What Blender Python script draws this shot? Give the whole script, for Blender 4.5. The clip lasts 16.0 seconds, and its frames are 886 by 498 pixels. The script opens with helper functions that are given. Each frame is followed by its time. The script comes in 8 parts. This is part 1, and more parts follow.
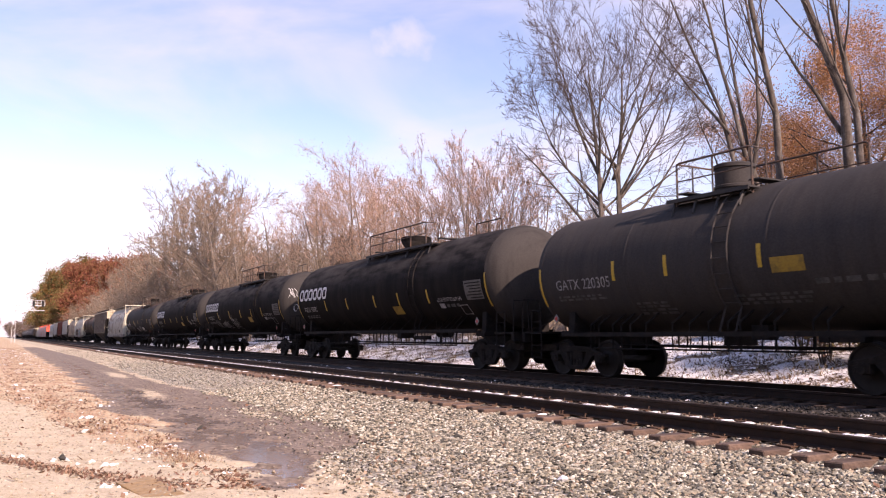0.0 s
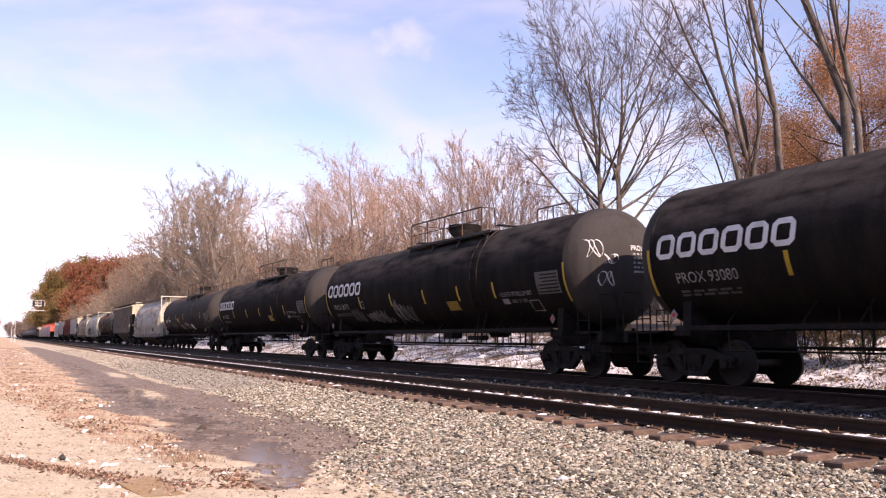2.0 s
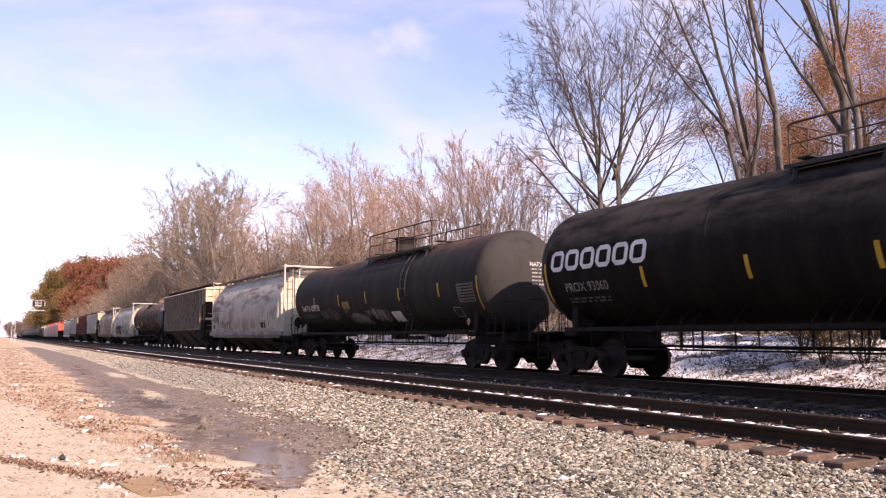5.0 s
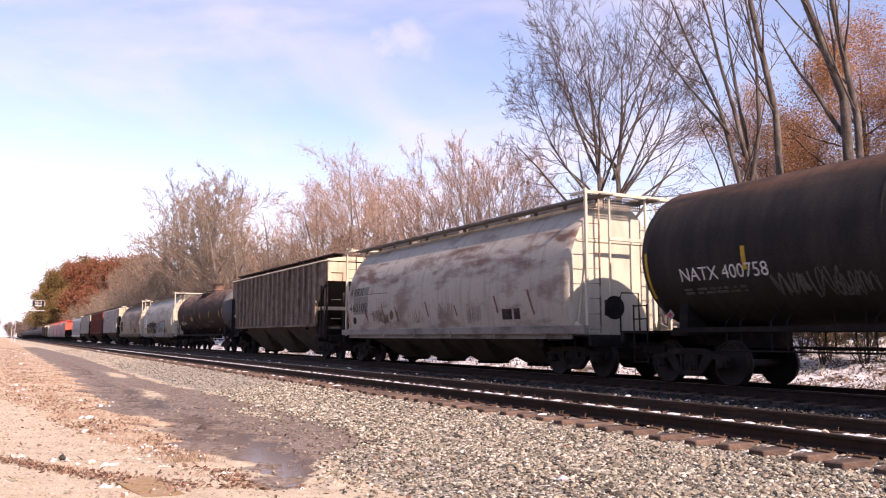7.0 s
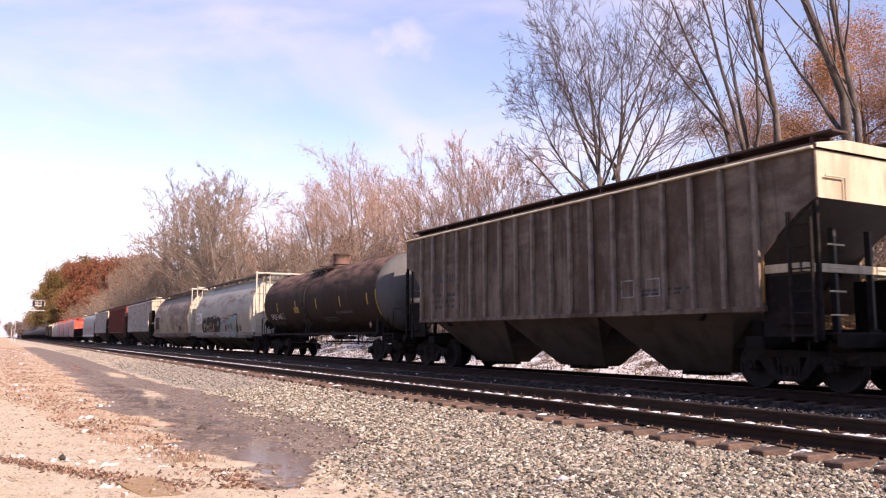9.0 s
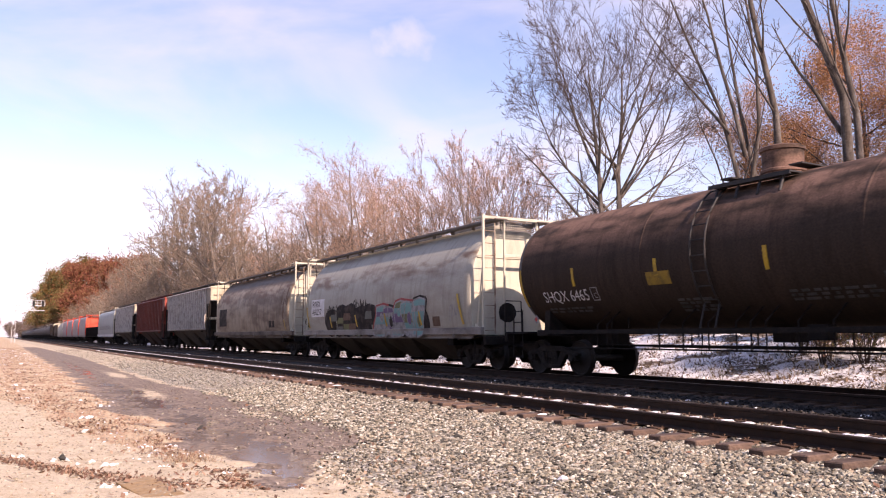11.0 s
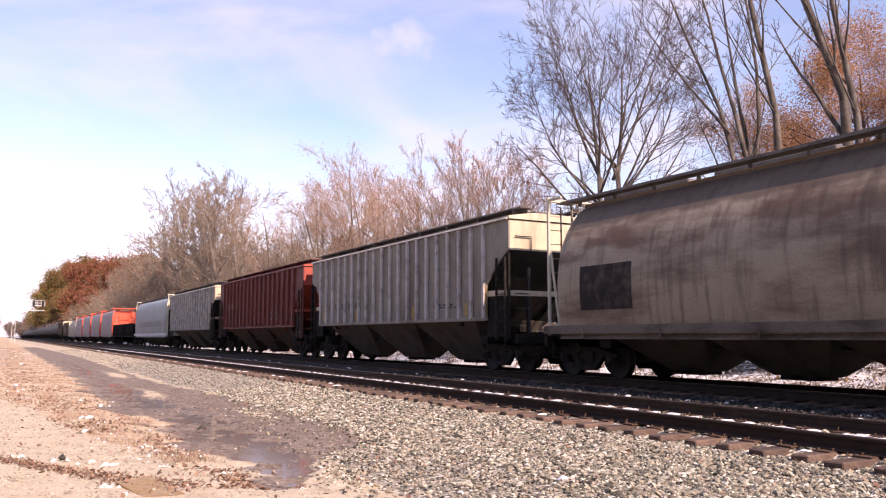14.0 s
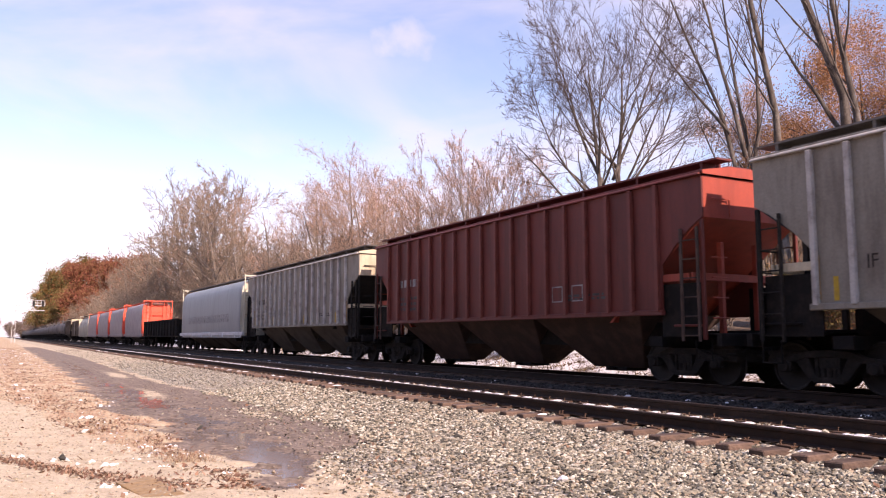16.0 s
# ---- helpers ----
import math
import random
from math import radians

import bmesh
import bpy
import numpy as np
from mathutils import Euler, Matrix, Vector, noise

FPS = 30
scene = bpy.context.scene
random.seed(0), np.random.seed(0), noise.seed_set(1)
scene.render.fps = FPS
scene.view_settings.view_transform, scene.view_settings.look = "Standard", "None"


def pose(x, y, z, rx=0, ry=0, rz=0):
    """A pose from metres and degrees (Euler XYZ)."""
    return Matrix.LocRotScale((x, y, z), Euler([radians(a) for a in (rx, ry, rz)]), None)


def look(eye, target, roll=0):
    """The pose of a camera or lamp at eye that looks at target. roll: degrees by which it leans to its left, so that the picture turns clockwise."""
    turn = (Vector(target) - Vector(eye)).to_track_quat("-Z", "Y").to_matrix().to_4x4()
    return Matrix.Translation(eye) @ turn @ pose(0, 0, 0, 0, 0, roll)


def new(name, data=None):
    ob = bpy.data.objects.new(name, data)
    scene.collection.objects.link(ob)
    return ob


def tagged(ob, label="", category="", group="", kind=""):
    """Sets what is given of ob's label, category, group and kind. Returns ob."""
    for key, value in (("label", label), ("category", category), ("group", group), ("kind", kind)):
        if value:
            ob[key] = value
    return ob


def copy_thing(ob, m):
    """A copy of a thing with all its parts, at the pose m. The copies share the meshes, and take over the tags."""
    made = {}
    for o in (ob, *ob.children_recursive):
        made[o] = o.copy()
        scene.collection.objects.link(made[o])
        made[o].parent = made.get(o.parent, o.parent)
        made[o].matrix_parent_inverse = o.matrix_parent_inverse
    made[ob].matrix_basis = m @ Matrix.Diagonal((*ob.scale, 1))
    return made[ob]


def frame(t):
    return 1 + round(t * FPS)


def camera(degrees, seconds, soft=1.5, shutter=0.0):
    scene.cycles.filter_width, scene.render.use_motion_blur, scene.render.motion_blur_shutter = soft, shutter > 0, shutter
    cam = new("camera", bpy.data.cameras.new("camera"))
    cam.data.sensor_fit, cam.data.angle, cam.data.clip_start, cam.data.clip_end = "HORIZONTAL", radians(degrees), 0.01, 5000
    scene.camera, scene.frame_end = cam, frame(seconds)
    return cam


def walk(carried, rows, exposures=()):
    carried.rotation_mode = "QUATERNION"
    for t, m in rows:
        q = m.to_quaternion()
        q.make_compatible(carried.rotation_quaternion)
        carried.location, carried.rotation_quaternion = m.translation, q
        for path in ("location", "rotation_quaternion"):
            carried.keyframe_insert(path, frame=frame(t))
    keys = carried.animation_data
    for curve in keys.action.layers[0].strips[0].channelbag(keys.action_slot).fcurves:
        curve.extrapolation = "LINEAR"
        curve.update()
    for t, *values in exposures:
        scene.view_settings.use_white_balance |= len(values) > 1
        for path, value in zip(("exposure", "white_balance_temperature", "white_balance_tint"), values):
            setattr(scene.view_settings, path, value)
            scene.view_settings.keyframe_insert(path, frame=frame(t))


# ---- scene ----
FAR = 2400.0
RAIL = 0.33          # height of the train's rail heads over the puddles
RAIL_NEAR = 0.40     # the empty track lies a little higher
TRACK_NEAR = 7.98    # centre of the empty track
TRACK_TRAIN = 14.10  # centre of the train's track

cam = camera(58.5, 16.0, soft=1.12, shutter=0.08)
cam_pose = look((0, 0, 1.35), (0.4833, 0.8685, 1.4600))
walk(cam, [(0, cam_pose), (16, cam_pose)], [(0, 0.53, 7200, 34), (16, 0.53, 7200, 34)])

# ---------------------------------------------------------------- light
SUN_FROM = Vector((0.14, -1.0, 0.66)).normalized()
sun = new("sun", bpy.data.lights.new("sun", "SUN"))
sun.data.energy, sun.data.angle, sun.data.color = 5.0, radians(0.55), (1.0, 0.89, 0.74)
sun.matrix_world = look(SUN_FROM * 100, (0, 0, 0))

world = bpy.data.worlds.new("sky")
scene.world = world
world.use_nodes = True


PUFF = (0.4271, 0.8270, 0.3658)  # towards a small white cloud


def sky_nodes():
    nt = world.node_tree
    nt.nodes.clear()
    N, L = nt.nodes.new, nt.links.new
    out, bg, sky = N("ShaderNodeOutputWorld"), N("ShaderNodeBackground"), N("ShaderNodeTexSky")
    sky.sky_type, sky.sun_disc = "NISHITA", False
    sky.sun_elevation = math.asin(SUN_FROM.z)
    sky.sun_rotation = math.atan2(SUN_FROM.x, SUN_FROM.y)
    sky.air_density, sky.dust_density, sky.ozone_density = 1.0, 0.3, 2.0
    co, sep = N("ShaderNodeTexCoord"), N("ShaderNodeSeparateXYZ")
    L(co.outputs["Generated"], sep.inputs[0])
    # thin high cloud, drawn out along the horizon
    mp, nz = N("ShaderNodeMapping"), N("ShaderNodeTexNoise")
    mp.inputs["Scale"].default_value = (1.0, 1.0, 2.6)
    mp.inputs["Rotation"].default_value = (0.35, 0.2, 0.9)
    nz.inputs["Scale"].default_value, nz.inputs["Detail"].default_value = 2.6, 6
    nz.inputs["Roughness"].default_value, nz.inputs["Distortion"].default_value = 0.5, 0.5
    L(co.outputs["Generated"], mp.inputs["Vector"])
    L(mp.outputs[0], nz.inputs["Vector"])
    cl = N("ShaderNodeMapRange")
    cl.interpolation_type = "SMOOTHSTEP"
    cl.inputs[1].default_value, cl.inputs[2].default_value = 0.40, 0.74
    cl.inputs[3].default_value, cl.inputs[4].default_value = 0.0, 0.75
    L(nz.outputs["Fac"], cl.inputs[0])
    thin, veil = N("ShaderNodeMapRange"), N("ShaderNodeMath")
    thin.interpolation_type, veil.operation = "SMOOTHSTEP", "MULTIPLY"
    thin.inputs[1].default_value, thin.inputs[2].default_value = 0.42, 0.8
    thin.inputs[3].default_value, thin.inputs[4].default_value = 1.0, 0.15
    L(sep.outputs["Z"], thin.inputs[0])
    L(cl.outputs[0], veil.inputs[0])
    L(thin.outputs[0], veil.inputs[1])
    # haze towards the horizon
    hz = N("ShaderNodeMapRange")
    hz.interpolation_type = "SMOOTHSTEP"
    hz.inputs[1].default_value, hz.inputs[2].default_value = -0.04, 0.29
    hz.inputs[3].default_value, hz.inputs[4].default_value = 1.0, 0.0
    L(sep.outputs["Z"], hz.inputs[0])
    # one small ragged puff of cloud
    gap, near, ragged = N("ShaderNodeVectorMath"), N("ShaderNodeMapRange"), N("ShaderNodeMath")
    gap.operation, near.interpolation_type, ragged.operation = "DISTANCE", "SMOOTHSTEP", "MULTIPLY_ADD"
    gap.inputs[1].default_value = PUFF
    L(co.outputs["Generated"], gap.inputs[0])
    rag = N("ShaderNodeTexNoise")
    rag.inputs["Scale"].default_value, rag.inputs["Detail"].default_value = 13.0, 6
    L(co.outputs["Generated"], rag.inputs["Vector"])
    L(rag.outputs["Fac"], ragged.inputs[0])
    ragged.inputs[1].default_value = 0.16
    L(gap.outputs["Value"], ragged.inputs[2])
    near.inputs[1].default_value, near.inputs[2].default_value = 0.082, 0.135
    near.inputs[3].default_value, near.inputs[4].default_value = 0.6, 0.0
    L(ragged.outputs[0], near.inputs[0])
    puff = N("ShaderNodeMath")
    puff.operation = "MAXIMUM"
    L(near.outputs[0], puff.inputs[0])
    L(veil.outputs[0], puff.inputs[1])
    mx = N("ShaderNodeMath")
    mx.operation = "MAXIMUM"
    L(puff.outputs[0], mx.inputs[0])
    L(hz.outputs[0], mx.inputs[1])
    lift = N("ShaderNodeMix")
    lift.data_type, lift.blend_type = "RGBA", "MULTIPLY"
    lift.inputs[0].default_value = 1.0
    L(sky.outputs[0], lift.inputs[6])
    lift.inputs[7].default_value = (1.58, 1.62, 1.67, 1)
    mix = N("ShaderNodeMix")
    mix.data_type = "RGBA"
    L(mx.outputs[0], mix.inputs[0])
    L(lift.outputs[2], mix.inputs[6])
    mix.inputs[7].default_value = (6.7, 6.9, 7.75, 1)
    L(mix.outputs[2], bg.inputs["Color"])
    bg.inputs["Strength"].default_value = 0.103
    L(bg.outputs[0], out.inputs["Surface"])


sky_nodes()


# ---------------------------------------------------------------- materials
def material(name, base, rough=0.7, metal=0.0, grain=0.12, grain_scale=25.0, second=None, amount=0.5, patch_scale=1.2,
             stretch=(1, 1, 1), bump=0.15, bump_scale=60.0, random=0.0, spec=0.5, coords="Object", lo=0.45, hi=0.65, streak=0.0, band=None, crown=None):
    """Base colour with fine grain, larger patches of a second colour (stretch draws them out), relief."""
    m = bpy.data.materials.new(name)
    m.use_nodes = True
    nt = m.node_tree
    N, L = nt.nodes.new, nt.links.new
    p = nt.nodes["Principled BSDF"]
    co = N("ShaderNodeTexCoord")
    g = N("ShaderNodeTexNoise")
    g.inputs["Scale"].default_value, g.inputs["Detail"].default_value = grain_scale, 5
    L(co.outputs[coords], g.inputs["Vector"])
    val = N("ShaderNodeMapRange")
    val.inputs[1].default_value, val.inputs[2].default_value = 0.25, 0.75
    val.inputs[3].default_value, val.inputs[4].default_value = 1 - grain, 1 + grain
    L(g.outputs["Fac"], val.inputs[0])
    src = None
    if second:
        mp, n2, rp = N("ShaderNodeMapping"), N("ShaderNodeTexNoise"), N("ShaderNodeMapRange")
        mp.inputs["Scale"].default_value = stretch
        n2.inputs["Scale"].default_value, n2.inputs["Detail"].default_value = patch_scale, 6
        n2.inputs["Roughness"].default_value = 0.62
        rp.inputs[1].default_value, rp.inputs[2].default_value = lo, hi
        rp.inputs[3].default_value, rp.inputs[4].default_value = 0, amount
        mix = N("ShaderNodeMix")
        mix.data_type = "RGBA"
        mix.inputs[6].default_value, mix.inputs[7].default_value = (*base, 1), (*second, 1)
        L(co.outputs[coords], mp.inputs["Vector"])
        L(mp.outputs[0], n2.inputs["Vector"])
        L(n2.outputs["Fac"], rp.inputs[0])
        L(rp.outputs[0], mix.inputs[0])
        src = mix.outputs[2]
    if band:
        # a rust-stained or lightened band along the car between two heights, broken up along its length
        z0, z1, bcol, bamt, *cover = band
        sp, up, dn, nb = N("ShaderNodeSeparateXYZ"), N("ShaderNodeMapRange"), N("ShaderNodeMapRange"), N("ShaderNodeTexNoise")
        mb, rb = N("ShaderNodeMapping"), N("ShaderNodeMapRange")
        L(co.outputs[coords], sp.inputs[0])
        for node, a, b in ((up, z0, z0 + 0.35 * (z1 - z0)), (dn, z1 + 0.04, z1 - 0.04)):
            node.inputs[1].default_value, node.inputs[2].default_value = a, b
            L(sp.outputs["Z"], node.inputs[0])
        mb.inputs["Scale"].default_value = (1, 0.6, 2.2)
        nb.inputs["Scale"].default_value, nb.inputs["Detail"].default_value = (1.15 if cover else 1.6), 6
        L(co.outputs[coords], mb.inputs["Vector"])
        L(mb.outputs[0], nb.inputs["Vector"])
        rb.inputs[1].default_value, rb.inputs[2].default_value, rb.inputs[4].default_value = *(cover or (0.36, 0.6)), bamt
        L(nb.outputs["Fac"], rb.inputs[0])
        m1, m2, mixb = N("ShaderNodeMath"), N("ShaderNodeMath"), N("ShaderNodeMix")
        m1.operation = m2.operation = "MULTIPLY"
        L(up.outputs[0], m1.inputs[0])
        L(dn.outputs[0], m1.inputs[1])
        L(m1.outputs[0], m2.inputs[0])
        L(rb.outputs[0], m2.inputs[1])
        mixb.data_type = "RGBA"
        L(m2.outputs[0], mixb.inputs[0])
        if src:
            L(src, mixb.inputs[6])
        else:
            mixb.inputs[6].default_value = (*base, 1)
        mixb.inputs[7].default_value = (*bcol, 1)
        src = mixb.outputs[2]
    if crown:
        # the upper curve of the car, made darker above a height for the roof walk's shade
        zc, ccol, camt = crown
        sp2, cr, nc, ad, mixc = N("ShaderNodeSeparateXYZ"), N("ShaderNodeMapRange"), N("ShaderNodeTexNoise"), N("ShaderNodeMath"), N("ShaderNodeMix")
        nc.inputs["Scale"].default_value, nc.inputs["Detail"].default_value = 2.2, 5
        ad.operation = "MULTIPLY_ADD"
        ad.inputs[1].default_value = 0.35
        L(co.outputs[coords], sp2.inputs[0])
        L(co.outputs[coords], nc.inputs["Vector"])
        L(nc.outputs["Fac"], ad.inputs[0])
        L(sp2.outputs["Z"], ad.inputs[2])
        cr.inputs[1].default_value, cr.inputs[2].default_value, cr.inputs[4].default_value = zc + 0.14, zc + 0.26, camt
        L(ad.outputs[0], cr.inputs[0])
        mixc.data_type = "RGBA"
        L(cr.outputs[0], mixc.inputs[0])
        if src:
            L(src, mixc.inputs[6])
        else:
            mixc.inputs[6].default_value = (*base, 1)
        mixc.inputs[7].default_value = (*ccol, 1)
        src = mixc.outputs[2]
    if streak:
        # rain streaks, thin and upright
        ms, ns, rs, mixs = N("ShaderNodeMapping"), N("ShaderNodeTexNoise"), N("ShaderNodeMapRange"), N("ShaderNodeMix")
        ms.inputs["Scale"].default_value = (1, 2.4, 0.28)
        ns.inputs["Scale"].default_value, ns.inputs["Detail"].default_value = 2.4, 5
        L(co.outputs[coords], ms.inputs["Vector"])
        L(ms.outputs[0], ns.inputs["Vector"])
        rs.inputs[1].default_value, rs.inputs[2].default_value, rs.inputs[4].default_value = 0.5, 0.68, streak
        L(ns.outputs["Fac"], rs.inputs[0])
        mixs.data_type = "RGBA"
        L(rs.outputs[0], mixs.inputs[0])
        if src:
            L(src, mixs.inputs[6])
        else:
            mixs.inputs[6].default_value = (*base, 1)
        mixs.inputs[7].default_value = tuple(0.45 * q for q in (second or base)) + (1,)
        src = mixs.outputs[2]
    hsv = N("ShaderNodeHueSaturation")
    if src:
        L(src, hsv.inputs["Color"])
    else:
        hsv.inputs["Color"].default_value = (*base, 1)
    if random:
        inf, rr, mu = N("ShaderNodeObjectInfo"), N("ShaderNodeMapRange"), N("ShaderNodeMath")
        rr.inputs[3].default_value, rr.inputs[4].default_value = 1 - random, 1 + random
        mu.operation = "MULTIPLY"
        L(inf.outputs["Random"], rr.inputs[0])
        L(rr.outputs[0], mu.inputs[0])
        L(val.outputs[0], mu.inputs[1])
        L(mu.outputs[0], hsv.inputs["Value"])
    else:
        L(val.outputs[0], hsv.inputs["Value"])
    L(hsv.outputs[0], p.inputs["Base Color"])
    rv = N("ShaderNodeMapRange")
    rv.inputs[3].default_value, rv.inputs[4].default_value = max(0.04, rough - 0.12), min(1, rough + 0.12)
    L(g.outputs["Fac"], rv.inputs[0])
    L(rv.outputs[0], p.inputs["Roughness"])
    p.inputs["Metallic"].default_value = metal
    p.inputs["Specular IOR Level"].default_value = spec
    if bump:
        b, n3 = N("ShaderNodeBump"), N("ShaderNodeTexNoise")
        n3.inputs["Scale"].default_value, n3.inputs["Detail"].default_value = bump_scale, 3
        b.inputs["Strength"].default_value, b.inputs["Distance"].default_value = bump, 0.02
        L(co.outputs[coords], n3.inputs["Vector"])
        L(n3.outputs["Fac"], b.inputs["Height"])
        L(b.outputs[0], p.inputs["Normal"])
    return m


def island_material(name, cols, rough=0.85, bump=0.3, bump_scale=40.0, translucent=0.0):
    """Loose pieces (stones, leaves): each island takes a colour from the list."""
    m = bpy.data.materials.new(name)
    m.use_nodes = True
    nt = m.node_tree
    N, L = nt.nodes.new, nt.links.new
    p = nt.nodes["Principled BSDF"]
    geo, ramp, co, nz = N("ShaderNodeNewGeometry"), N("ShaderNodeValToRGB"), N("ShaderNodeTexCoord"), N("ShaderNodeTexNoise")
    ramp.color_ramp.interpolation = "CONSTANT"
    els = ramp.color_ramp.elements
    while len(els) < len(cols):
        els.new(0.5)
    for i, c in enumerate(cols):
        els[i].position, els[i].color = i / len(cols), (*c, 1)
    L(geo.outputs["Random Per Island"], ramp.inputs[0])
    nz.inputs["Scale"].default_value, nz.inputs["Detail"].default_value = bump_scale, 4
    L(co.outputs["Object"], nz.inputs["Vector"])
    hsv, mr = N("ShaderNodeHueSaturation"), N("ShaderNodeMapRange")
    mr.inputs[3].default_value, mr.inputs[4].default_value = 0.7, 1.3
    L(nz.outputs["Fac"], mr.inputs[0])
    L(mr.outputs[0], hsv.inputs["Value"])
    L(ramp.outputs[0], hsv.inputs["Color"])
    L(hsv.outputs[0], p.inputs["Base Color"])
    p.inputs["Roughness"].default_value = rough
    p.inputs["Specular IOR Level"].default_value = 0.3
    if bump:
        b = N("ShaderNodeBump")
        b.inputs["Strength"].default_value, b.inputs["Distance"].default_value = bump, 0.01
        L(nz.outputs["Fac"], b.inputs["Height"])
        L(b.outputs[0], p.inputs["Normal"])
    if translucent:
        p.inputs["Transmission Weight"].default_value = 0
        tr, mixs, out = N("ShaderNodeBsdfTranslucent"), N("ShaderNodeMixShader"), nt.nodes["Material Output"]
        L(hsv.outputs[0], tr.inputs["Color"])
        mixs.inputs[0].default_value = translucent
        L(p.outputs[0], mixs.inputs[1])
        L(tr.outputs[0], mixs.inputs[2])
        L(mixs.outputs[0], out.inputs["Surface"])
    return m


# band on the black paint: sunlit upper flank put in as a pale dusty tone
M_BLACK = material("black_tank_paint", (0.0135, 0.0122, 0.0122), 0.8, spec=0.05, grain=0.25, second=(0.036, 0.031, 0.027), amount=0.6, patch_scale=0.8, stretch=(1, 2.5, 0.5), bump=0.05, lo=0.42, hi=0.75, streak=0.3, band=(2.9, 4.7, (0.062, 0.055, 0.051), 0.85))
M_GREYTANK = material("dark_grey_tank_paint", (0.048, 0.045, 0.0445), 0.75, spec=0.08, grain=0.2, second=(0.07, 0.06, 0.053), amount=0.7, patch_scale=0.8, stretch=(1, 2.5, 0.5), bump=0.05, lo=0.42, hi=0.75, streak=0.3)
# distant tanks: the haze in front of them is put into a paler grey
M_PALETANK = material("hazed_grey_tank_paint", (0.13, 0.125, 0.13), 0.75, spec=0.1, grain=0.2, second=(0.19, 0.175, 0.17), amount=0.7, patch_scale=0.8, stretch=(1, 2.5, 0.5), bump=0.05, streak=0.3)
M_BROWNTANK = material("rusty_brown_tank_paint", (0.046, 0.034, 0.027), 0.75, spec=0.1, grain=0.3, second=(0.06, 0.042, 0.033), amount=0.8, patch_scale=1.0, stretch=(1, 2.0, 0.4), bump=0.1, streak=0.4, band=(2.9, 5.6, (0.23, 0.14, 0.105), 0.95))
M_RUSTTOP = material("black_paint_with_rusted_crown", (0.03, 0.0275, 0.0265), 0.75, spec=0.1, grain=0.25, second=(0.055, 0.048, 0.043), amount=0.6, patch_scale=0.8, stretch=(1, 2.5, 0.5), bump=0.05, streak=0.3, band=(3.75, 5.2, (0.16, 0.085, 0.052), 0.8))
# head paints: dust, plus the sun on the heads put into a lighter tone
M_HEAD = material("sunlit_dusty_tank_head", (0.056, 0.0515, 0.0485), 0.8, spec=0.08, grain=0.15, second=(0.045, 0.041, 0.039), amount=0.6, patch_scale=1.4, stretch=(1, 1, 0.6), bump=0.08, streak=0.4)
M_PALEHEAD = material("sunlit_pale_dusty_tank_head", (0.13, 0.132, 0.13), 0.75, spec=0.1, grain=0.15, second=(0.1, 0.098, 0.095), amount=0.7, patch_scale=1.2, stretch=(1, 1, 0.6), bump=0.06, streak=0.3)
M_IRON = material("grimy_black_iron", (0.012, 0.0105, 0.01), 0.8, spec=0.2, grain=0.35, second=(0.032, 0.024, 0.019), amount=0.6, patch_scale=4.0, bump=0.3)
M_WHEEL = material("dull_brown_wheel_steel", (0.026, 0.022, 0.019), 0.7, 0.2, grain=0.3, second=(0.016, 0.013, 0.011), amount=0.7, patch_scale=4.0, bump=0.2)
M_SOOT = material("brown_black_truck_grime", (0.022, 0.0185, 0.016), 0.85, spec=0.2, grain=0.4, second=(0.046, 0.037, 0.03), amount=0.7, patch_scale=5.0, bump=0.4)
M_RAILING = material("weathered_railing_paint", (0.045, 0.035, 0.03), 0.7, grain=0.3, second=(0.16, 0.08, 0.045), amount=0.8, patch_scale=5.0, bump=0.2)
M_YELLOW = material("yellow_reflective_strip", (0.52, 0.33, 0.02), 0.5, grain=0.15, second=(0.3, 0.19, 0.04), amount=0.5, patch_scale=6, bump=0.02)
M_YELLOWPANEL = material("grimy_yellow_panel", (0.32, 0.2, 0.02), 0.6, grain=0.15, second=(0.1, 0.07, 0.02), amount=0.7, patch_scale=4, bump=0.02)
M_TAB = material("worn_ochre_paint", (0.36, 0.2, 0.05), 0.7, grain=0.15, second=(0.16, 0.09, 0.04), amount=0.7, patch_scale=4, bump=0.03)
M_WHITE = material("white_stencil_paint", (0.72, 0.72, 0.72), 0.6, grain=0.1, second=(0.45, 0.44, 0.43), amount=0.6, patch_scale=3.0, bump=0.03)
M_DULLWHITE = material("faded_white_stencil_paint", (0.33, 0.33, 0.33), 0.7, grain=0.2, second=(0.12, 0.12, 0.12), amount=0.8, patch_scale=5.0, bump=0.03)
M_DIM = material("worn_grey_stencil_paint", (0.075, 0.075, 0.075), 0.7, grain=0.3, second=(0.02, 0.02, 0.02), amount=0.9, patch_scale=4.0, bump=0.03)
M_RED = material("red_diamond_paint", (0.5, 0.05, 0.04), 0.6, grain=0.1, bump=0.03)
M_HOPWHITE = material("streaked_pale_grey_hopper_paint", (0.43, 0.4, 0.335), 0.65, grain=0.14, second=(0.2, 0.15, 0.118), amount=0.75, patch_scale=1.4, stretch=(1, 0.5, 1.3), bump=0.06, lo=0.5, hi=0.64, streak=0.25, band=(2.7, 3.85, (0.15, 0.07, 0.045), 0.9, 0.49, 0.63))
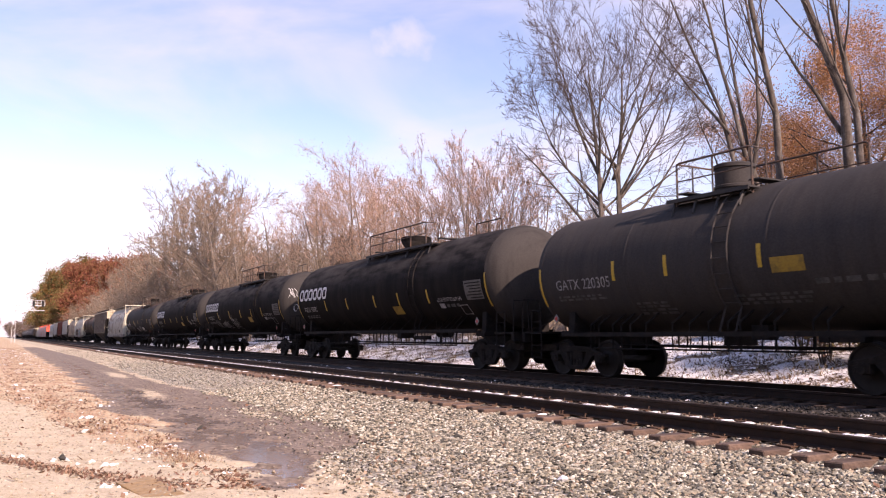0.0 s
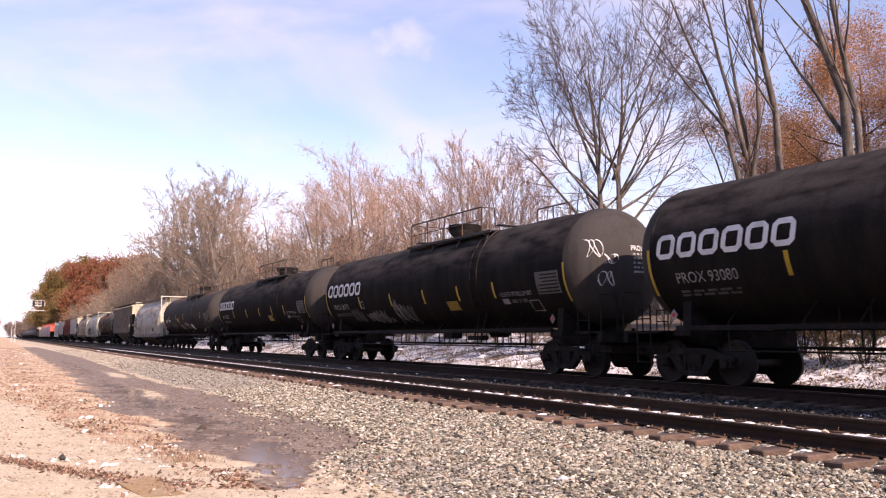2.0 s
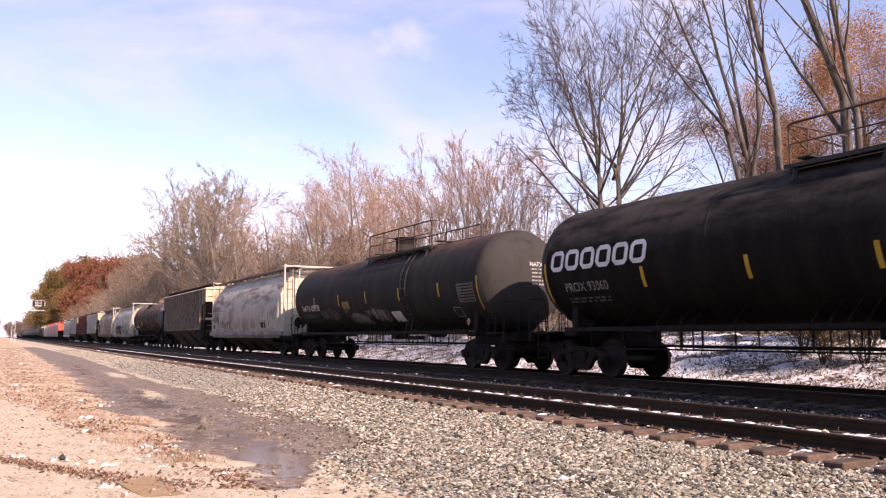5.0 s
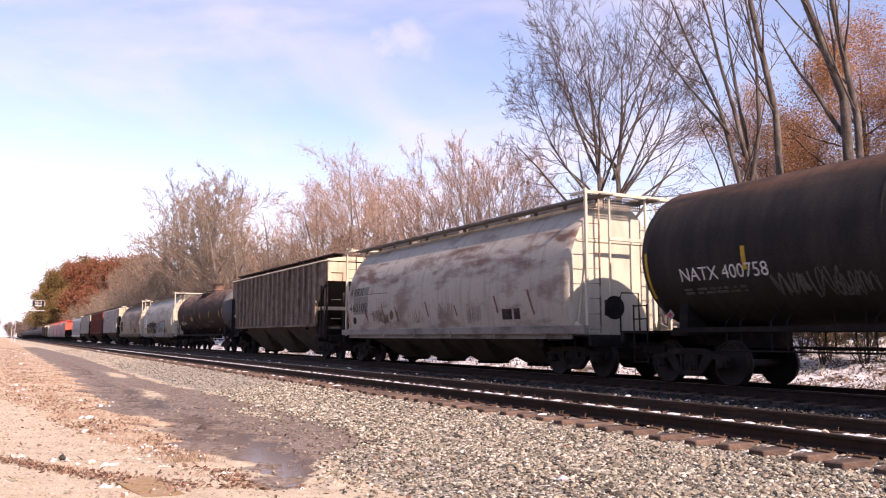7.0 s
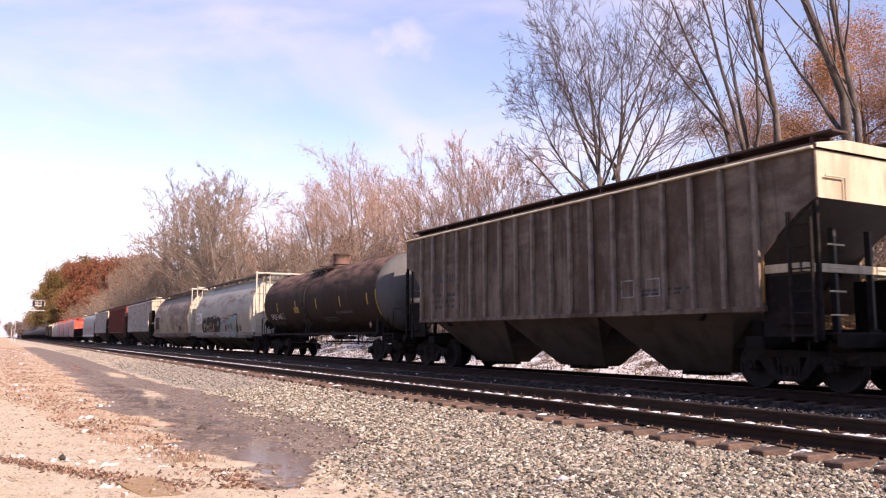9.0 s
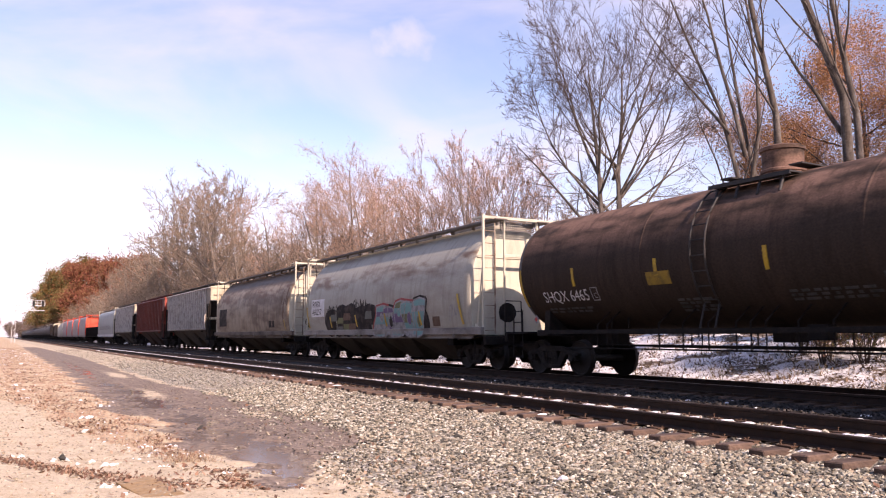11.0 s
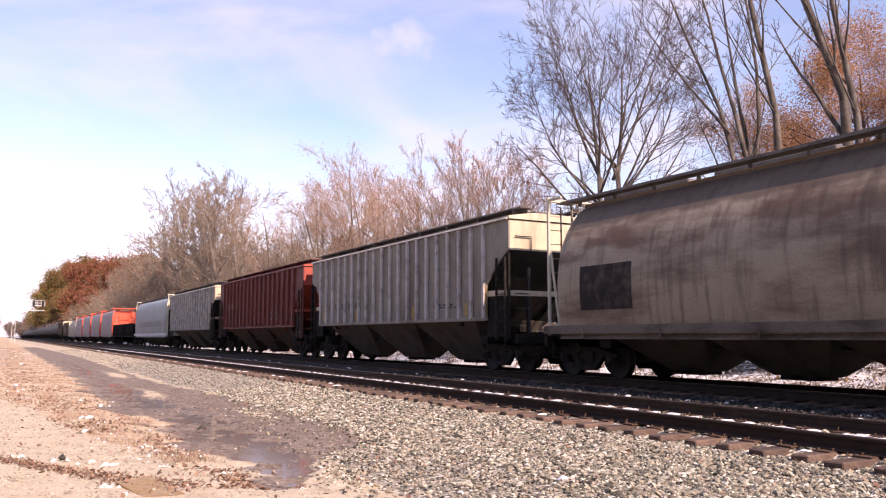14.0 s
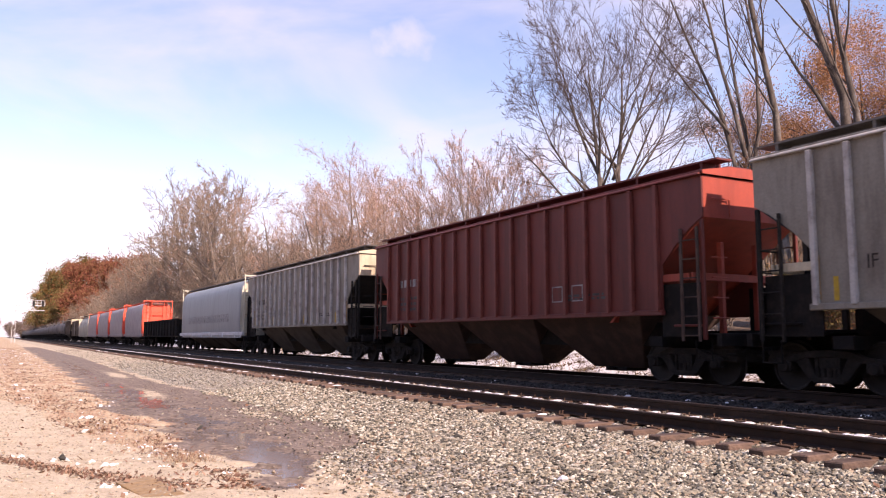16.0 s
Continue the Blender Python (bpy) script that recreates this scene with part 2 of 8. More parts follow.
# crown: shade under the roof walk put into the colour, above real rust stains
M_HOPTAN = material("rust_stained_tan_hopper_paint", (0.35, 0.28, 0.2), 0.65, crown=(3.72, (0.115, 0.08, 0.058), 0.85), grain=0.16, second=(0.14, 0.09, 0.058), amount=0.9, patch_scale=0.9, stretch=(1, 0.4, 1.4), bump=0.08, lo=0.45, hi=0.62, streak=0.5, band=(2.8, 3.7, (0.15, 0.075, 0.045), 0.9, 0.48, 0.62))
M_HOPGRAF = material("weathered_grey_hopper_paint", (0.39, 0.375, 0.31), 0.6, grain=0.12, second=(0.27, 0.225, 0.18), amount=0.7, patch_scale=0.9, stretch=(1, 0.45, 1.3), bump=0.06, lo=0.5, hi=0.66, streak=0.3, band=(2.9, 3.7, (0.17, 0.105, 0.065), 0.9, 0.48, 0.64))
M_PSGREY = material("faded_grey_ribbed_hopper_paint", (0.275, 0.248, 0.205), 0.65, grain=0.14, second=(0.15, 0.118, 0.092), amount=0.8, patch_scale=0.9, stretch=(1, 0.9, 0.5), bump=0.06, streak=0.3)
# rib paints: worn, and lighter than the sheets to carry light on the ribs
M_RIBGREY = material("lit_pale_worn_rib_paint", (0.52, 0.49, 0.45), 0.65, grain=0.12, second=(0.24, 0.2, 0.18), amount=0.7, patch_scale=2.5, bump=0.05)
M_RIBBROWN = material("lit_dusty_brown_rib_paint", (0.235, 0.19, 0.15), 0.7, grain=0.15, second=(0.1, 0.07, 0.055), amount=0.7, patch_scale=2.5, bump=0.05)
M_RIBRED = material("lit_worn_red_rib_paint", (0.185, 0.042, 0.029), 0.6, grain=0.12, second=(0.12, 0.026, 0.018), amount=0.7, patch_scale=2.5, bump=0.05)
M_PSBROWN = material("brown_grimy_ribbed_hopper_paint", (0.21, 0.165, 0.125), 0.7, grain=0.25, second=(0.08, 0.045, 0.027), amount=0.95, patch_scale=0.9, stretch=(1, 1.0, 0.6), bump=0.08, lo=0.42, hi=0.6, streak=0.65, band=(2.4, 5.2, (0.08, 0.045, 0.027), 0.75))
M_BROWNWALK = material("rusty_brown_roof_walk", (0.06, 0.034, 0.026), 0.8, grain=0.3, second=(0.12, 0.07, 0.05), amount=0.7, patch_scale=2.5, bump=0.2)
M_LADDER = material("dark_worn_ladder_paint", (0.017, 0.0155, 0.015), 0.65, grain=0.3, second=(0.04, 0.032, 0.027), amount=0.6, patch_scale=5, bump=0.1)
M_TABLE = material("grey_stencilled_table", (0.11, 0.108, 0.105), 0.7, grain=0.25, second=(0.05, 0.05, 0.05), amount=0.7, patch_scale=6, bump=0.03)
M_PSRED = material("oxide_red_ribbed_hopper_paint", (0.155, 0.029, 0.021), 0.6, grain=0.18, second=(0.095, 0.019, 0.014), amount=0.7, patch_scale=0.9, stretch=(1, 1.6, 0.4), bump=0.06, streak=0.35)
# brighter copy of the oxide red: sun on the ends put into the colour
M_ENDRED = material("sunlit_red_hopper_end_paint", (0.4, 0.065, 0.035), 0.6, grain=0.12, second=(0.26, 0.045, 0.028), amount=0.6, patch_scale=1.2, stretch=(1, 1, 0.4), bump=0.05, streak=0.3)
# pale end paints, set lighter than the sides to carry the sun on them
M_CREAM = material("sunlit_cream_hopper_end_paint", (0.62, 0.56, 0.40), 0.6, grain=0.1, second=(0.40, 0.30, 0.2), amount=0.6, patch_scale=1.2, stretch=(1, 1, 0.4), bump=0.05, streak=0.4)
M_ENDWHITE = material("sunlit_white_hopper_end_paint", (0.55, 0.52, 0.41), 0.6, grain=0.1, second=(0.36, 0.3, 0.22), amount=0.6, patch_scale=1.5, stretch=(1, 1, 0.4), bump=0.05, lo=0.5, hi=0.75, streak=0.3)
M_SILL = material("dirty_side_sill_paint", (0.29, 0.265, 0.235), 0.7, grain=0.2, second=(0.08, 0.06, 0.05), amount=0.8, patch_scale=1.5, stretch=(1, 0.5, 1), bump=0.08)
M_SLOPE = material("dusty_hopper_slope_sheet", (0.1, 0.084, 0.067), 0.85, grain=0.2, second=(0.045, 0.036, 0.028), amount=0.8, patch_scale=1.2, bump=0.1)
M_ROOFWALK = material("galvanised_running_board", (0.16, 0.145, 0.13), 0.7, 0.2, grain=0.25, second=(0.07, 0.05, 0.04), amount=0.7, patch_scale=2.0, bump=0.2)
M_BLUEGREY = material("clean_blue_grey_hopper_paint", (0.315, 0.34, 0.345), 0.5, grain=0.06, second=(0.25, 0.265, 0.27), amount=0.5, patch_scale=0.8, stretch=(1, 1, 0.4), bump=0.03, streak=0.2)
M_ORANGE = material("bright_orange_car_paint", (0.8, 0.105, 0.05), 0.5, grain=0.08, second=(0.6, 0.09, 0.04), amount=0.5, bump=0.03)
M_ORSIDE = material("grey_pink_hopper_side_paint", (0.36, 0.3, 0.3), 0.6, grain=0.1, second=(0.26, 0.2, 0.2), amount=0.6, bump=0.03)
M_MURK = material("murky_grey_green_spray_paint", (0.11, 0.125, 0.11), 0.6, grain=0.2, second=(0.07, 0.06, 0.055), amount=0.7, patch_scale=3, bump=0.02)
M_TEAL = material("teal_spray_paint", (0.13, 0.33, 0.32), 0.6, grain=0.15, second=(0.2, 0.28, 0.3), amount=0.6, patch_scale=3, bump=0.02)
M_PURPLE = material("purple_spray_paint", (0.13, 0.085, 0.17), 0.6, grain=0.15, second=(0.2, 0.1, 0.25), amount=0.6, patch_scale=3, bump=0.02)
M_OLIVE = material("olive_spray_paint", (0.14, 0.15, 0.06), 0.6, grain=0.15, second=(0.08, 0.1, 0.05), amount=0.6, patch_scale=3, bump=0.02)
M_SPRAYBLACK = material("black_spray_paint", (0.036, 0.031, 0.029), 0.75, spec=0.1, grain=0.2, second=(0.12, 0.095, 0.085), amount=0.6, patch_scale=3, bump=0.02)
M_GRIMYSILL = material("grimy_brown_sill_paint", (0.19, 0.155, 0.125), 0.75, spec=0.15, grain=0.25, second=(0.05, 0.038, 0.03), amount=0.8, patch_scale=1.3, stretch=(1, 0.5, 1), bump=0.08)
M_FADEPANEL = material("grey_faded_patch_paint", (0.2, 0.185, 0.165), 0.7, grain=0.2, second=(0.26, 0.235, 0.2), amount=0.8, patch_scale=3, bump=0.02)
M_FADETAG = material("washed_out_brown_tag_paint", (0.23, 0.185, 0.155), 0.7, grain=0.2, second=(0.3, 0.27, 0.24), amount=0.8, patch_scale=3, bump=0.02)
M_RUSTTAG = material("faded_brown_tag_paint", (0.14, 0.085, 0.055), 0.7, grain=0.2, second=(0.25, 0.2, 0.16), amount=0.7, patch_scale=3, bump=0.02)
M_RUSTRAIL = material("rust_stained_cream_rails", (0.4, 0.33, 0.25), 0.7, grain=0.2, second=(0.13, 0.07, 0.045), amount=0.95, patch_scale=3, lo=0.4, hi=0.55, bump=0.1)
M_RUSTRUN = material("dark_rust_runs", (0.12, 0.068, 0.042), 0.8, grain=0.3, second=(0.19, 0.125, 0.085), amount=0.7, patch_scale=4, bump=0.05)
M_SPRAYRED = material("red_spray_paint", (0.35, 0.045, 0.04), 0.6, grain=0.15, bump=0.02)
M_RAILSIDE = material("rusted_rail_steel", (0.03, 0.018, 0.013), 0.75, 0.3, grain=0.3, second=(0.055, 0.028, 0.018), amount=0.7, patch_scale=6, bump=0.3)
M_RAILTOP = material("worn_rail_head", (0.20, 0.16, 0.14), 0.35, 0.8, grain=0.15, second=(0.12, 0.08, 0.06), amount=0.6, patch_scale=3, bump=0.05)
M_TIE = material("creosoted_brown_tie_wood", (0.125, 0.082, 0.06), 0.85, grain=0.3, grain_scale=18, second=(0.07, 0.045, 0.038), amount=0.8, patch_scale=3.0, stretch=(0.35, 3, 3), bump=0.6, bump_scale=35, random=0.3)
M_STEELPLATE = material("rusty_tie_plate_steel", (0.10, 0.055, 0.034), 0.8, 0.2, grain=0.3, second=(0.08, 0.05, 0.035), amount=0.7, patch_scale=9, bump=0.3)
M_SNOW = material("thin_wet_snow", (0.82, 0.83, 0.86), 0.6, grain=0.06, grain_scale=40, second=(0.6, 0.58, 0.57), amount=0.4, patch_scale=6, bump=0.5, bump_scale=25)
M_BARK = material("grey_brown_bark", (0.0638, 0.0495, 0.0405), 0.9, grain=0.35, grain_scale=12, second=(0.2, 0.175, 0.15), amount=0.7, patch_scale=1.8, stretch=(3, 3, 0.7), bump=0.7, bump_scale=18)
M_PALEBARK = material("pale_mottled_bark", (0.24, 0.2, 0.165), 0.9, grain=0.3, grain_scale=12, second=(0.095, 0.074, 0.062), amount=0.7, patch_scale=1.5, stretch=(3, 3, 0.8), bump=0.6, bump_scale=18)
M_TWIG = material("thin_grey_brown_twigs", (0.1, 0.074, 0.06), 0.9, grain=0.25, grain_scale=6, bump=0.0)
M_TUFTWIG = material("red_brown_twigs", (0.2, 0.135, 0.1), 0.9, grain=0.25, grain_scale=6, bump=0.0)
M_BROWNTWIG = material("dull_brown_twigs", (0.22, 0.168, 0.122), 0.9, grain=0.25, grain_scale=6, bump=0.0)
M_PINKTWIG = material("pinkish_brown_twigs", (0.33, 0.245, 0.19), 0.9, grain=0.25, grain_scale=6, bump=0.0)
M_OAKLEAF = island_material("orange_oak_leaves", [(0.48, 0.23, 0.10), (0.53, 0.28, 0.14), (0.41, 0.2, 0.09), (0.36, 0.2, 0.10), (0.56, 0.33, 0.18), (0.34, 0.22, 0.12)], 0.7, 0.0, translucent=0.3)
M_PALELEAF = island_material("pinkish_tan_dead_leaves", [(0.55, 0.36, 0.25), (0.62, 0.43, 0.33), (0.5, 0.3, 0.2), (0.44, 0.3, 0.21), (0.6, 0.35, 0.23)], 0.8, 0.0, translucent=0.3)
M_REDLEAF = island_material("red_autumn_leaves", [(0.3, 0.105, 0.062), (0.26, 0.085, 0.055), (0.33, 0.135, 0.075), (0.23, 0.11, 0.058), (0.28, 0.15, 0.068)], 0.75, 0.0, translucent=0.3)
M_DULLLEAF = island_material("dull_brown_dead_leaves", [(0.24, 0.185, 0.165), (0.2, 0.15, 0.13), (0.28, 0.21, 0.18), (0.19, 0.16, 0.13)], 0.8, 0.0, translucent=0.2)
M_GREENLEAF = island_material("olive_autumn_leaves", [(0.17, 0.15, 0.055), (0.13, 0.13, 0.05), (0.22, 0.17, 0.06), (0.29, 0.16, 0.06), (0.3, 0.13, 0.058)], 0.75, 0.0, translucent=0.3)
M_STONE = island_material("crushed_ballast_stone", [(0.25, 0.23, 0.176), (0.335, 0.308, 0.233), (0.105, 0.1, 0.082), (0.5, 0.475, 0.39), (0.17, 0.157, 0.124), (0.34, 0.277, 0.2), (0.048, 0.046, 0.04), (0.4, 0.37, 0.28), (0.28, 0.232, 0.172), (0.19, 0.183, 0.15), (0.6, 0.58, 0.5), (0.075, 0.072, 0.06)], 0.85, 0.4, 60)
M_SINGLE = material("single_ballast_stone", (0.258, 0.241, 0.189), 0.85, grain=0.25, grain_scale=60, second=(0.371, 0.358, 0.284), amount=0.7, patch_scale=8, bump=0.4, random=0.5)
# stones beside the train, coloured near black to carry its shade
M_DARKSTONE = island_material("shaded_ballast_stone", [(0.045, 0.04, 0.037), (0.065, 0.058, 0.052), (0.03, 0.027, 0.025), (0.09, 0.08, 0.072), (0.02, 0.018, 0.017)], 0.9, 0.4, 60)
M_DAMPSTONE = island_material("damp_gravel_stone", [(0.18, 0.15, 0.13), (0.27, 0.23, 0.195), (0.12, 0.1, 0.088), (0.36, 0.31, 0.26), (0.22, 0.175, 0.145), (0.08, 0.069, 0.06)], 0.6, 0.3, 60)
M_PEBBLE = island_material("pale_road_pebbles", [(0.412, 0.374, 0.294), (0.490, 0.458, 0.372), (0.323, 0.291, 0.225), (0.392, 0.322, 0.235), (0.245, 0.218, 0.176)], 0.85, 0.3, 60)
M_LITTER = island_material("fallen_brown_leaves", [(0.27, 0.15, 0.10), (0.34, 0.21, 0.14), (0.2, 0.115, 0.08), (0.42, 0.30, 0.21), (0.15, 0.095, 0.07)], 0.85, 0.0, translucent=0.2)
M_DARKLEAF = island_material("dark_woodland_litter", [(0.10, 0.065, 0.045), (0.16, 0.11, 0.075), (0.06, 0.042, 0.032), (0.22, 0.16, 0.11)], 0.9, 0.0, translucent=0.1)
M_STRAW = island_material("dry_straw_grass", [(0.42, 0.32, 0.22), (0.32, 0.22, 0.15), (0.5, 0.39, 0.27), (0.26, 0.16, 0.11)], 0.85, 0.0, translucent=0.2)
M_WEED = island_material("dead_weed_stalks", [(0.3, 0.22, 0.13), (0.16, 0.11, 0.07), (0.42, 0.31, 0.18), (0.09, 0.07, 0.05), (0.2, 0.19, 0.09)], 0.85, 0.0, translucent=0.2)
M_WOODS = material("bare_wood_edge", (0.09, 0.065, 0.05), 0.95, grain=0.4, grain_scale=2, second=(0.16, 0.11, 0.08), amount=0.8, patch_scale=0.4, stretch=(1, 1, 0.4), bump=0.8, bump_scale=2)
M_BOARD = material("weathered_yellow_brown_board", (0.34, 0.22, 0.105), 0.85, grain=0.25, second=(0.36, 0.28, 0.19), amount=0.8, patch_scale=4, stretch=(0.4, 4, 4), bump=0.3)
M_GANTRY = material("aluminium_signal_paint", (0.62, 0.62, 0.62), 0.5, 0.2, grain=0.1, second=(0.45, 0.45, 0.45), amount=0.5, bump=0.03)
M_SIGNALBLACK = material("black_signal_housing", (0.02, 0.02, 0.02), 0.6, grain=0.15, bump=0.03)


# ---------------------------------------------------------------- mesh tools
class Shape:
    """Lists of corners and faces, with the solids that the things are made of."""

    def __init__(self):
        self.v, self.f = [], []

    def add(self, vs, fs):
        o = len(self.v)
        self.v.extend(tuple(p) for p in vs)
        self.f.extend(tuple(i + o for i in q) for q in fs)
        return self

    def box(self, c, s, turn=None, taper=1.0):
        """Box about c with sizes s; taper narrows its top."""
        out = []
        for z in (-0.5, 0.5):
            k = taper if z > 0 else 1.0
            for x, y in ((-0.5, -0.5), (0.5, -0.5), (0.5, 0.5), (-0.5, 0.5)):
                p = Vector((x * s[0] * k, y * s[1] * k, z * s[2]))
                if turn:
                    p = turn @ p
                out.append(p + Vector(c))
        return self.add(out, [(3, 2, 1, 0), (4, 5, 6, 7), (0, 1, 5, 4), (1, 2, 6, 5), (2, 3, 7, 6), (3, 0, 4, 7)])

    def tube(self, pts, r, n=6, caps=True):
        """A pipe along points; r is one radius or one for each."""
        pts = [Vector(p) for p in pts]
        rs = r if isinstance(r, (list, tuple)) else [r] * len(pts)
        vs, fs = [], []
        for i, p in enumerate(pts):
            d = (pts[min(i + 1, len(pts) - 1)] - pts[max(i - 1, 0)])
            if d.length < 1e-9:
                d = Vector((0, 0, 1))
            d.normalize()
            a = d.cross(Vector((0, 0, 1)) if abs(d.z) < 0.9 else Vector((1, 0, 0))).normalized()
            b = d.cross(a)
            for k in range(n):
                w = 2 * math.pi * k / n
                vs.append(p + (a * math.cos(w) + b * math.sin(w)) * rs[i])
        for i in range(len(pts) - 1):
            for k in range(n):
                fs.append((i * n + k, i * n + (k + 1) % n, (i + 1) * n + (k + 1) % n, (i + 1) * n + k))
        if caps:
            fs.append(tuple(range(n))[::-1])
            fs.append(tuple(range((len(pts) - 1) * n, len(pts) * n)))
        return self.add(vs, fs)

    def loft(self, rings, caps=True, closed=True):
        """Skin over rings of equal count."""
        n = len(rings[0])
        vs = [p for r in rings for p in r]
        fs = []
        for i in range(len(rings) - 1):
            for k in range(n if closed else n - 1):
                fs.append((i * n + k, i * n + (k + 1) % n, (i + 1) * n + (k + 1) % n, (i + 1) * n + k))
        if caps:
            fs.append(tuple(range(n))[::-1])
            fs.append(tuple(range((len(rings) - 1) * n, len(rings) * n)))
        return self.add(vs, fs)

    def prism(self, outline, axis, a, b):
        """An outline in the plane across the axis ('x', 'y' or 'z'), drawn out from a to b."""
        def at(p, w):
            return {"x": (w, p[0], p[1]), "y": (p[0], w, p[1]), "z": (p[0], p[1], w)}[axis]
        return self.loft([[at(p, a) for p in outline], [at(p, b) for p in outline]])

    def mesh(self, name, mat, smooth=None, bevel=0.0):
        me = bpy.data.meshes.new(name)
        me.from_pydata([tuple(p) for p in self.v], [], self.f)
        bm = bmesh.new()
        bm.from_mesh(me)
        if bevel:
            bmesh.ops.bevel(bm, geom=[e for e in bm.edges if e.calc_face_angle(0) > 0.6], offset=bevel, segments=1, affect="EDGES", clamp_overlap=True)
        bmesh.ops.recalc_face_normals(bm, faces=bm.faces)
        bm.to_mesh(me)
        bm.free()
        if smooth:
            me.shade_smooth()
            me.set_sharp_from_angle(angle=radians(smooth))
        me.materials.append(mat)
        return me


def part(name, shape, mat, parent=None, label="", smooth=None, bevel=0.0):
    """One mesh object under a thing or under a part."""
    me = shape if isinstance(shape, bpy.types.Mesh) else shape.mesh(name, mat, smooth, bevel)
    ob = new(name, me)
    if parent:
        ob.parent = parent
    if label:
        tagged(ob, label)
    return ob


def array_mesh(name, verts, faces, mat, smooth=False):
    """A mesh from numpy arrays of corners and of triangles or quads."""
    me = bpy.data.meshes.new(name)
    k = faces.shape[1]
    me.vertices.add(len(verts))
    me.vertices.foreach_set("co", np.ascontiguousarray(verts, dtype=np.float32).ravel())
    me.loops.add(faces.size)
    me.loops.foreach_set("vertex_index", np.ascontiguousarray(faces, dtype=np.int32).ravel())
    me.polygons.add(len(faces))
    me.polygons.foreach_set("loop_start", np.arange(0, faces.size, k, dtype=np.int32))
    me.update(calc_edges=True)
    me.polygons.foreach_set("use_smooth", np.full(len(faces), smooth))
    me.validate()
    me.materials.append(mat)
    return me


def sstep(a, b, x):
    t = np.clip((x - a) / (b - a), 0, 1)
    return t * t * (3 - 2 * t)


def wave(x, y, s, k=0.0):
    """Cheap smooth unevenness, about -1 to 1."""
    return (np.sin(x * 1.7 * s + 1.3 * np.sin(y * 0.9 * s + k) + k) + np.sin(y * 1.3 * s + 1.7 * np.sin(x * 1.1 * s - k) + 2 * k)
            + np.sin((x + y) * 2.3 * s + k * 3)) / 3


# ---------------------------------------------------------------- ground
def wet_mask(x, y):
    """The muddy wheel track along the ballast, 0 to 1."""
    e = 0.22 * wave(x, y, 1.0, 0.7) + 0.13 * wave(x, y, 3.1, 2.0)
    left = np.interp(y, [6.5, 9, 12, 19, 26, 36, 80], [2.25, 2.1, 1.95, 1.8, 2.05, 2.2, 2.3]) + e * 1.5 + 0.12 * wave(x, y, 6.3, 0.4)
    right = np.interp(y, [6.5, 8.2, 8.9, 9.5, 12, 18, 24, 30, 54, 140], [2.4, 2.9, 3.6, 4.35, 4.45, 4.45, 4.05, 4.1, 4.6, 4.0]) + e * 0.5
    dry = 0
    for cx, cy, rx, ry in ((3.15, 19.8, 0.3, 2.2), (2.2, 13.2, 0.25, 1.3), (3.9, 13.5, 0.2, 1.0), (3.6, 30, 0.3, 4.0)):
        dry = dry + np.exp(-((x - cx) / rx) ** 2 - ((y - cy) / ry) ** 2 + 2.2 * e)
    return (1 - 0.75 * np.clip(dry, 0, 1)) * sstep(left - 0.15, left + 0.2, x) * (1 - sstep(right - 0.25, right + 0.2, x)) * sstep(6.3, 6.9, y + e) * (1 - sstep(90, 140, y))


def pool_depth(x, y):
    """The long shallow puddle in the left half of the mud, with two dry islands."""
    e = 0.26 * wave(x, y, 1.9, 0.3) + 0.26 * wave(x, y, 5.3, 1.3) + 0.2 * wave(x, y, 11.0, 0.6)
    middle = np.interp(y, [6.8, 9, 12, 19, 26, 40], [2.5, 2.85, 2.85, 2.75, 2.85, 3.1])
    half = np.interp(y, [6.6, 8, 12, 20, 26, 40, 55], [0.1, 0.5, 0.72, 0.72, 0.5, 0.35, 0.0])
    d = 0.6 - ((x - middle) / half.clip(0.01)) ** 2 + 3.0 * e
    for cx, cy, rx, ry in ((2.5, 14.9, 0.42, 0.7), (3.5, 28.0, 0.6, 3.0)):
        d = d - 2.2 * np.exp(-((x - cx) / rx) ** 2 - ((y - cy) / ry) ** 2)
    return np.clip(d, 0, 1)


def litter_edge(y):
    """Where the bare dirt road ends and the leaf-strewn verge begins."""
    return np.interp(y, [6.5, 8.6, 9.6, 11.3, 13.5, 16, 18, 22], [1.95, 1.52, 1.32, 1.08, 0.72, 0.57, 0.07, -1.5])


def height(x, y):
    z = 0.03 + 0.02 * wave(x, y, 0.6, 1.0) + 0.008 * wave(x, y, 3.7, 2.2)
    z = z + 0.16 * (1 - sstep(-1.5, 1.6, x)) + 0.05 * np.exp(-((x - 1.5) / 0.5) ** 2)
    w = wet_mask(x, y)
    z = z * (1 - w) + w * (0.018 + 0.012 * wave(x, y, 2.9, 4.0))
    z = z - 0.07 * pool_depth(x, y) * (w > 0.02)
    b = sstep(4.4, 6.5, x) * (1 - sstep(15.6, 16.8, x))
    z = z * (1 - b) + b * (0.10 + 0.05 * sstep(5.6, 6.5, x) * (1 - sstep(9.2, 10.2, x)) + 0.07 * sstep(6.93, 7.12, x) * (1 - sstep(8.85, 9.1, x)) - 0.03 * np.exp(-((x - 11.0) / 0.8) ** 2))
    bank = np.clip((x - 16.8) / 4.5, 0, 1)
    z = z + bank * (1.25 + 0.14 * wave(x, y, 0.8, 3.0)) + np.clip(x - 20, 0, 60) * 0.06
    z = z + sstep(16.5, 17.5, x) * 0.06 * wave(x, y, 2.6, 1.1)
    return z


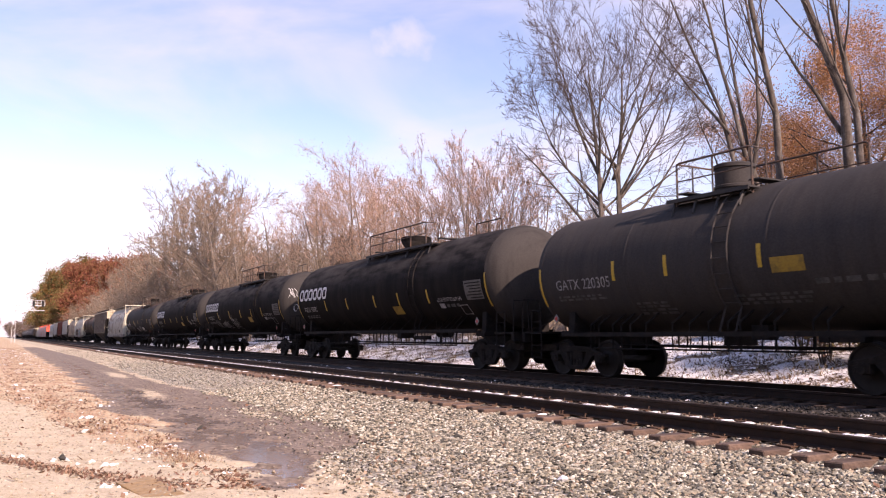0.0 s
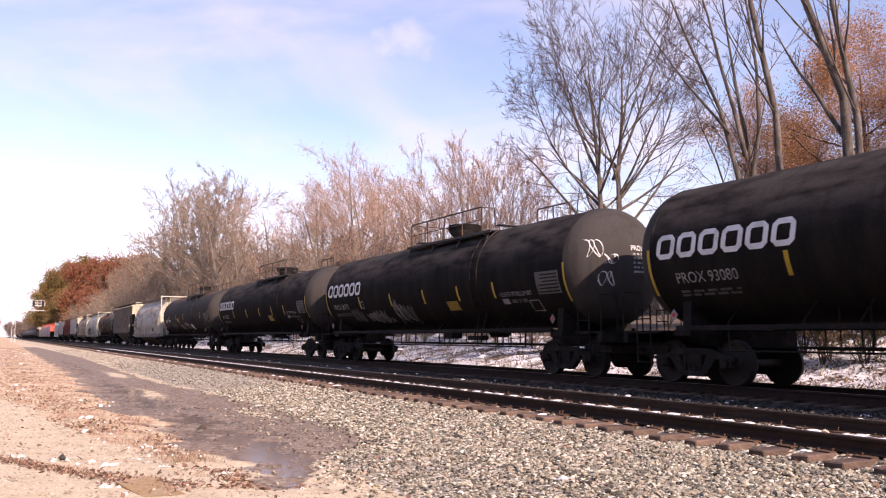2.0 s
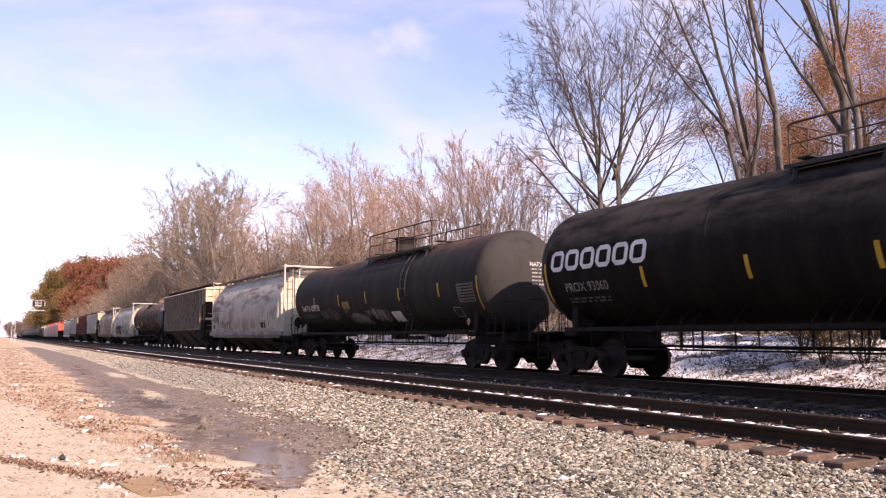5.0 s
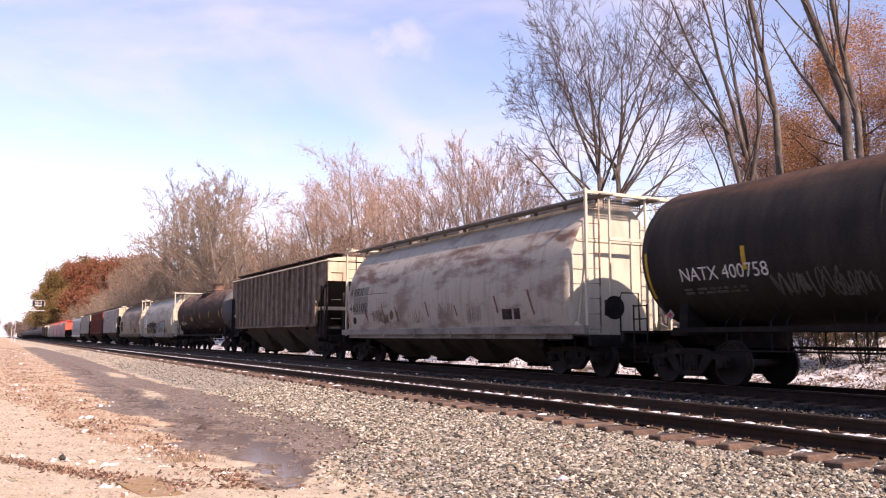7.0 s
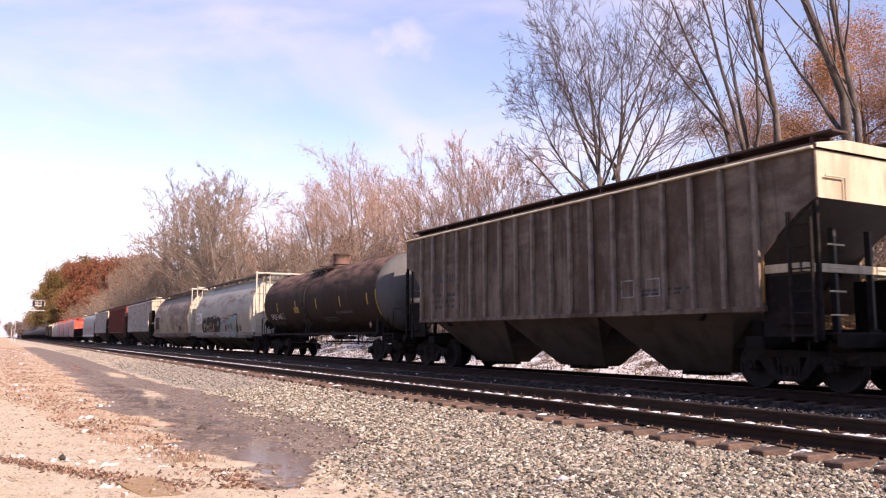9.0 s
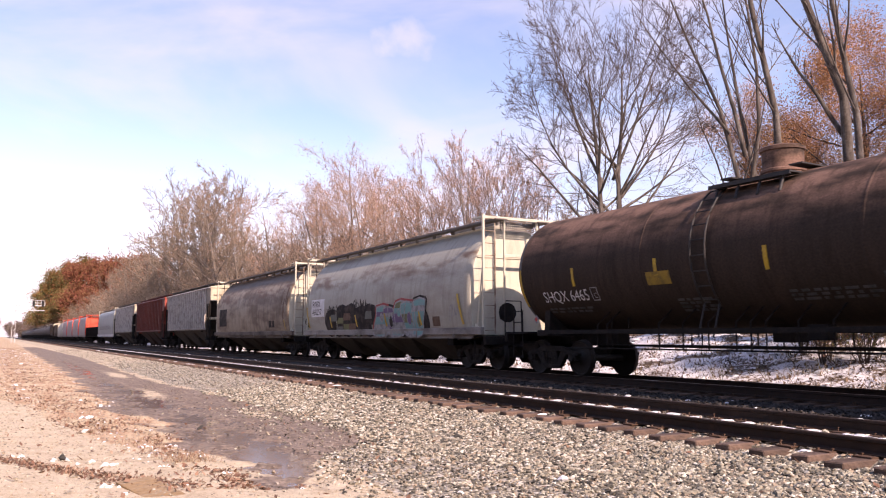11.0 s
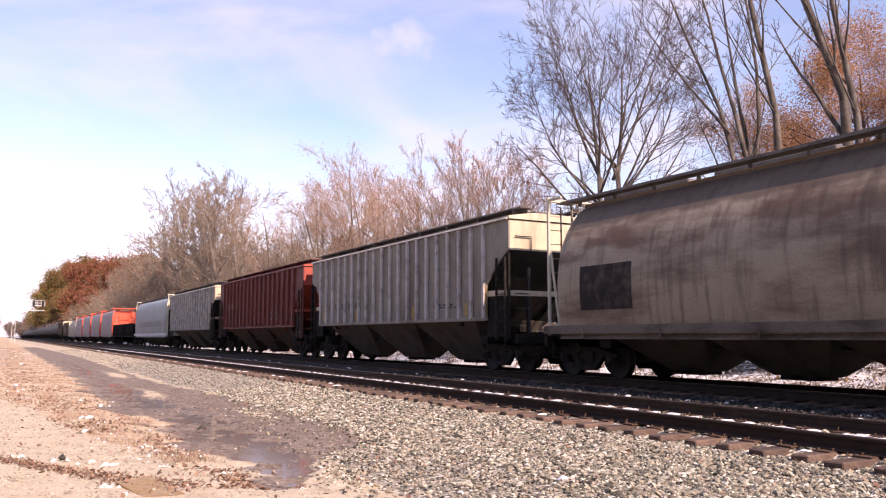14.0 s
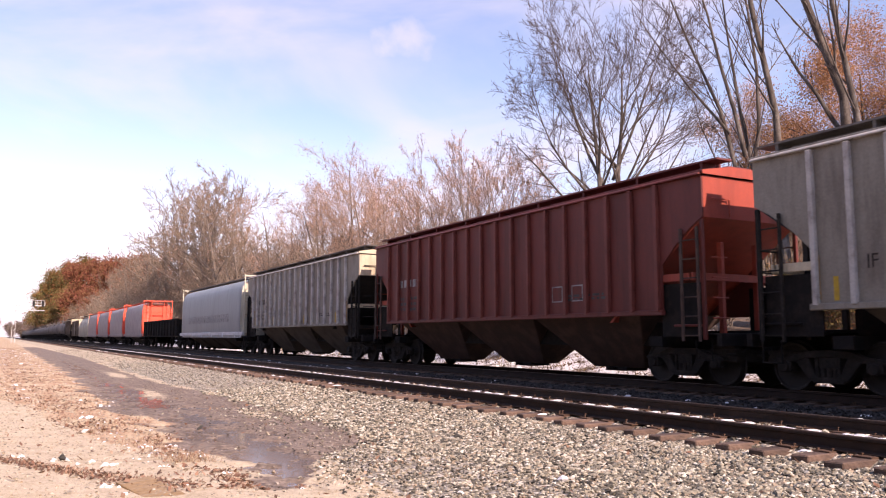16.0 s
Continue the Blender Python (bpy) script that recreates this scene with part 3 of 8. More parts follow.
def ground_material():
    m = bpy.data.materials.new("railway_ground")
    m.use_nodes = True
    nt = m.node_tree
    N, L = nt.nodes.new, nt.links.new
    p = nt.nodes["Principled BSDF"]
    co = N("ShaderNodeTexCoord")

    def noise_tex(scale, detail=5, rough=0.6):
        n = N("ShaderNodeTexNoise")
        n.inputs["Scale"].default_value, n.inputs["Detail"].default_value, n.inputs["Roughness"].default_value = scale, detail, rough
        L(co.outputs["Object"], n.inputs["Vector"])
        return n.outputs["Fac"]

    def ramp(src, stops, interp="LINEAR"):
        r = N("ShaderNodeValToRGB")
        r.color_ramp.interpolation = interp
        els = r.color_ramp.elements
        while len(els) < len(stops):
            els.new(0.5)
        for e, (pos, c) in zip(els, stops):
            e.position, e.color = pos, (*c, 1)
        L(src, r.inputs[0])
        return r.outputs[0]

    def mixed(fac, a, b, mode="MIX"):
        x = N("ShaderNodeMix")
        x.data_type, x.blend_type = "RGBA", mode
        if isinstance(fac, float):
            x.inputs[0].default_value = fac
        else:
            L(fac, x.inputs[0])
        L(a, x.inputs[6])
        L(b, x.inputs[7])
        return x.outputs[2]

    def attr(name):
        a = N("ShaderNodeAttribute")
        a.attribute_name = name
        return a.outputs["Fac"]

    def sharpen(mask, noise_src, lo=0.45, hi=0.6, amp=0.5):
        """mask edges broken up by noise."""
        ma = N("ShaderNodeMath")
        ma.operation = "MULTIPLY_ADD"
        L(noise_src, ma.inputs[0])
        ma.inputs[1].default_value = amp
        L(mask, ma.inputs[2])
        r = N("ShaderNodeMapRange")
        r.inputs[1].default_value, r.inputs[2].default_value = lo + amp * 0.5, hi + amp * 0.5
        L(ma.outputs[0], r.inputs[0])
        return r.outputs[0]

    fine, mid, big = noise_tex(30, 6, 0.7), noise_tex(5, 6), noise_tex(0.8, 5)
    speck = ramp(noise_tex(70, 4, 0.8), [(0.3, (0.5, 0.45, 0.4)), (0.45, (1, 1, 1))])
    dirt = mixed(big, ramp(fine, [(0.3, (0.25, 0.19, 0.12)), (0.46, (0.55, 0.46, 0.32)), (0.7, (0.78, 0.67, 0.49))]), ramp(mid, [(0.3, (0.36, 0.275, 0.185)), (0.5, (0.58, 0.485, 0.36)), (0.7, (0.74, 0.63, 0.48))]))
    dirt = mixed(1.0, dirt, speck, "MULTIPLY")
    vor = N("ShaderNodeTexVoronoi")
    vor.inputs["Scale"].default_value = 19
    L(co.outputs["Object"], vor.inputs["Vector"])
    sepc = N("ShaderNodeSeparateColor")
    L(vor.outputs["Color"], sepc.inputs[0])
    stones = ramp(sepc.outputs[0], [(0.0, (0.22, 0.2, 0.16)), (0.3, (0.42, 0.385, 0.305)), (0.6, (0.54, 0.49, 0.4)), (0.85, (0.66, 0.615, 0.53))], "CONSTANT")
    gaps = ramp(vor.outputs["Distance"], [(0.0, (1, 1, 1)), (0.55, (0.9, 0.9, 0.9)), (0.9, (0.5, 0.47, 0.45))])
    stones = mixed(1.0, stones, gaps, "MULTIPLY")
    rut_map, rut = N("ShaderNodeMapping"), N("ShaderNodeTexNoise")
    rut_map.inputs["Scale"].default_value = (5.0, 0.45, 1)
    rut.inputs["Scale"].default_value, rut.inputs["Detail"].default_value, rut.inputs["Roughness"].default_value = 1.3, 7, 0.65
    L(co.outputs["Object"], rut_map.inputs["Vector"])
    L(rut_map.outputs[0], rut.inputs["Vector"])
    mud = mixed(mid, ramp(rut.outputs["Fac"], [(0.34, (0.075, 0.055, 0.045)), (0.46, (0.17, 0.128, 0.105)), (0.58, (0.3, 0.235, 0.19)), (0.68, (0.5, 0.41, 0.32))]), ramp(fine, [(0.3, (0.085, 0.062, 0.05)), (0.5, (0.21, 0.16, 0.127)), (0.7, (0.42, 0.34, 0.27))]))
    drift_map, drift = N("ShaderNodeMapping"), N("ShaderNodeTexNoise")
    drift_map.inputs["Scale"].default_value = (2.2, 0.5, 1)
    drift.inputs["Scale"].default_value, drift.inputs["Detail"].default_value, drift.inputs["Roughness"].default_value = 1.6, 8, 0.7
    L(co.outputs["Object"], drift_map.inputs["Vector"])
    L(drift_map.outputs[0], drift.inputs["Vector"])
    leafy_brown = ramp(noise_tex(16, 7, 0.8), [(0.3, (0.13, 0.075, 0.045)), (0.45, (0.38, 0.22, 0.13)), (0.58, (0.62, 0.44, 0.29)), (0.72, (0.44, 0.23, 0.13))])
    straw_pale = ramp(noise_tex(22, 6, 0.75), [(0.3, (0.32, 0.23, 0.14)), (0.5, (0.6, 0.48, 0.32)), (0.7, (0.76, 0.65, 0.48))])
    litter = mixed(ramp(drift.outputs["Fac"], [(0.42, (0, 0, 0)), (0.58, (1, 1, 1))]), leafy_brown, straw_pale)
    snow_src = noise_tex(11, 9, 0.78)
    snow = ramp(fine, [(0.3, (0.7, 0.7, 0.73)), (0.7, (0.86, 0.86, 0.88))])
    leafy = ramp(noise_tex(9, 7, 0.75), [(0.3, (0.04, 0.03, 0.024)), (0.5, (0.11, 0.078, 0.055)), (0.68, (0.24, 0.17, 0.11))])
    c = mixed(sharpen(attr("litter"), noise_tex(4, 7, 0.75), 0.4, 0.75, 1.0), dirt, litter)
    c = mixed(sharpen(attr("ballast"), noise_tex(3, 5)), c, stones)
    # ballast round the train: its shade is put into the stone colours
    darkened = ramp(sepc.outputs[0], [(0.0, (0.02, 0.018, 0.017)), (0.3, (0.035, 0.031, 0.028)), (0.6, (0.05, 0.044, 0.04)), (0.85, (0.075, 0.066, 0.06))], "CONSTANT")
    c = mixed(attr("train_shade"), c, darkened)
    wet = sharpen(attr("wet"), noise_tex(2.6, 10, 0.8), 0.4, 0.68, 1.7)
    dark = N("ShaderNodeRGB")
    dark.outputs[0].default_value = (0.62, 0.53, 0.48, 1)
    damp = mixed(1.0, stones, dark.outputs[0], "MULTIPLY")
    c = mixed(wet, c, mixed(mid, damp, mud))
    c = mixed(attr("woods"), c, leafy)
    c = mixed(sharpen(attr("snow"), snow_src, 0.47, 0.56, 1.0), c, snow)
    L(c, p.inputs["Base Color"])
    rr = N("ShaderNodeMapRange")
    rr.inputs[3].default_value, rr.inputs[4].default_value = 0.95, 0.72
    L(wet, rr.inputs[0])
    L(rr.outputs[0], p.inputs["Roughness"])
    p.inputs["Specular IOR Level"].default_value = 0.3
    b1, b2 = N("ShaderNodeBump"), N("ShaderNodeBump")
    b1.inputs["Strength"].default_value, b1.inputs["Distance"].default_value = 0.6, 0.03
    b2.inputs["Distance"].default_value = 0.03
    inv = N("ShaderNodeMath")
    inv.operation = "SUBTRACT"
    inv.inputs[0].default_value = 1.0
    L(vor.outputs["Distance"], inv.inputs[1])
    L(attr("ballast"), b2.inputs["Strength"])
    L(inv.outputs[0], b2.inputs["Height"])
    L(noise_tex(12, 8, 0.7), b1.inputs["Height"])
    L(b1.outputs[0], b2.inputs["Normal"])
    L(b2.outputs[0], p.inputs["Normal"])
    return m


def axis_steps(marks):
    """Grid lines through (start, step) stretches."""
    out = []
    for (a, step), (b, _) in zip(marks, marks[1:]):
        k = max(1, int(round((b - a) / step)))
        out += [a + (b - a) * i / k for i in range(k)]
    return np.array(out + [marks[-1][0]])


def build_ground():
    xs = axis_steps([(-FAR, 400), (-400, 60), (-60, 6), (-6, 0.5), (-1, 0.09), (7.2, 0.2), (16, 0.15), (22, 1.0), (60, 12), (400, 400), (FAR, 1)])
    ys = axis_steps([(-400, 60), (-30, 5), (0, 0.5), (3, 0.1), (14, 0.16), (30, 0.4), (60, 1.2), (150, 8), (500, 80), (FAR, 1)])
    X, Y = np.meshgrid(xs, ys)
    Z = height(X, Y)
    nx, ny = len(xs), len(ys)
    idx = np.arange(nx * ny).reshape(ny, nx)
    quads = np.stack([idx[:-1, :-1], idx[:-1, 1:], idx[1:, 1:], idx[1:, :-1]], -1).reshape(-1, 4)
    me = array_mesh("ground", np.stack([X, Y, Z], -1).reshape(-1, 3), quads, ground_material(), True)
    e = 0.25 * wave(X, Y, 0.9, 0.4)
    masks = {
        "wet": wet_mask(X, Y),
        "ballast": sstep(3.9, 4.7, X + 0.6 * e + 1.3 * (1 - sstep(8.0, 10.0, Y))) * (1 - sstep(16.0, 16.6, X)) * (1 - 0.5 * sstep(24, 45, Y) * (X < 6.6)),
        "litter": 0.8 * (1 - sstep(2.4, 3.0, X + 0.5 * e)) * sstep(-0.12, 0.18, X - litter_edge(Y) + 0.4 * e) * (0.35 + 0.65 * sstep(8.0, 11.0, Y + 2 * e)) * (1 - 0.1 * sstep(30, 60, Y))
                  + 0.6 * np.exp(-((X - 0.07 - (9.4 - Y) * 0.57 + 0.2 * e) / 0.13) ** 2) * (Y < 9.6) * (X > -0.5),
        # where the ground colour carries the train's shade
        "train_shade": sstep(9.5, 10.2, X + e) * (1 - sstep(16.2, 16.8, X)),
        "woods": sstep(16.3, 17.2, X),
        "snow": sstep(16.6, 17.4, X) * (0.55 - 0.35 * sstep(21, 25, X) + 0.14 * wave(X, Y, 1.5, 0.5) + 0.1 * wave(X, Y, 4.3, 1.7)) - 0.3 * (X < 16.5),
    }
    for name, a in masks.items():
        at = me.attributes.new(name, "FLOAT", "POINT")
        at.data.foreach_set("value", a.astype(np.float32).ravel())
    tagged(new("ground", me), "pale dirt road, ballast and snow-dusted bank", "ground", kind="structure")
    # standing water in the low spots of the mud
    m = bpy.data.materials.new("muddy_water")
    m.use_nodes = True
    p = m.node_tree.nodes["Principled BSDF"]
    p.inputs["Base Color"].default_value = (0.2, 0.16, 0.14, 1)
    p.inputs["Roughness"].default_value, p.inputs["IOR"].default_value = 0.1, 1.33
    nz, bp, co = (m.node_tree.nodes.new(k) for k in ("ShaderNodeTexNoise", "ShaderNodeBump", "ShaderNodeTexCoord"))
    nz.inputs["Scale"].default_value = 3.0
    bp.inputs["Strength"].default_value, bp.inputs["Distance"].default_value = 0.12, 0.01
    for a, b in ((co.outputs["Object"], nz.inputs["Vector"]), (nz.outputs["Fac"], bp.inputs["Height"]), (bp.outputs[0], p.inputs["Normal"])):
        m.node_tree.links.new(a, b)
    s = Shape().prism([(1.5, 6.4), (4.2, 6.4), (4.4, 50), (1.5, 50)], "z", -0.006, 0.0)
    tagged(part("puddle_water", s, m), "still brown puddle water in the muddy wheel track", "puddle", kind="structure")


build_ground()


# ---------------------------------------------------------------- tracks
def rail_outline(c):
    return [(c - 0.07, 0), (c + 0.07, 0), (c + 0.07, 0.012), (c + 0.012, 0.035), (c + 0.012, 0.125), (c + 0.036, 0.14), (c + 0.036, 0.168),
            (c + 0.03, 0.176), (c - 0.03, 0.176), (c - 0.036, 0.168), (c - 0.036, 0.14), (c - 0.012, 0.125), (c - 0.012, 0.035), (c - 0.07, 0.012)]


def build_track(xc, label, snowy, seed, gauge=0.755, RAIL=RAIL, squat=1.0):
    rnd = random.Random(seed)
    track = tagged(new("railway_track"), label, "railway track", kind="structure")
    base = RAIL - 0.178 * squat
    for side in (-gauge, gauge):
        s = Shape().prism([(x, z * squat + base) for x, z in rail_outline(xc + side)], "y", -30, 1400)
        rail = part("rail", s, M_RAILSIDE, track, "rusty brown steel rail")
        part("rail_head", Shape().box((xc + side, 685, RAIL - 0.0), (0.058, 1430, 0.004)), M_RAILTOP, rail, "worn dull rail running surface")
    # ties: single ones near the camera, joined ones further on
    top = base - 0.012
    tie_meshes = []
    for k in range(5):
        w, l = 0.18 + 0.012 * k % 0.03, 2.62 + 0.03 * k
        s = Shape()
        rings = []
        for i in range(5):
            x = -l / 2 + l * i / 4
            j = [rnd.uniform(-0.006, 0.006) for _ in range(4)]
            rings.append([(x, -w / 2 + j[0], -0.17), (x, w / 2 + j[1], -0.17), (x, w / 2 + j[2], -0.004 + j[3]), (x, -w / 2 + j[1], -0.004 + j[0])])
        s.loft(rings)
        tie_meshes.append(s.mesh("tie", M_TIE, bevel=0.012))
    far = Shape()
    spikes, plates = Shape(), Shape()
    y, i = 1.2, 0
    ys = []
    while y < 420:
        y += 0.455 + rnd.choice((-0.03, -0.01, 0.0, 0.01, 0.05))
        ys.append(y)
        dx = rnd.uniform(-0.05, 0.05)
        if i < 150:
            tie = new("tie", tie_meshes[rnd.randrange(5)])
            tie.parent = track
            tie.matrix_basis = pose(xc + dx, y, top, 0, 0, rnd.uniform(-1.2, 1.2))
        else:
            far.box((xc + dx, y, top - 0.08), (2.6, 0.23, 0.16))
        if i < 110:
            for side in (-gauge, gauge):
                plates.box((xc + side, y, top + 0.005), (0.36, 0.19, 0.014))
                for ox in (-0.085, 0.085, -0.14, 0.14):
                    if abs(ox) > 0.1 and rnd.random() < 0.45:
                        continue
                    oy = rnd.choice((-0.06, 0.06))
                    hgt = rnd.choice((0.018, 0.022, 0.045))
                    spikes.box((xc + side + ox, y + oy, top + hgt / 2 + 0.005), (0.014, 0.014, hgt))
                    spikes.box((xc + side + ox * 0.93, y + oy, top + hgt + 0.008), (0.026, 0.02, 0.01))
        i += 1
    tagged(part("distant_ties", far, M_TIE, track), kind="stuff")
    tagged(part("tie_plates", plates, M_STEELPLATE, track, "rusty steel tie plates"), kind="stuff")
    tagged(part("rail_spikes", spikes, M_STEELPLATE, track, "rusty iron rail spikes"), kind="stuff")
    if snowy:
        snow = Shape()
        for yy in ys[:170]:
            for off, chance in ((0.52, 0.92), (0.2, 0.3), (-1.08, 0.22), (-0.4, 0.25)):
                for _ in range(3 if off > 0.5 else 1):
                    if rnd.random() > chance:
                        continue
                    lump(snow, rnd, (xc + off + rnd.uniform(-0.11, 0.11), yy + 0.22 + rnd.uniform(-0.1, 0.1), top + 0.0),
                         (rnd.uniform(0.05, 0.12), rnd.uniform(0.05, 0.15), rnd.uniform(0.01, 0.022)) if off > 0 else (rnd.uniform(0.06, 0.13), rnd.uniform(0.03, 0.07), 0.014))
        tagged(part("track_snow", snow, M_SNOW, None, smooth=60), "small white snow heaps between the ties", "snow", kind="stuff")
    return track


def lump(s, rnd, c, size):
    """A low rounded heap."""
    n = 7
    rings = []
    for h, k in ((-0.3, 1.0), (0.35, 0.86), (0.8, 0.5), (1.0, 0.12)):
        rings.append([(c[0] + size[0] * k * math.cos(6.283 * i / n) * rnd.uniform(0.55, 1.3), c[1] + size[1] * k * math.sin(6.283 * i / n) * rnd.uniform(0.55, 1.3),
                       c[2] + size[2] * h * rnd.uniform(0.7, 1.1)) for i in range(n)])
    s.loft(rings)


# ---------------------------------------------------------------- freight car parts
def wheelset_mesh(n=24, fine=True):
    """Axle along x with two flanged wheels, about its own centre."""
    s = Shape()
    prof = [(0.62, 0.0), (0.62, 0.10), (0.69, 0.115), (0.70, 0.20), (0.675, 0.36), (0.68, 0.42), (0.675, 0.495), (0.70, 0.495), (0.712, 0.466), (0.80, 0.458), (0.815, 0.45),
            (0.81, 0.415), (0.785, 0.40), (0.765, 0.26), (0.77, 0.17), (0.80, 0.13), (0.82, 0.10), (0.99, 0.085), (0.99, 0.0)]
    if not fine:
        prof = [(0.68, 0.0), (0.675, 0.495), (0.712, 0.466), (0.81, 0.45), (0.785, 0.40), (0.80, 0.13), (0.99, 0.0)]
    for sg in (-1, 1):
        s.loft([[(sg * x, r * math.cos(6.2832 * k / n), r * math.sin(6.2832 * k / n)) for k in range(n)] for x, r in [(a, max(b, 0.01)) for a, b in prof]])
    s.tube([(-0.62, 0, 0), (0.62, 0, 0)], 0.085, 12)
    return s.mesh("wheelset", M_WHEEL, smooth=40)


def side_frame_mesh():
    """Cast truck side frame at x = 0, about the truck's centre at axle height."""
    s = Shape()
    t = 0.07
    # top member arched down to the pedestals
    top = [(-1.12, 0.13), (-0.95, 0.17), (-0.72, 0.2), (-0.45, 0.30), (0, 0.32), (0.45, 0.30), (0.72, 0.2), (0.95, 0.17), (1.12, 0.13)]
    low = [(-1.12, 0.05), (-0.95, 0.09), (-0.68, 0.09), (-0.42, 0.17), (0, 0.19), (0.42, 0.17), (0.68, 0.09), (0.95, 0.09), (1.12, 0.05)]
    s.prism(top + low[::-1], "x", -t, t)
    s.prism([(-0.66, 0.10), (-0.40, 0.18), (-0.22, -0.17), (-0.30, -0.26), (-0.38, -0.22)], "x", -t, t)
    s.prism([(0.66, 0.10), (0.40, 0.18), (0.22, -0.17), (0.30, -0.26), (0.38, -0.22)], "x", -t, t)
    s.prism([(-0.34, -0.17), (0.34, -0.17), (0.30, -0.28), (-0.30, -0.28)], "x", -t * 1.1, t * 1.1)
    for a in (-0.22, 0.22):
        s.box((0, a, 0.0), (0.15, 0.06, 0.42))
    for a in (-0.889, 0.889):
        s.box((0, a, 0.02), (0.17, 0.3, 0.2))
        s.tube([(-0.13, a, 0), (0.1, a, 0)], 0.105, 10)
    for a in (-0.12, 0.0, 0.12):
        s.tube([(0.0, a, -0.18), (0.0, a, 0.06)], 0.055, 8)
    return s.mesh("side_frame", M_SOOT, bevel=0.012)


def bolster_mesh():
    s = Shape()
    s.box((0, 0, 0.12), (2.1, 0.36, 0.26))
    s.tube([(0, 0, 0.2), (0, 0, 0.36)], 0.2, 14)
    for a in (-0.5, 0.5):
        s.box((0, a, -0.02), (1.5, 0.11, 0.1))
        for x in (-0.75, 0.75):
            s.box((x, a + (0.07 if a > 0 else -0.07), 0), (0.09, 0.07, 0.3))
    return s.mesh("truck", M_SOOT, bevel=0.01)


def coupler_mesh():
    s = Shape()
    s.box((0, -0.36, 0.88), (0.17, 0.75, 0.16))
    s.box((0, 0.1, 0.88), (0.3, 0.3, 0.3), taper=0.9)
    s.box((0.11, 0.27, 0.88), (0.1, 0.14, 0.28))
    s.tube([(0.3, -0.3, 0.8), (0.3, 0.0, 0.55), (0.28, 0.3, 0.5)], 0.025, 6)
    s.tube([(-0.1, 0.08, 0.75), (-0.6, 0.02, 0.7), (-1.1, -0.1, 0.78), (-1.25, -0.14, 0.7)], 0.018, 6)
    return s.mesh("coupler", M_IRON, bevel=0.015)


WHEELSET, SIDE_FRAME, BOLSTER, COUPLER = wheelset_mesh(), side_frame_mesh(), bolster_mesh(), coupler_mesh()
FAR_WHEELSET = wheelset_mesh(12, False)
AXLE_Z = 0.457
rolling = []   # wheelsets that are seen to turn
cars = []      # (car, middle of the car along the track at 0 s)


def running_gear(car, truck_y, half, near):
    for sg in (-1, 1):
        truck = new("truck", BOLSTER)
        truck.parent = car
        truck.matrix_basis = pose(0, sg * truck_y, AXLE_Z)
        for x in (-1.0, 1.0):
            f = new("side_frame", SIDE_FRAME)
            f.parent = truck
            f.matrix_basis = pose(x, 0, 0)
        for a in (-0.889, 0.889):
            w = new("wheelset", WHEELSET if near else FAR_WHEELSET)
            w.parent = truck
            w.matrix_basis = pose(0, a, 0)
            if near:
                rolling.append((w, a))
        c = new("coupler", COUPLER)
        c.parent = car
        c.matrix_basis = pose(0, sg * half, 0, 0, 0, 0 if sg > 0 else 180)


def new_car(name, middle, label, category, group=""):
    car = tagged(new(name), label, category, group)
    cars.append((car, middle))
    return car


def ribbon(pts, w, side, lift=0.012):
    """A painted stroke along (y, z) points on a car's near side."""
    s = Shape()
    vs, fs = [], []
    for i, (y, z) in enumerate(pts):
        a, b = pts[max(i - 1, 0)], pts[min(i + 1, len(pts) - 1)]
        d = Vector((b[0] - a[0], b[1] - a[1])).normalized() if a != b else Vector((1, 0))
        for k in (-0.5, 0.5):
            yy, zz = y - d.y * w * k, z + d.x * w * k
            vs.append((side(zz) - lift, yy, zz))
    for i in range(len(pts) - 1):
        fs.append((2 * i, 2 * i + 1, 2 * i + 3, 2 * i + 2))
    return s.add(vs, fs)


def patch(y0, y1, z0, z1, side, lift=0.008, lean=0.0):
    """A painted rectangle on a car's near side, following its curve."""
    s, n = Shape(), 5
    vs = []
    for i in range(n + 1):
        z = z0 + (z1 - z0) * i / n
        vs += [(side(z) - lift, y0 + lean * (z - z0), z), (side(z) - lift, y1 + lean * (z - z0), z)]
    return s.add(vs, [(2 * i, 2 * i + 1, 2 * i + 3, 2 * i + 2) for i in range(n)])


def joined(shapes):
    s = Shape()
    for q in shapes:
        s.add(q.v, q.f)
    return s


def lettering(car, name, text, y0, z0, size, side, mat, stretch=1.0, label=""):
    """Letters on a car's near side; they run from y0 towards the camera's right."""
    cu = bpy.data.curves.new("letters", "FONT")
    cu.body, cu.size, cu.resolution_u = text, size / 0.69, 3
    tmp = new("letters", cu)
    me = bpy.data.meshes.new_from_object(tmp.evaluated_get(bpy.context.evaluated_depsgraph_get()))
    bpy.data.objects.remove(tmp)
    for v in me.vertices:
        z = z0 + v.co.y
        v.co = (side(z) - 0.012, y0 - v.co.x * stretch, z)
    me.materials.clear()
    me.materials.append(mat)
    ob = new(name, me)
    ob.parent = car
    if label:
        tagged(ob, label)
    return ob


def bars(rnd, y0, y1, z0, rows, h, side, gap=0.5):
    """Rows of small unreadable stencil: plain bars."""
    out = []
    for r in range(rows):
        y = y0
        z = z0 - r * h * (1 + gap)
        while y > y1:
            w = rnd.uniform(0.08, 0.3)
            out.append(patch(y - w, y, z, z + h, side))
            y -= w + rnd.uniform(0.04, 0.12)
    return joined(out)


def stencil(name, shape, mat, car):
    tagged(part(name, shape, mat, car), kind="stuff")


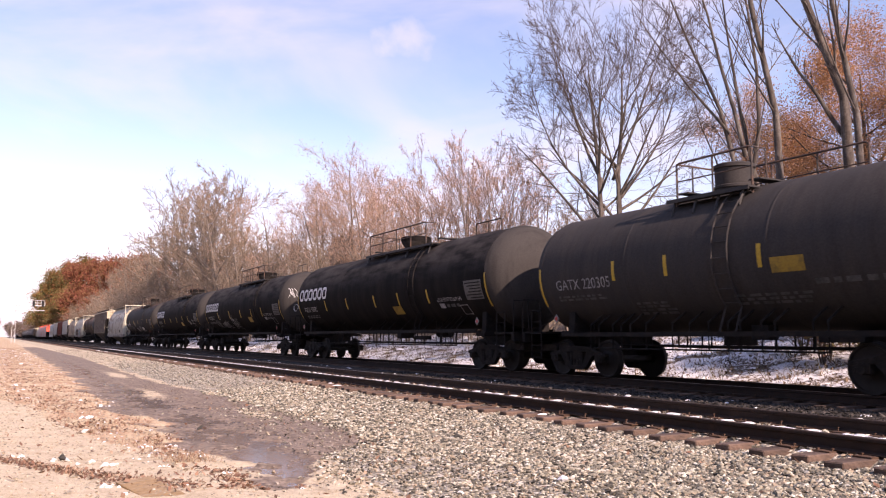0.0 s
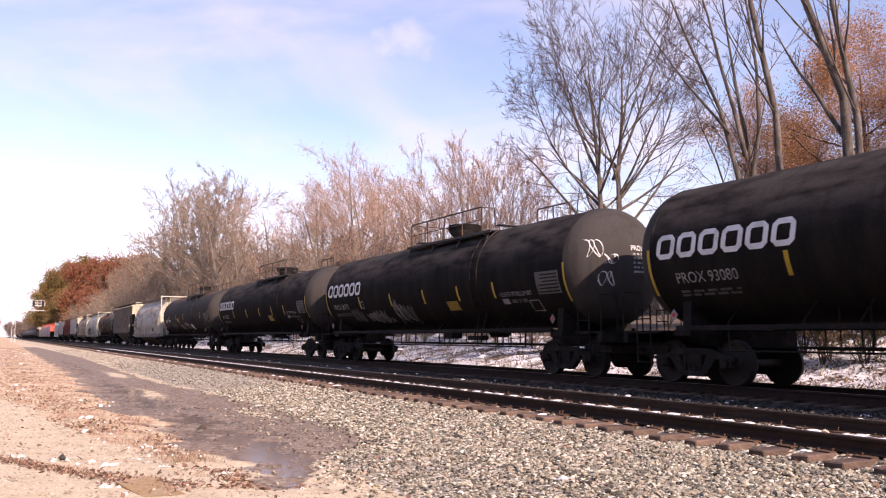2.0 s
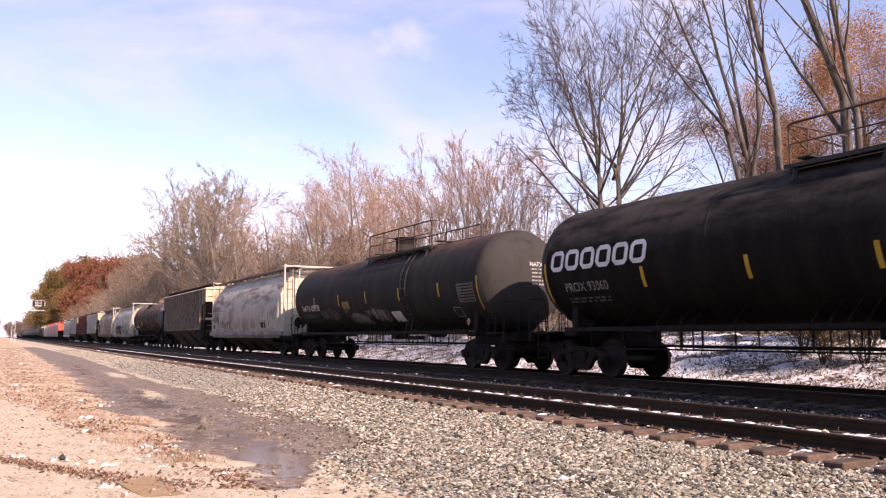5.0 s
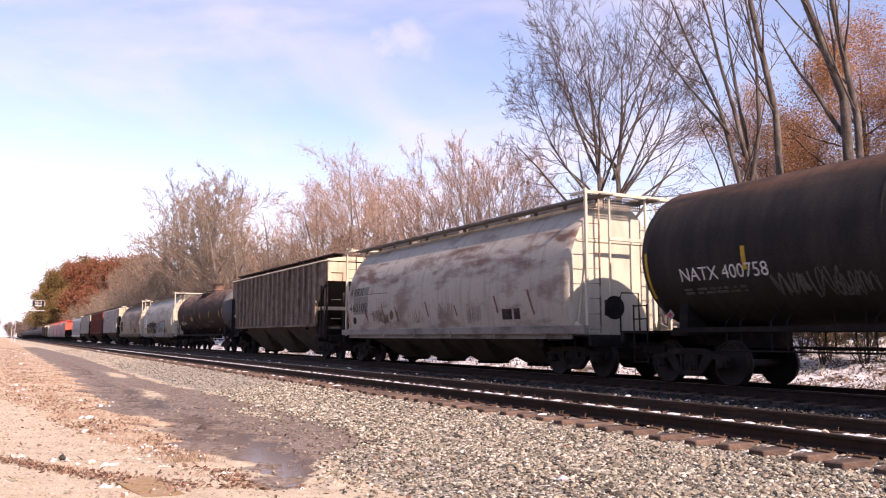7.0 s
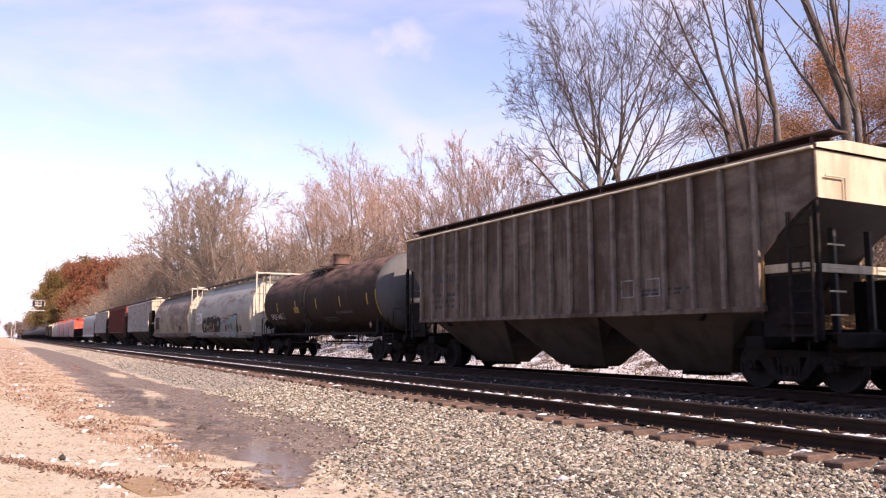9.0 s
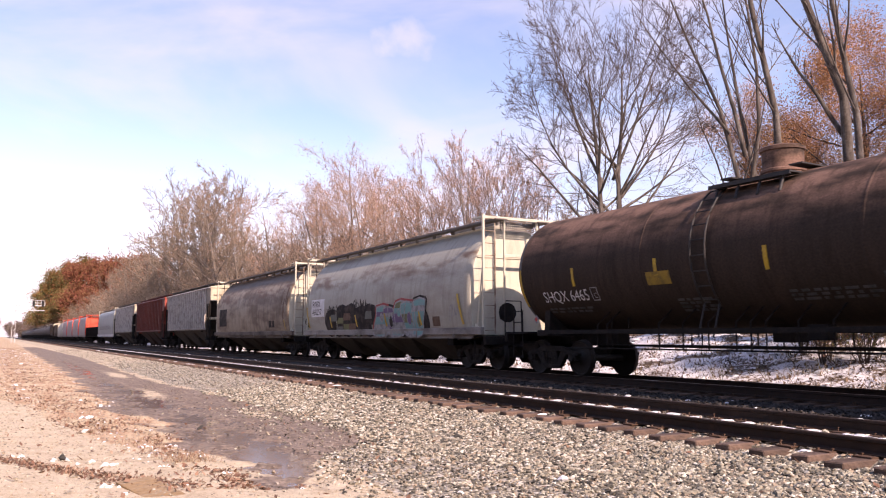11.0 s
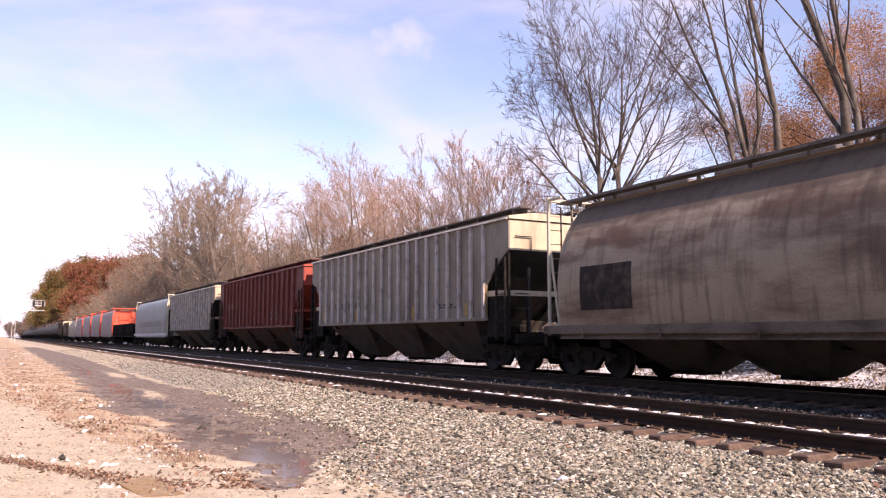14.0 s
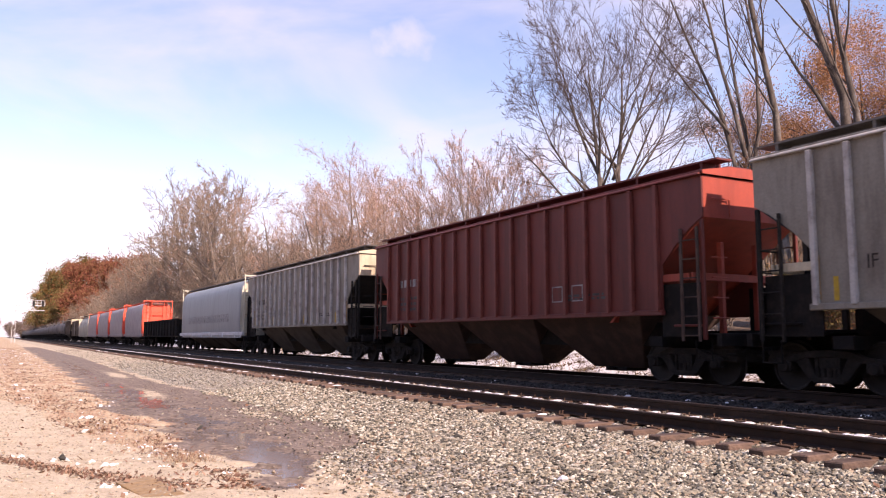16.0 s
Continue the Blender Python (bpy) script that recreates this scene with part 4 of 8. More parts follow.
def scribble(rnd, y, z, w, h, side, stroke=0.035):
    """Looping spray-can strokes with no meaning."""
    out = []
    k = rnd.randint(3, 5)
    for i in range(k):
        cy, cz = y - w * (i + 0.5) / k, z + h / 2 + rnd.uniform(-0.08, 0.08) * h
        a, b, ph = w / k * rnd.uniform(0.45, 0.8), h * rnd.uniform(0.3, 0.55), rnd.uniform(0, 6.28)
        f = rnd.choice((1, 2, 2, 3))
        pts = [(cy + a * math.sin(t * 0.42 + ph), cz + b * math.sin(f * t * 0.42 + ph * 0.6)) for t in range(rnd.randint(9, 16))]
        out.append(ribbon(pts, stroke, side))
    return joined(out)


def logo_blocks(y0, z0, h, side):
    """Six heavy slanted blocks with a slot in each, standing in for a company mark."""
    out = []
    y, w, t = y0, 0.52, 0.115
    for i in range(6):
        a, b, c, d = y - t / 2, y - w + t / 2, z0 + t / 2, z0 + h - t / 2
        k = 0.07
        pts = [(a, c + k), (a, c + h * 0.33), (a, c + h * 0.6), (a, d - k), (a - k, d), (b + k, d), (b, d - k), (b, c + h * 0.6), (b, c + h * 0.33), (b, c + k), (b + k, c), (a - k, c), (a, c + k), (a, c + 0.2)]
        out.append(ribbon([(p - 0.14 * (q - z0), q) for p, q in pts], t, side))
        y -= w + 0.075
    return out


# ---------------------------------------------------------------- tank cars
def tank_side(axis, radius):
    def side(z):
        d = max(-0.98 * radius, min(0.98 * radius, z - axis))
        return -math.sqrt(radius * radius - d * d)
    return side


def tank_body(half, radius, axis, depth, n=40):
    """Cylinder with elliptical heads, as (shell, head, head)."""
    def ring(y, r):
        return [(r * math.cos(6.28318 * k / n), y, axis + r * math.sin(6.28318 * k / n)) for k in range(n)]
    straight = half - depth
    shell = Shape().loft([ring(straight * (-1 + 2 * i / 6), radius) for i in range(7)], caps=False)
    heads = []
    for sg in (-1, 1):
        rings = []
        for i in range(9):
            a = math.pi / 2 * i / 8
            rings.append(ring(sg * (straight + depth * math.sin(a)), max(0.02, radius * math.cos(a))))
        h = Shape().loft(rings, caps=False)
        h.f.append(tuple(range(len(h.v) - n, len(h.v))))
        heads.append(h)
    return shell, heads


def tank_car(middle, paint, label, seed, half=9.1, radius=1.52, axis=2.92, mark=None, number=None, prefix="", near=True, graffiti=0,
             head_paint=None, pitch_half=9.97, deck=(-4.2, 2.0), near_rail=(-0.5, 2.0), far_rail=(-5.2, 2.0), ladder_y=-3.5, number_z=-1.15, number_y=1.55,
             strips=None, panel_y=1.8, rail_high=0.98, rail_wide=1.0, gas=False, strip_z=-0.56, dome_y=0.0, panel_z=-0.68, bulge=0.78):
    rnd = random.Random(seed)
    drop = 0.07 if half > 6 else 0.13
    axis, radius = axis - drop, radius + drop
    car = new_car("tank_car", middle, label, "tank car", "tank cars of the train")
    side = tank_side(axis, radius)
    shell, heads = tank_body(half - 0.78 + bulge, radius, axis, bulge)
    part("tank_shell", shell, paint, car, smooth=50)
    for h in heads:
        part("tank_head", h, head_paint or paint, car, "dusty domed tank end, coloured lighter as sunlit" if head_paint else "", smooth=50)
    # weld bands
    for y in (-half + 0.8, -half * 0.33, half * 0.33, half - 0.8):
        part("weld_band", Shape().loft([[((radius + e) * math.cos(6.28318 * k / 40), y + o, axis + (radius + e) * math.sin(6.28318 * k / 40)) for k in range(40)]
                                        for o, e in ((-0.03, 0.0), (-0.02, 0.006), (0.02, 0.006), (0.03, 0.0))], caps=False), paint, car, smooth=50)
    # stub sills, cradles, sill rails
    ty = half - 1.42 if half > 6 else half - 1.6
    bottom = axis - radius
    for sg in (-1, 1):
        part("stub_sill", Shape().box((0, sg * (half - 1.3), 0.98), (0.36, 3.6, 0.34)), M_IRON, car, bevel=0.012)
        part("body_bolster", Shape().box((0, sg * ty, 1.1), (2.7, 0.5, 0.14), taper=0.98), M_IRON, car, bevel=0.012)
        s = Shape().prism([(-1.2, 1.1), (1.2, 1.1), (1.16, axis - 1.0), (1.0, axis - 1.16), (0.6, bottom + 0.06), (-0.6, bottom + 0.06), (-1.0, axis - 1.16), (-1.16, axis - 1.0)], "y", sg * ty - 0.12, sg * ty + 0.12)
        part("saddle", s, M_IRON, car, bevel=0.012)
        part("end_beam", Shape().box((0, sg * (half + 0.35), 1.0), (2.7, 0.14, 0.24)), M_IRON, car, bevel=0.012)
        part("end_platform", Shape().box((0, sg * (half - 0.1), 1.13), (2.6, 1.1, 0.05)), M_IRON, car)
        part("brake_rigging", Shape().box((0, sg * (half - 0.15), 0.72), (1.7, 0.7, 0.2)).tube([(-1.1, sg * (half + 0.2), 0.62), (1.1, sg * (half + 0.2), 0.62)], 0.03, 6), M_SOOT, car, bevel=0.02)
        for x in (-1.34, 1.34):
            lad = Shape()
            for a in (0.05, 0.48):
                lad.tube([(x, sg * (half - a), 0.42), (x, sg * (half - a), 1.75)], 0.02, 6)
            for z in (0.45, 0.78, 1.1, 1.42, 1.72):
                lad.tube([(x, sg * (half - 0.05), z), (x, sg * (half - 0.48), z)], 0.016, 6)
            part("end_ladder", lad, M_IRON, car)
            rail = Shape().tube([(x, sg * (half + 0.4), 1.12), (x, sg * (half + 0.4), 1.95), (x * 0.98, sg * (half + 0.38), 2.05), (x * 0.6, sg * (half + 0.36), 2.05), (x * 0.58, sg * (half + 0.36), 1.12)], 0.02, 6)
            part("end_rail", rail, M_IRON, car)
    for x in (-1.47, 1.47):
        s = Shape().box((x, 0, bottom - 0.06), (0.09, 2 * ty, 0.1))
        s.tube([(x, -ty + 1.2, 0.74), (x, ty - 1.2, 0.74)], 0.02, 6)
        y = -ty + 1.2
        while y < ty - 1.0:
            s.tube([(x, y, 0.72), (x, y, 1.3), (x * 0.72, y, bottom + 0.42)], 0.02 if half > 6 else 0.026, 5)
            y += rnd.choice((0.35, 0.7, 1.1, 1.7)) if half > 6 else rnd.choice((0.3, 0.5, 0.8))
        part("sill_rail", s, M_IRON, car)
    # brake gear under the tank
    g = Shape()
    g.tube([(0.6, -2.6, 1.14), (0.6, -1.7, 1.14)], 0.15, 12)
    g.box((-0.7, -1.2, 1.1), (0.3, 0.42, 0.3))
    g.box((-0.8, -3.0, 0.98), (0.25, 0.9, 0.14))
    g.tube([(-0.2, -ty, 0.8), (-0.2, ty, 0.8)], 0.03, 6)
    for y in (-4.6, -4.2, 3.8, 4.4):
        g.tube([(-0.9, y, 0.7), (-0.9, y, bottom + 0.3)], 0.02, 5)
    g.box((0, 0.0, bottom - 0.1), (0.5, 0.5, 0.4))
    part("brake_gear", g, M_IRON, car, bevel=0.01)
    # dome, platform and railing on top
    top = axis + radius
    d = Shape()
    n = 20
    rd, hd = (0.42, 0.62)
    bowl = ((-0.3, 0.3), (0.0, 0.4), (0.2, 0.56), (0.32, 0.6), (0.44, 0.6), (0.46, 0.55))
    d.loft([[(r * math.cos(6.28318 * k / n), dome_y + r * math.sin(6.28318 * k / n), top + z) for k in range(n)] for z, r in bowl if mark]) if mark else d.loft([[(r * math.cos(6.28318 * k / n), dome_y + r * math.sin(6.28318 * k / n), top + z) for k in range(n)] for z, r in ((-0.15, rd), (0.05, rd), (0.07, rd * 1.06), (0.12, rd * 1.06), (0.14, rd * 0.97), (hd - 0.12, rd * 1.0), (hd - 0.1, rd * 1.08), (hd - 0.03, rd * 1.08), (hd, rd * 0.95))])
    part("dome_housing", d, paint if paint is not M_RUSTTOP else M_BLACK, car, smooth=35)
    plat = Shape()
    mid, run = (deck[0] + deck[1]) / 2, deck[1] - deck[0]
    for x in (-0.94, 0.94):
        plat.box((x, mid, top - 0.17), (0.36, run, 0.035))
        plat.box((x * 1.19, mid, top - 0.19), (0.035, run, 0.08))
        for k in range(4):
            y = deck[0] + 0.2 + (run - 0.4) * k / 3
            plat.tube([(x * 1.1, y, top - 0.18), (x * 1.25, y, axis + math.sqrt(max(0, radius ** 2 - (x * 1.25) ** 2)))], 0.03, 6)
    for y in (deck[0] + 0.15, deck[1] - 0.15):
        plat.box((0, y, top + 0.03), (1.5, 0.3, 0.03))
    part("platform", plat, M_LADDER, car)
    hgt = rail_high
    for x, ends in ((-1.02 * rail_wide, near_rail), (1.02 * rail_wide, far_rail)):
        if not ends:
            continue
        r = Shape()
        r.tube([(x, ends[0], top - 0.3), (x, ends[0], top + hgt - 0.05), (x, ends[0] + 0.06, top + hgt), (x, ends[1] - 0.06, top + hgt), (x, ends[1], top + hgt - 0.05), (x, ends[1], top - 0.3)], 0.026, 6)
        r.tube([(x, ends[0], top + 0.55 * hgt - 0.1), (x, ends[1], top + 0.55 * hgt - 0.1)], 0.016, 6)
        n_posts = max(1, int((ends[1] - ends[0]) / 1.4))
        for k in range(1, n_posts + 1):
            y = ends[0] + (ends[1] - ends[0]) * k / (n_posts + 1)
            r.tube([(x, y, top - 0.28), (x, y, top + hgt)], 0.022, 6)
        part("railing", r, M_RAILING, car)
    if near_rail:
        y = near_rail[1]
        r = Shape().tube([(-1.02 * rail_wide, y, top + hgt - 0.01), (-0.4, y, top + hgt - 0.01), (0.4, y, top + hgt - 0.01), (1.02 * rail_wide, y, top + hgt - 0.01)], 0.022, 6)
        r.tube([(-0.38, y, top + 0.02), (-0.38, y, top + hgt)], 0.02, 6)
        r.tube([(0.38, y, top + 0.02), (0.38, y, top + hgt)], 0.02, 6)
        part("railing", r, M_RAILING, car)
        y = near_rail[0]
        r = Shape().tube([(-1.02 * rail_wide, y, top + hgt - 0.01), (-0.45, y, top + hgt - 0.01), (-0.43, y, top + 0.02)], 0.02, 6)
        part("railing", r, M_RAILING, car)
    # curved side ladders up to the platform
    for sx in (-1, 1):
        lad = Shape()
        for y in (ladder_y - 0.2, ladder_y + 0.2):
            pts = []
            for i in range(12):
                a = 1.05 - i * 0.16
                pts.append((sx * (radius + 0.07) * math.cos(a), y, axis + (radius + 0.07) * math.sin(a)))
            pts.append((sx * 1.47, y, 1.0))
            lad.tube(pts, 0.022, 6)
        for i in range(9):
            a = 0.95 - i * 0.2
            p = (sx * (radius + 0.07) * math.cos(a), axis + (radius + 0.07) * math.sin(a))
            lad.tube([(p[0], ladder_y - 0.2, p[1]), (p[0], ladder_y + 0.2, p[1])], 0.014, 5)
        part("side_ladder", lad, paint if paint in (M_BLACK, M_GREYTANK) else M_LADDER, car)
    running_gear(car, ty, half + 0.87 if pitch_half > 9 else half + 0.8, near)
    if not near and not mark:
        return car
    # reflective strips and stencils on the side towards the camera
    body_axis, axis = axis, axis + drop
    ys = strips or [half - 3.0 - (2 * half - 4.6) * i / 4 for i in range(5)]
    for i, y in enumerate(ys):
        hgt = 0.46
        part("reflective_strip", patch(y - 0.05, y + 0.05, axis + strip_z, axis + strip_z + hgt, side), M_YELLOW, car)
    for sg in (-1, 1):
        pts = [(sg * (half - 0.74), axis - 1.0 + 0.1 * i) for i in range(11)]
        part("reflective_strip", ribbon(pts, 0.075, side, 0.01), M_YELLOW, car)
    part("yellow_panel", patch(panel_y, panel_y + 0.72, axis + panel_z, axis + panel_z + 0.29, side, lean=0.03), M_YELLOWPANEL, car, "dirty yellow stencil panel")
    long = half > 8.5
    if long:
        table = part("stencil_table", patch(-half + 2.0, -half + 0.98, axis - 0.77, axis - 0.18, side, 0.006), M_TABLE, car, "grey table of worn stencilled lines")
        for r in range(6):
            part("table_line", patch(-half + 1.03, -half + 1.95 - rnd.uniform(0, 0.25), axis - 0.28 - 0.09 * r, axis - 0.245 - 0.09 * r, side, 0.012), M_IRON, table)
    stencil("stencil_panel", bars(rnd, half - number_y, half - number_y - 1.6, axis + number_z - 0.2, 2, 0.05, side), M_DIM, car)
    if gas:
        lettering(car, "cargo_stencil", "LIQUEFIED PETROLEUM GAS", -half + 3.9, axis - 0.76, 0.12, side, M_DULLWHITE, 0.72, "white stencilled cargo words")
        part("white_patch", patch(-half + 3.5, -half + 3.84, axis - 0.97, axis - 0.82, side), M_DULLWHITE, car, "small white painted patch")
        stencil("stencil_panel", bars(rnd, -half + 3.4, -half + 2.7, axis - 0.95, 1, 0.1, side), M_DIM, car)
    elif not long:
        stencil("stencil_panel", bars(rnd, -2.9, -4.6, axis - 0.84, 1, 0.1, side), M_DIM, car)
        stencil("stencil_panel", bars(rnd, 1.84, 0.94, axis - 1.05, 4, 0.05, side), M_DIM, car)
        stencil("stencil_panel", bars(rnd, -1.0, -2.6, axis - 1.0, 3, 0.05, side), M_DIM, car)
    for sg in (-1, 1):
        y = sg * (half - 1.35)
        s = Shape().add([(-1.48, y, 1.36), (-1.48, y - 0.11, 1.48), (-1.48, y, 1.6), (-1.48, y + 0.11, 1.48), (-1.49, y, 1.36), (-1.49, y - 0.11, 1.48), (-1.49, y, 1.6), (-1.49, y + 0.11, 1.48)],
                        [(0, 1, 2, 3), (4, 5, 6, 7), (0, 1, 5, 4), (1, 2, 6, 5), (2, 3, 7, 6), (3, 0, 4, 7)])
        pl = part("placard", s, M_DULLWHITE, car, "white diamond hazard placard")
        part("placard_centre", Shape().box((-1.493, y, 1.48), (0.008, 0.09, 0.09), Euler((radians(45), 0, 0)).to_matrix()), M_RED, pl)
    s = Shape()
    for a, b in (((-half + 2.57), (-half + 2.1)),):
        for q in ((b, a, axis - 1.2, axis - 1.18), (b, a, axis - 0.92, axis - 0.9), (b, b + 0.025, axis - 1.2, axis - 0.9), (a - 0.025, a, axis - 1.2, axis - 0.9)):
            t = patch(*q, side)
            s.add(t.v, t.f)
    if long:
        part("outlined_box", s, M_DULLWHITE, car)
    if mark:
        for block in logo_blocks(half - 0.97, axis - 0.24, 0.53, side):
            part("mark_block", block, M_WHITE, car, "bold white block of a company mark")
    if number:
        y0 = half - number_y
        if prefix:
            lettering(car, "car_number", prefix + " " + number, y0, axis + number_z, 0.22 if mark else 0.27, side, M_DULLWHITE if mark else M_WHITE, 0.95, "white stencilled car number")
        else:
            lettering(car, "car_number", "GATX " + number, y0, axis + number_z, 0.255, side, M_DULLWHITE, 0.95, "white stencilled car number")
        if prefix == "SHQX":
            y2 = y0 - 1.95
            part("outlined_box", joined([patch(y2 - 0.26, y2, axis + number_z + q, axis + number_z + q + 0.025, side) for q in (-0.02, 0.28)] + [patch(y2 - q, y2 - q + 0.025, axis + number_z - 0.02, axis + number_z + 0.305, side) for q in (0.025, 0.26)]), M_DULLWHITE, car)
            lettering(car, "class_letter", "C", y2 - 0.08, axis + number_z + 0.04, 0.13, side, M_DULLWHITE, 1.0, "small white stencilled letter")
        # the same on the end that faces the camera
        def on_head(xx, zz):
            k = max(0.02, 1 - (xx * xx + (zz - body_axis) ** 2) / radius ** 2)
            return (xx, -(half - 0.78 + bulge * math.sqrt(k)) - 0.012, zz)
        words = lettering(car, "end_number", (prefix or "GATX") + " " + number, 0, 0, 0.13, side, M_WHITE, 0.95, "white stencilled number on the tank end")
        for v in words.data.vertices:
            v.co = on_head(-0.1 - v.co.y, axis + 0.3 + v.co.z)
        out = Shape()
        for r in range(1, 6):
            for q in range(4):
                x0 = -0.05 + q * 0.13 + rnd.uniform(0, 0.02)
                z0 = axis + 0.3 - r * 0.115
                w, h = rnd.uniform(0.07, 0.12), 0.05
                out.add([on_head(xx, zz) for xx, zz in ((x0, z0), (x0 + w, z0), (x0 + w, z0 + h), (x0, z0 + h))], [(0, 1, 2, 3)])
        stencil("end_stencil", out, M_DULLWHITE, car)
    if graffiti == 2:
        for gy, gw, gz, gh in ((6.05, 0.62, 1.6, 0.6), (5.5, 0.5, 1.55, 0.6), (4.6, 0.55, 1.58, 0.42), (4.1, 0.6, 1.55, 0.45), (3.45, 0.6, 1.55, 0.46), (2.95, 0.45, 1.55, 0.2), (2.05, 0.5, 1.55, 0.85), (1.6, 0.55, 1.52, 0.7), (1.1, 0.55, 1.5, 0.62)):
            part("graffiti", scribble(rnd, gy, gz, gw, gh, side, 0.024), M_TABLE if gy > 5 else M_DULLWHITE, car, "pale scribbled spray-paint graffiti")
        part("outlined_box", joined([patch(4.57, 4.83, z0, z0 + 0.03, side) for z0 in (2.13, 2.38)] + [patch(y0, y0 + 0.03, 2.13, 2.41, side) for y0 in (4.57, 4.8)]), M_DULLWHITE, car)
    if graffiti == 6:
        for gy, gw, gz, gh in ((5.3, 0.7, 1.8, 0.4), (4.7, 0.75, 1.75, 0.5), (4.0, 0.7, 1.72, 0.42), (2.6, 0.7, 1.95, 0.45), (2.1, 0.7, 1.55, 0.42), (1.5, 0.7, 1.52, 0.5), (0.85, 0.6, 1.52, 0.4),
                               (0.3, 0.9, 1.85, 0.2), (-0.3, 0.8, 1.6, 0.55), (-0.95, 0.75, 1.55, 0.5)):
            part("graffiti", scribble(rnd, gy, gz, gw, gh, side, 0.026), M_TABLE if gy > 2.3 else M_DULLWHITE, car, "pale scribbled spray-paint graffiti")
        part("white_patch", patch(-2.75, -1.95, 1.58, 1.95, side), M_WHITE, car, "white painted patch")
    if graffiti == 2:
        # loops of white paint on the end that faces the camera
        for x0, z0, w, h in ((-1.25, 0.1, 0.36, 0.45), (-0.86, -0.06, 0.34, 0.24), (-1.02, -0.62, 0.42, 0.36)):
            pts = []
            for i in range(40):
                pts.append((x0 + w * (i / 39) + 0.07 * math.sin(i * 0.62), axis + z0 + h * (0.5 + 0.5 * math.sin(i * 0.43 + x0 * 9))))
            vs, fs = [], []
            for i, (px, pz) in enumerate(pts):
                vs += [on_head(px + o, pz + o) for o in (-0.009, 0.009)]
                if i:
                    fs.append((2 * i - 2, 2 * i - 1, 2 * i + 1, 2 * i))
            part("graffiti", Shape().add(vs, fs), M_WHITE, car, "white scribble on the tank end")
    return car


# ---------------------------------------------------------------- covered hoppers
def bays(car, count, span, top, mat, half_w=1.42, low=0.24, foot=1.15, sill=0.8):
    step = span / count
    part("under_frame", Shape().box((0, 0, (sill + top) / 2), (1.5, span - 0.3, top - sill)), M_IRON, car)
    for i in range(count):
        y = -span / 2 + step * (i + 0.5)
        s = Shape()
        a = step / 2
        s.loft([[(-half_w, y - a, top), (half_w, y - a, top), (half_w, y + a, top), (-half_w, y + a, top)],
                [(-0.25, y - foot, low), (0.25, y - foot, low), (0.25, y + foot, low), (-0.25, y + foot, low)]])
        bay = part("hopper_bay", s, mat, car, "sloping hopper bay, dusty and dark", bevel=0.015)
        g = Shape().box((0, y, low - 0.03), (0.7, 0.8, 0.1))
        g.tube([(-0.6, y, low - 0.02), (0.6, y, low - 0.02)], 0.03, 6)
        part("outlet_gate", g, M_IRON, bay, bevel=0.01)


def end_sills(car, inner, half, mat, z=0.95):
    for sg in (-1, 1):
        s = Shape()
        s.box((0, sg * (inner + half) / 2, z - 0.05), (0.42, abs(half - inner) + 0.6, 0.34))
        s.box((0, sg * half, z), (2.9, 0.14, 0.26))
        s.box((0, sg * (half - 0.75), z + 0.12), (2.7, 1.3, 0.04))
        s.box((0, sg * (inner + 0.2), z - 0.04), (2.7, 0.4, 0.24))
        part("end_sill", s, mat, car, bevel=0.012)
        part("brake_rigging", Shape().box((0, sg * (half - 0.45), z - 0.33), (1.9, 0.9, 0.26)).tube([(-1.25, sg * (half - 0.02), z - 0.3), (1.25, sg * (half - 0.02), z - 0.3)], 0.03, 6), M_SOOT, car, bevel=0.02)
        for x in (-1.38, 1.38):
            y = sg * (half - 0.25)
            part("step_stirrup", Shape().tube([(x, y, z), (x, y, z - 0.42), (x, y - sg * 0.42, z - 0.42), (x, y - sg * 0.42, z)], 0.022, 6), mat, car)


def corner_ladder(car, x, y, z0, z1, mat, sg, width=0.46, r=0.038):
    s = Shape()
    for a in (0.0, width):
        s.tube([(x, y - sg * a, z0), (x, y - sg * a, z1)], r, 6)
    z = z0 + 0.12
    while z < z1:
        s.tube([(x, y, z), (x, y - sg * width, z)], 0.016, 6)
        z += 0.4
    part("ladder", s, mat, car)


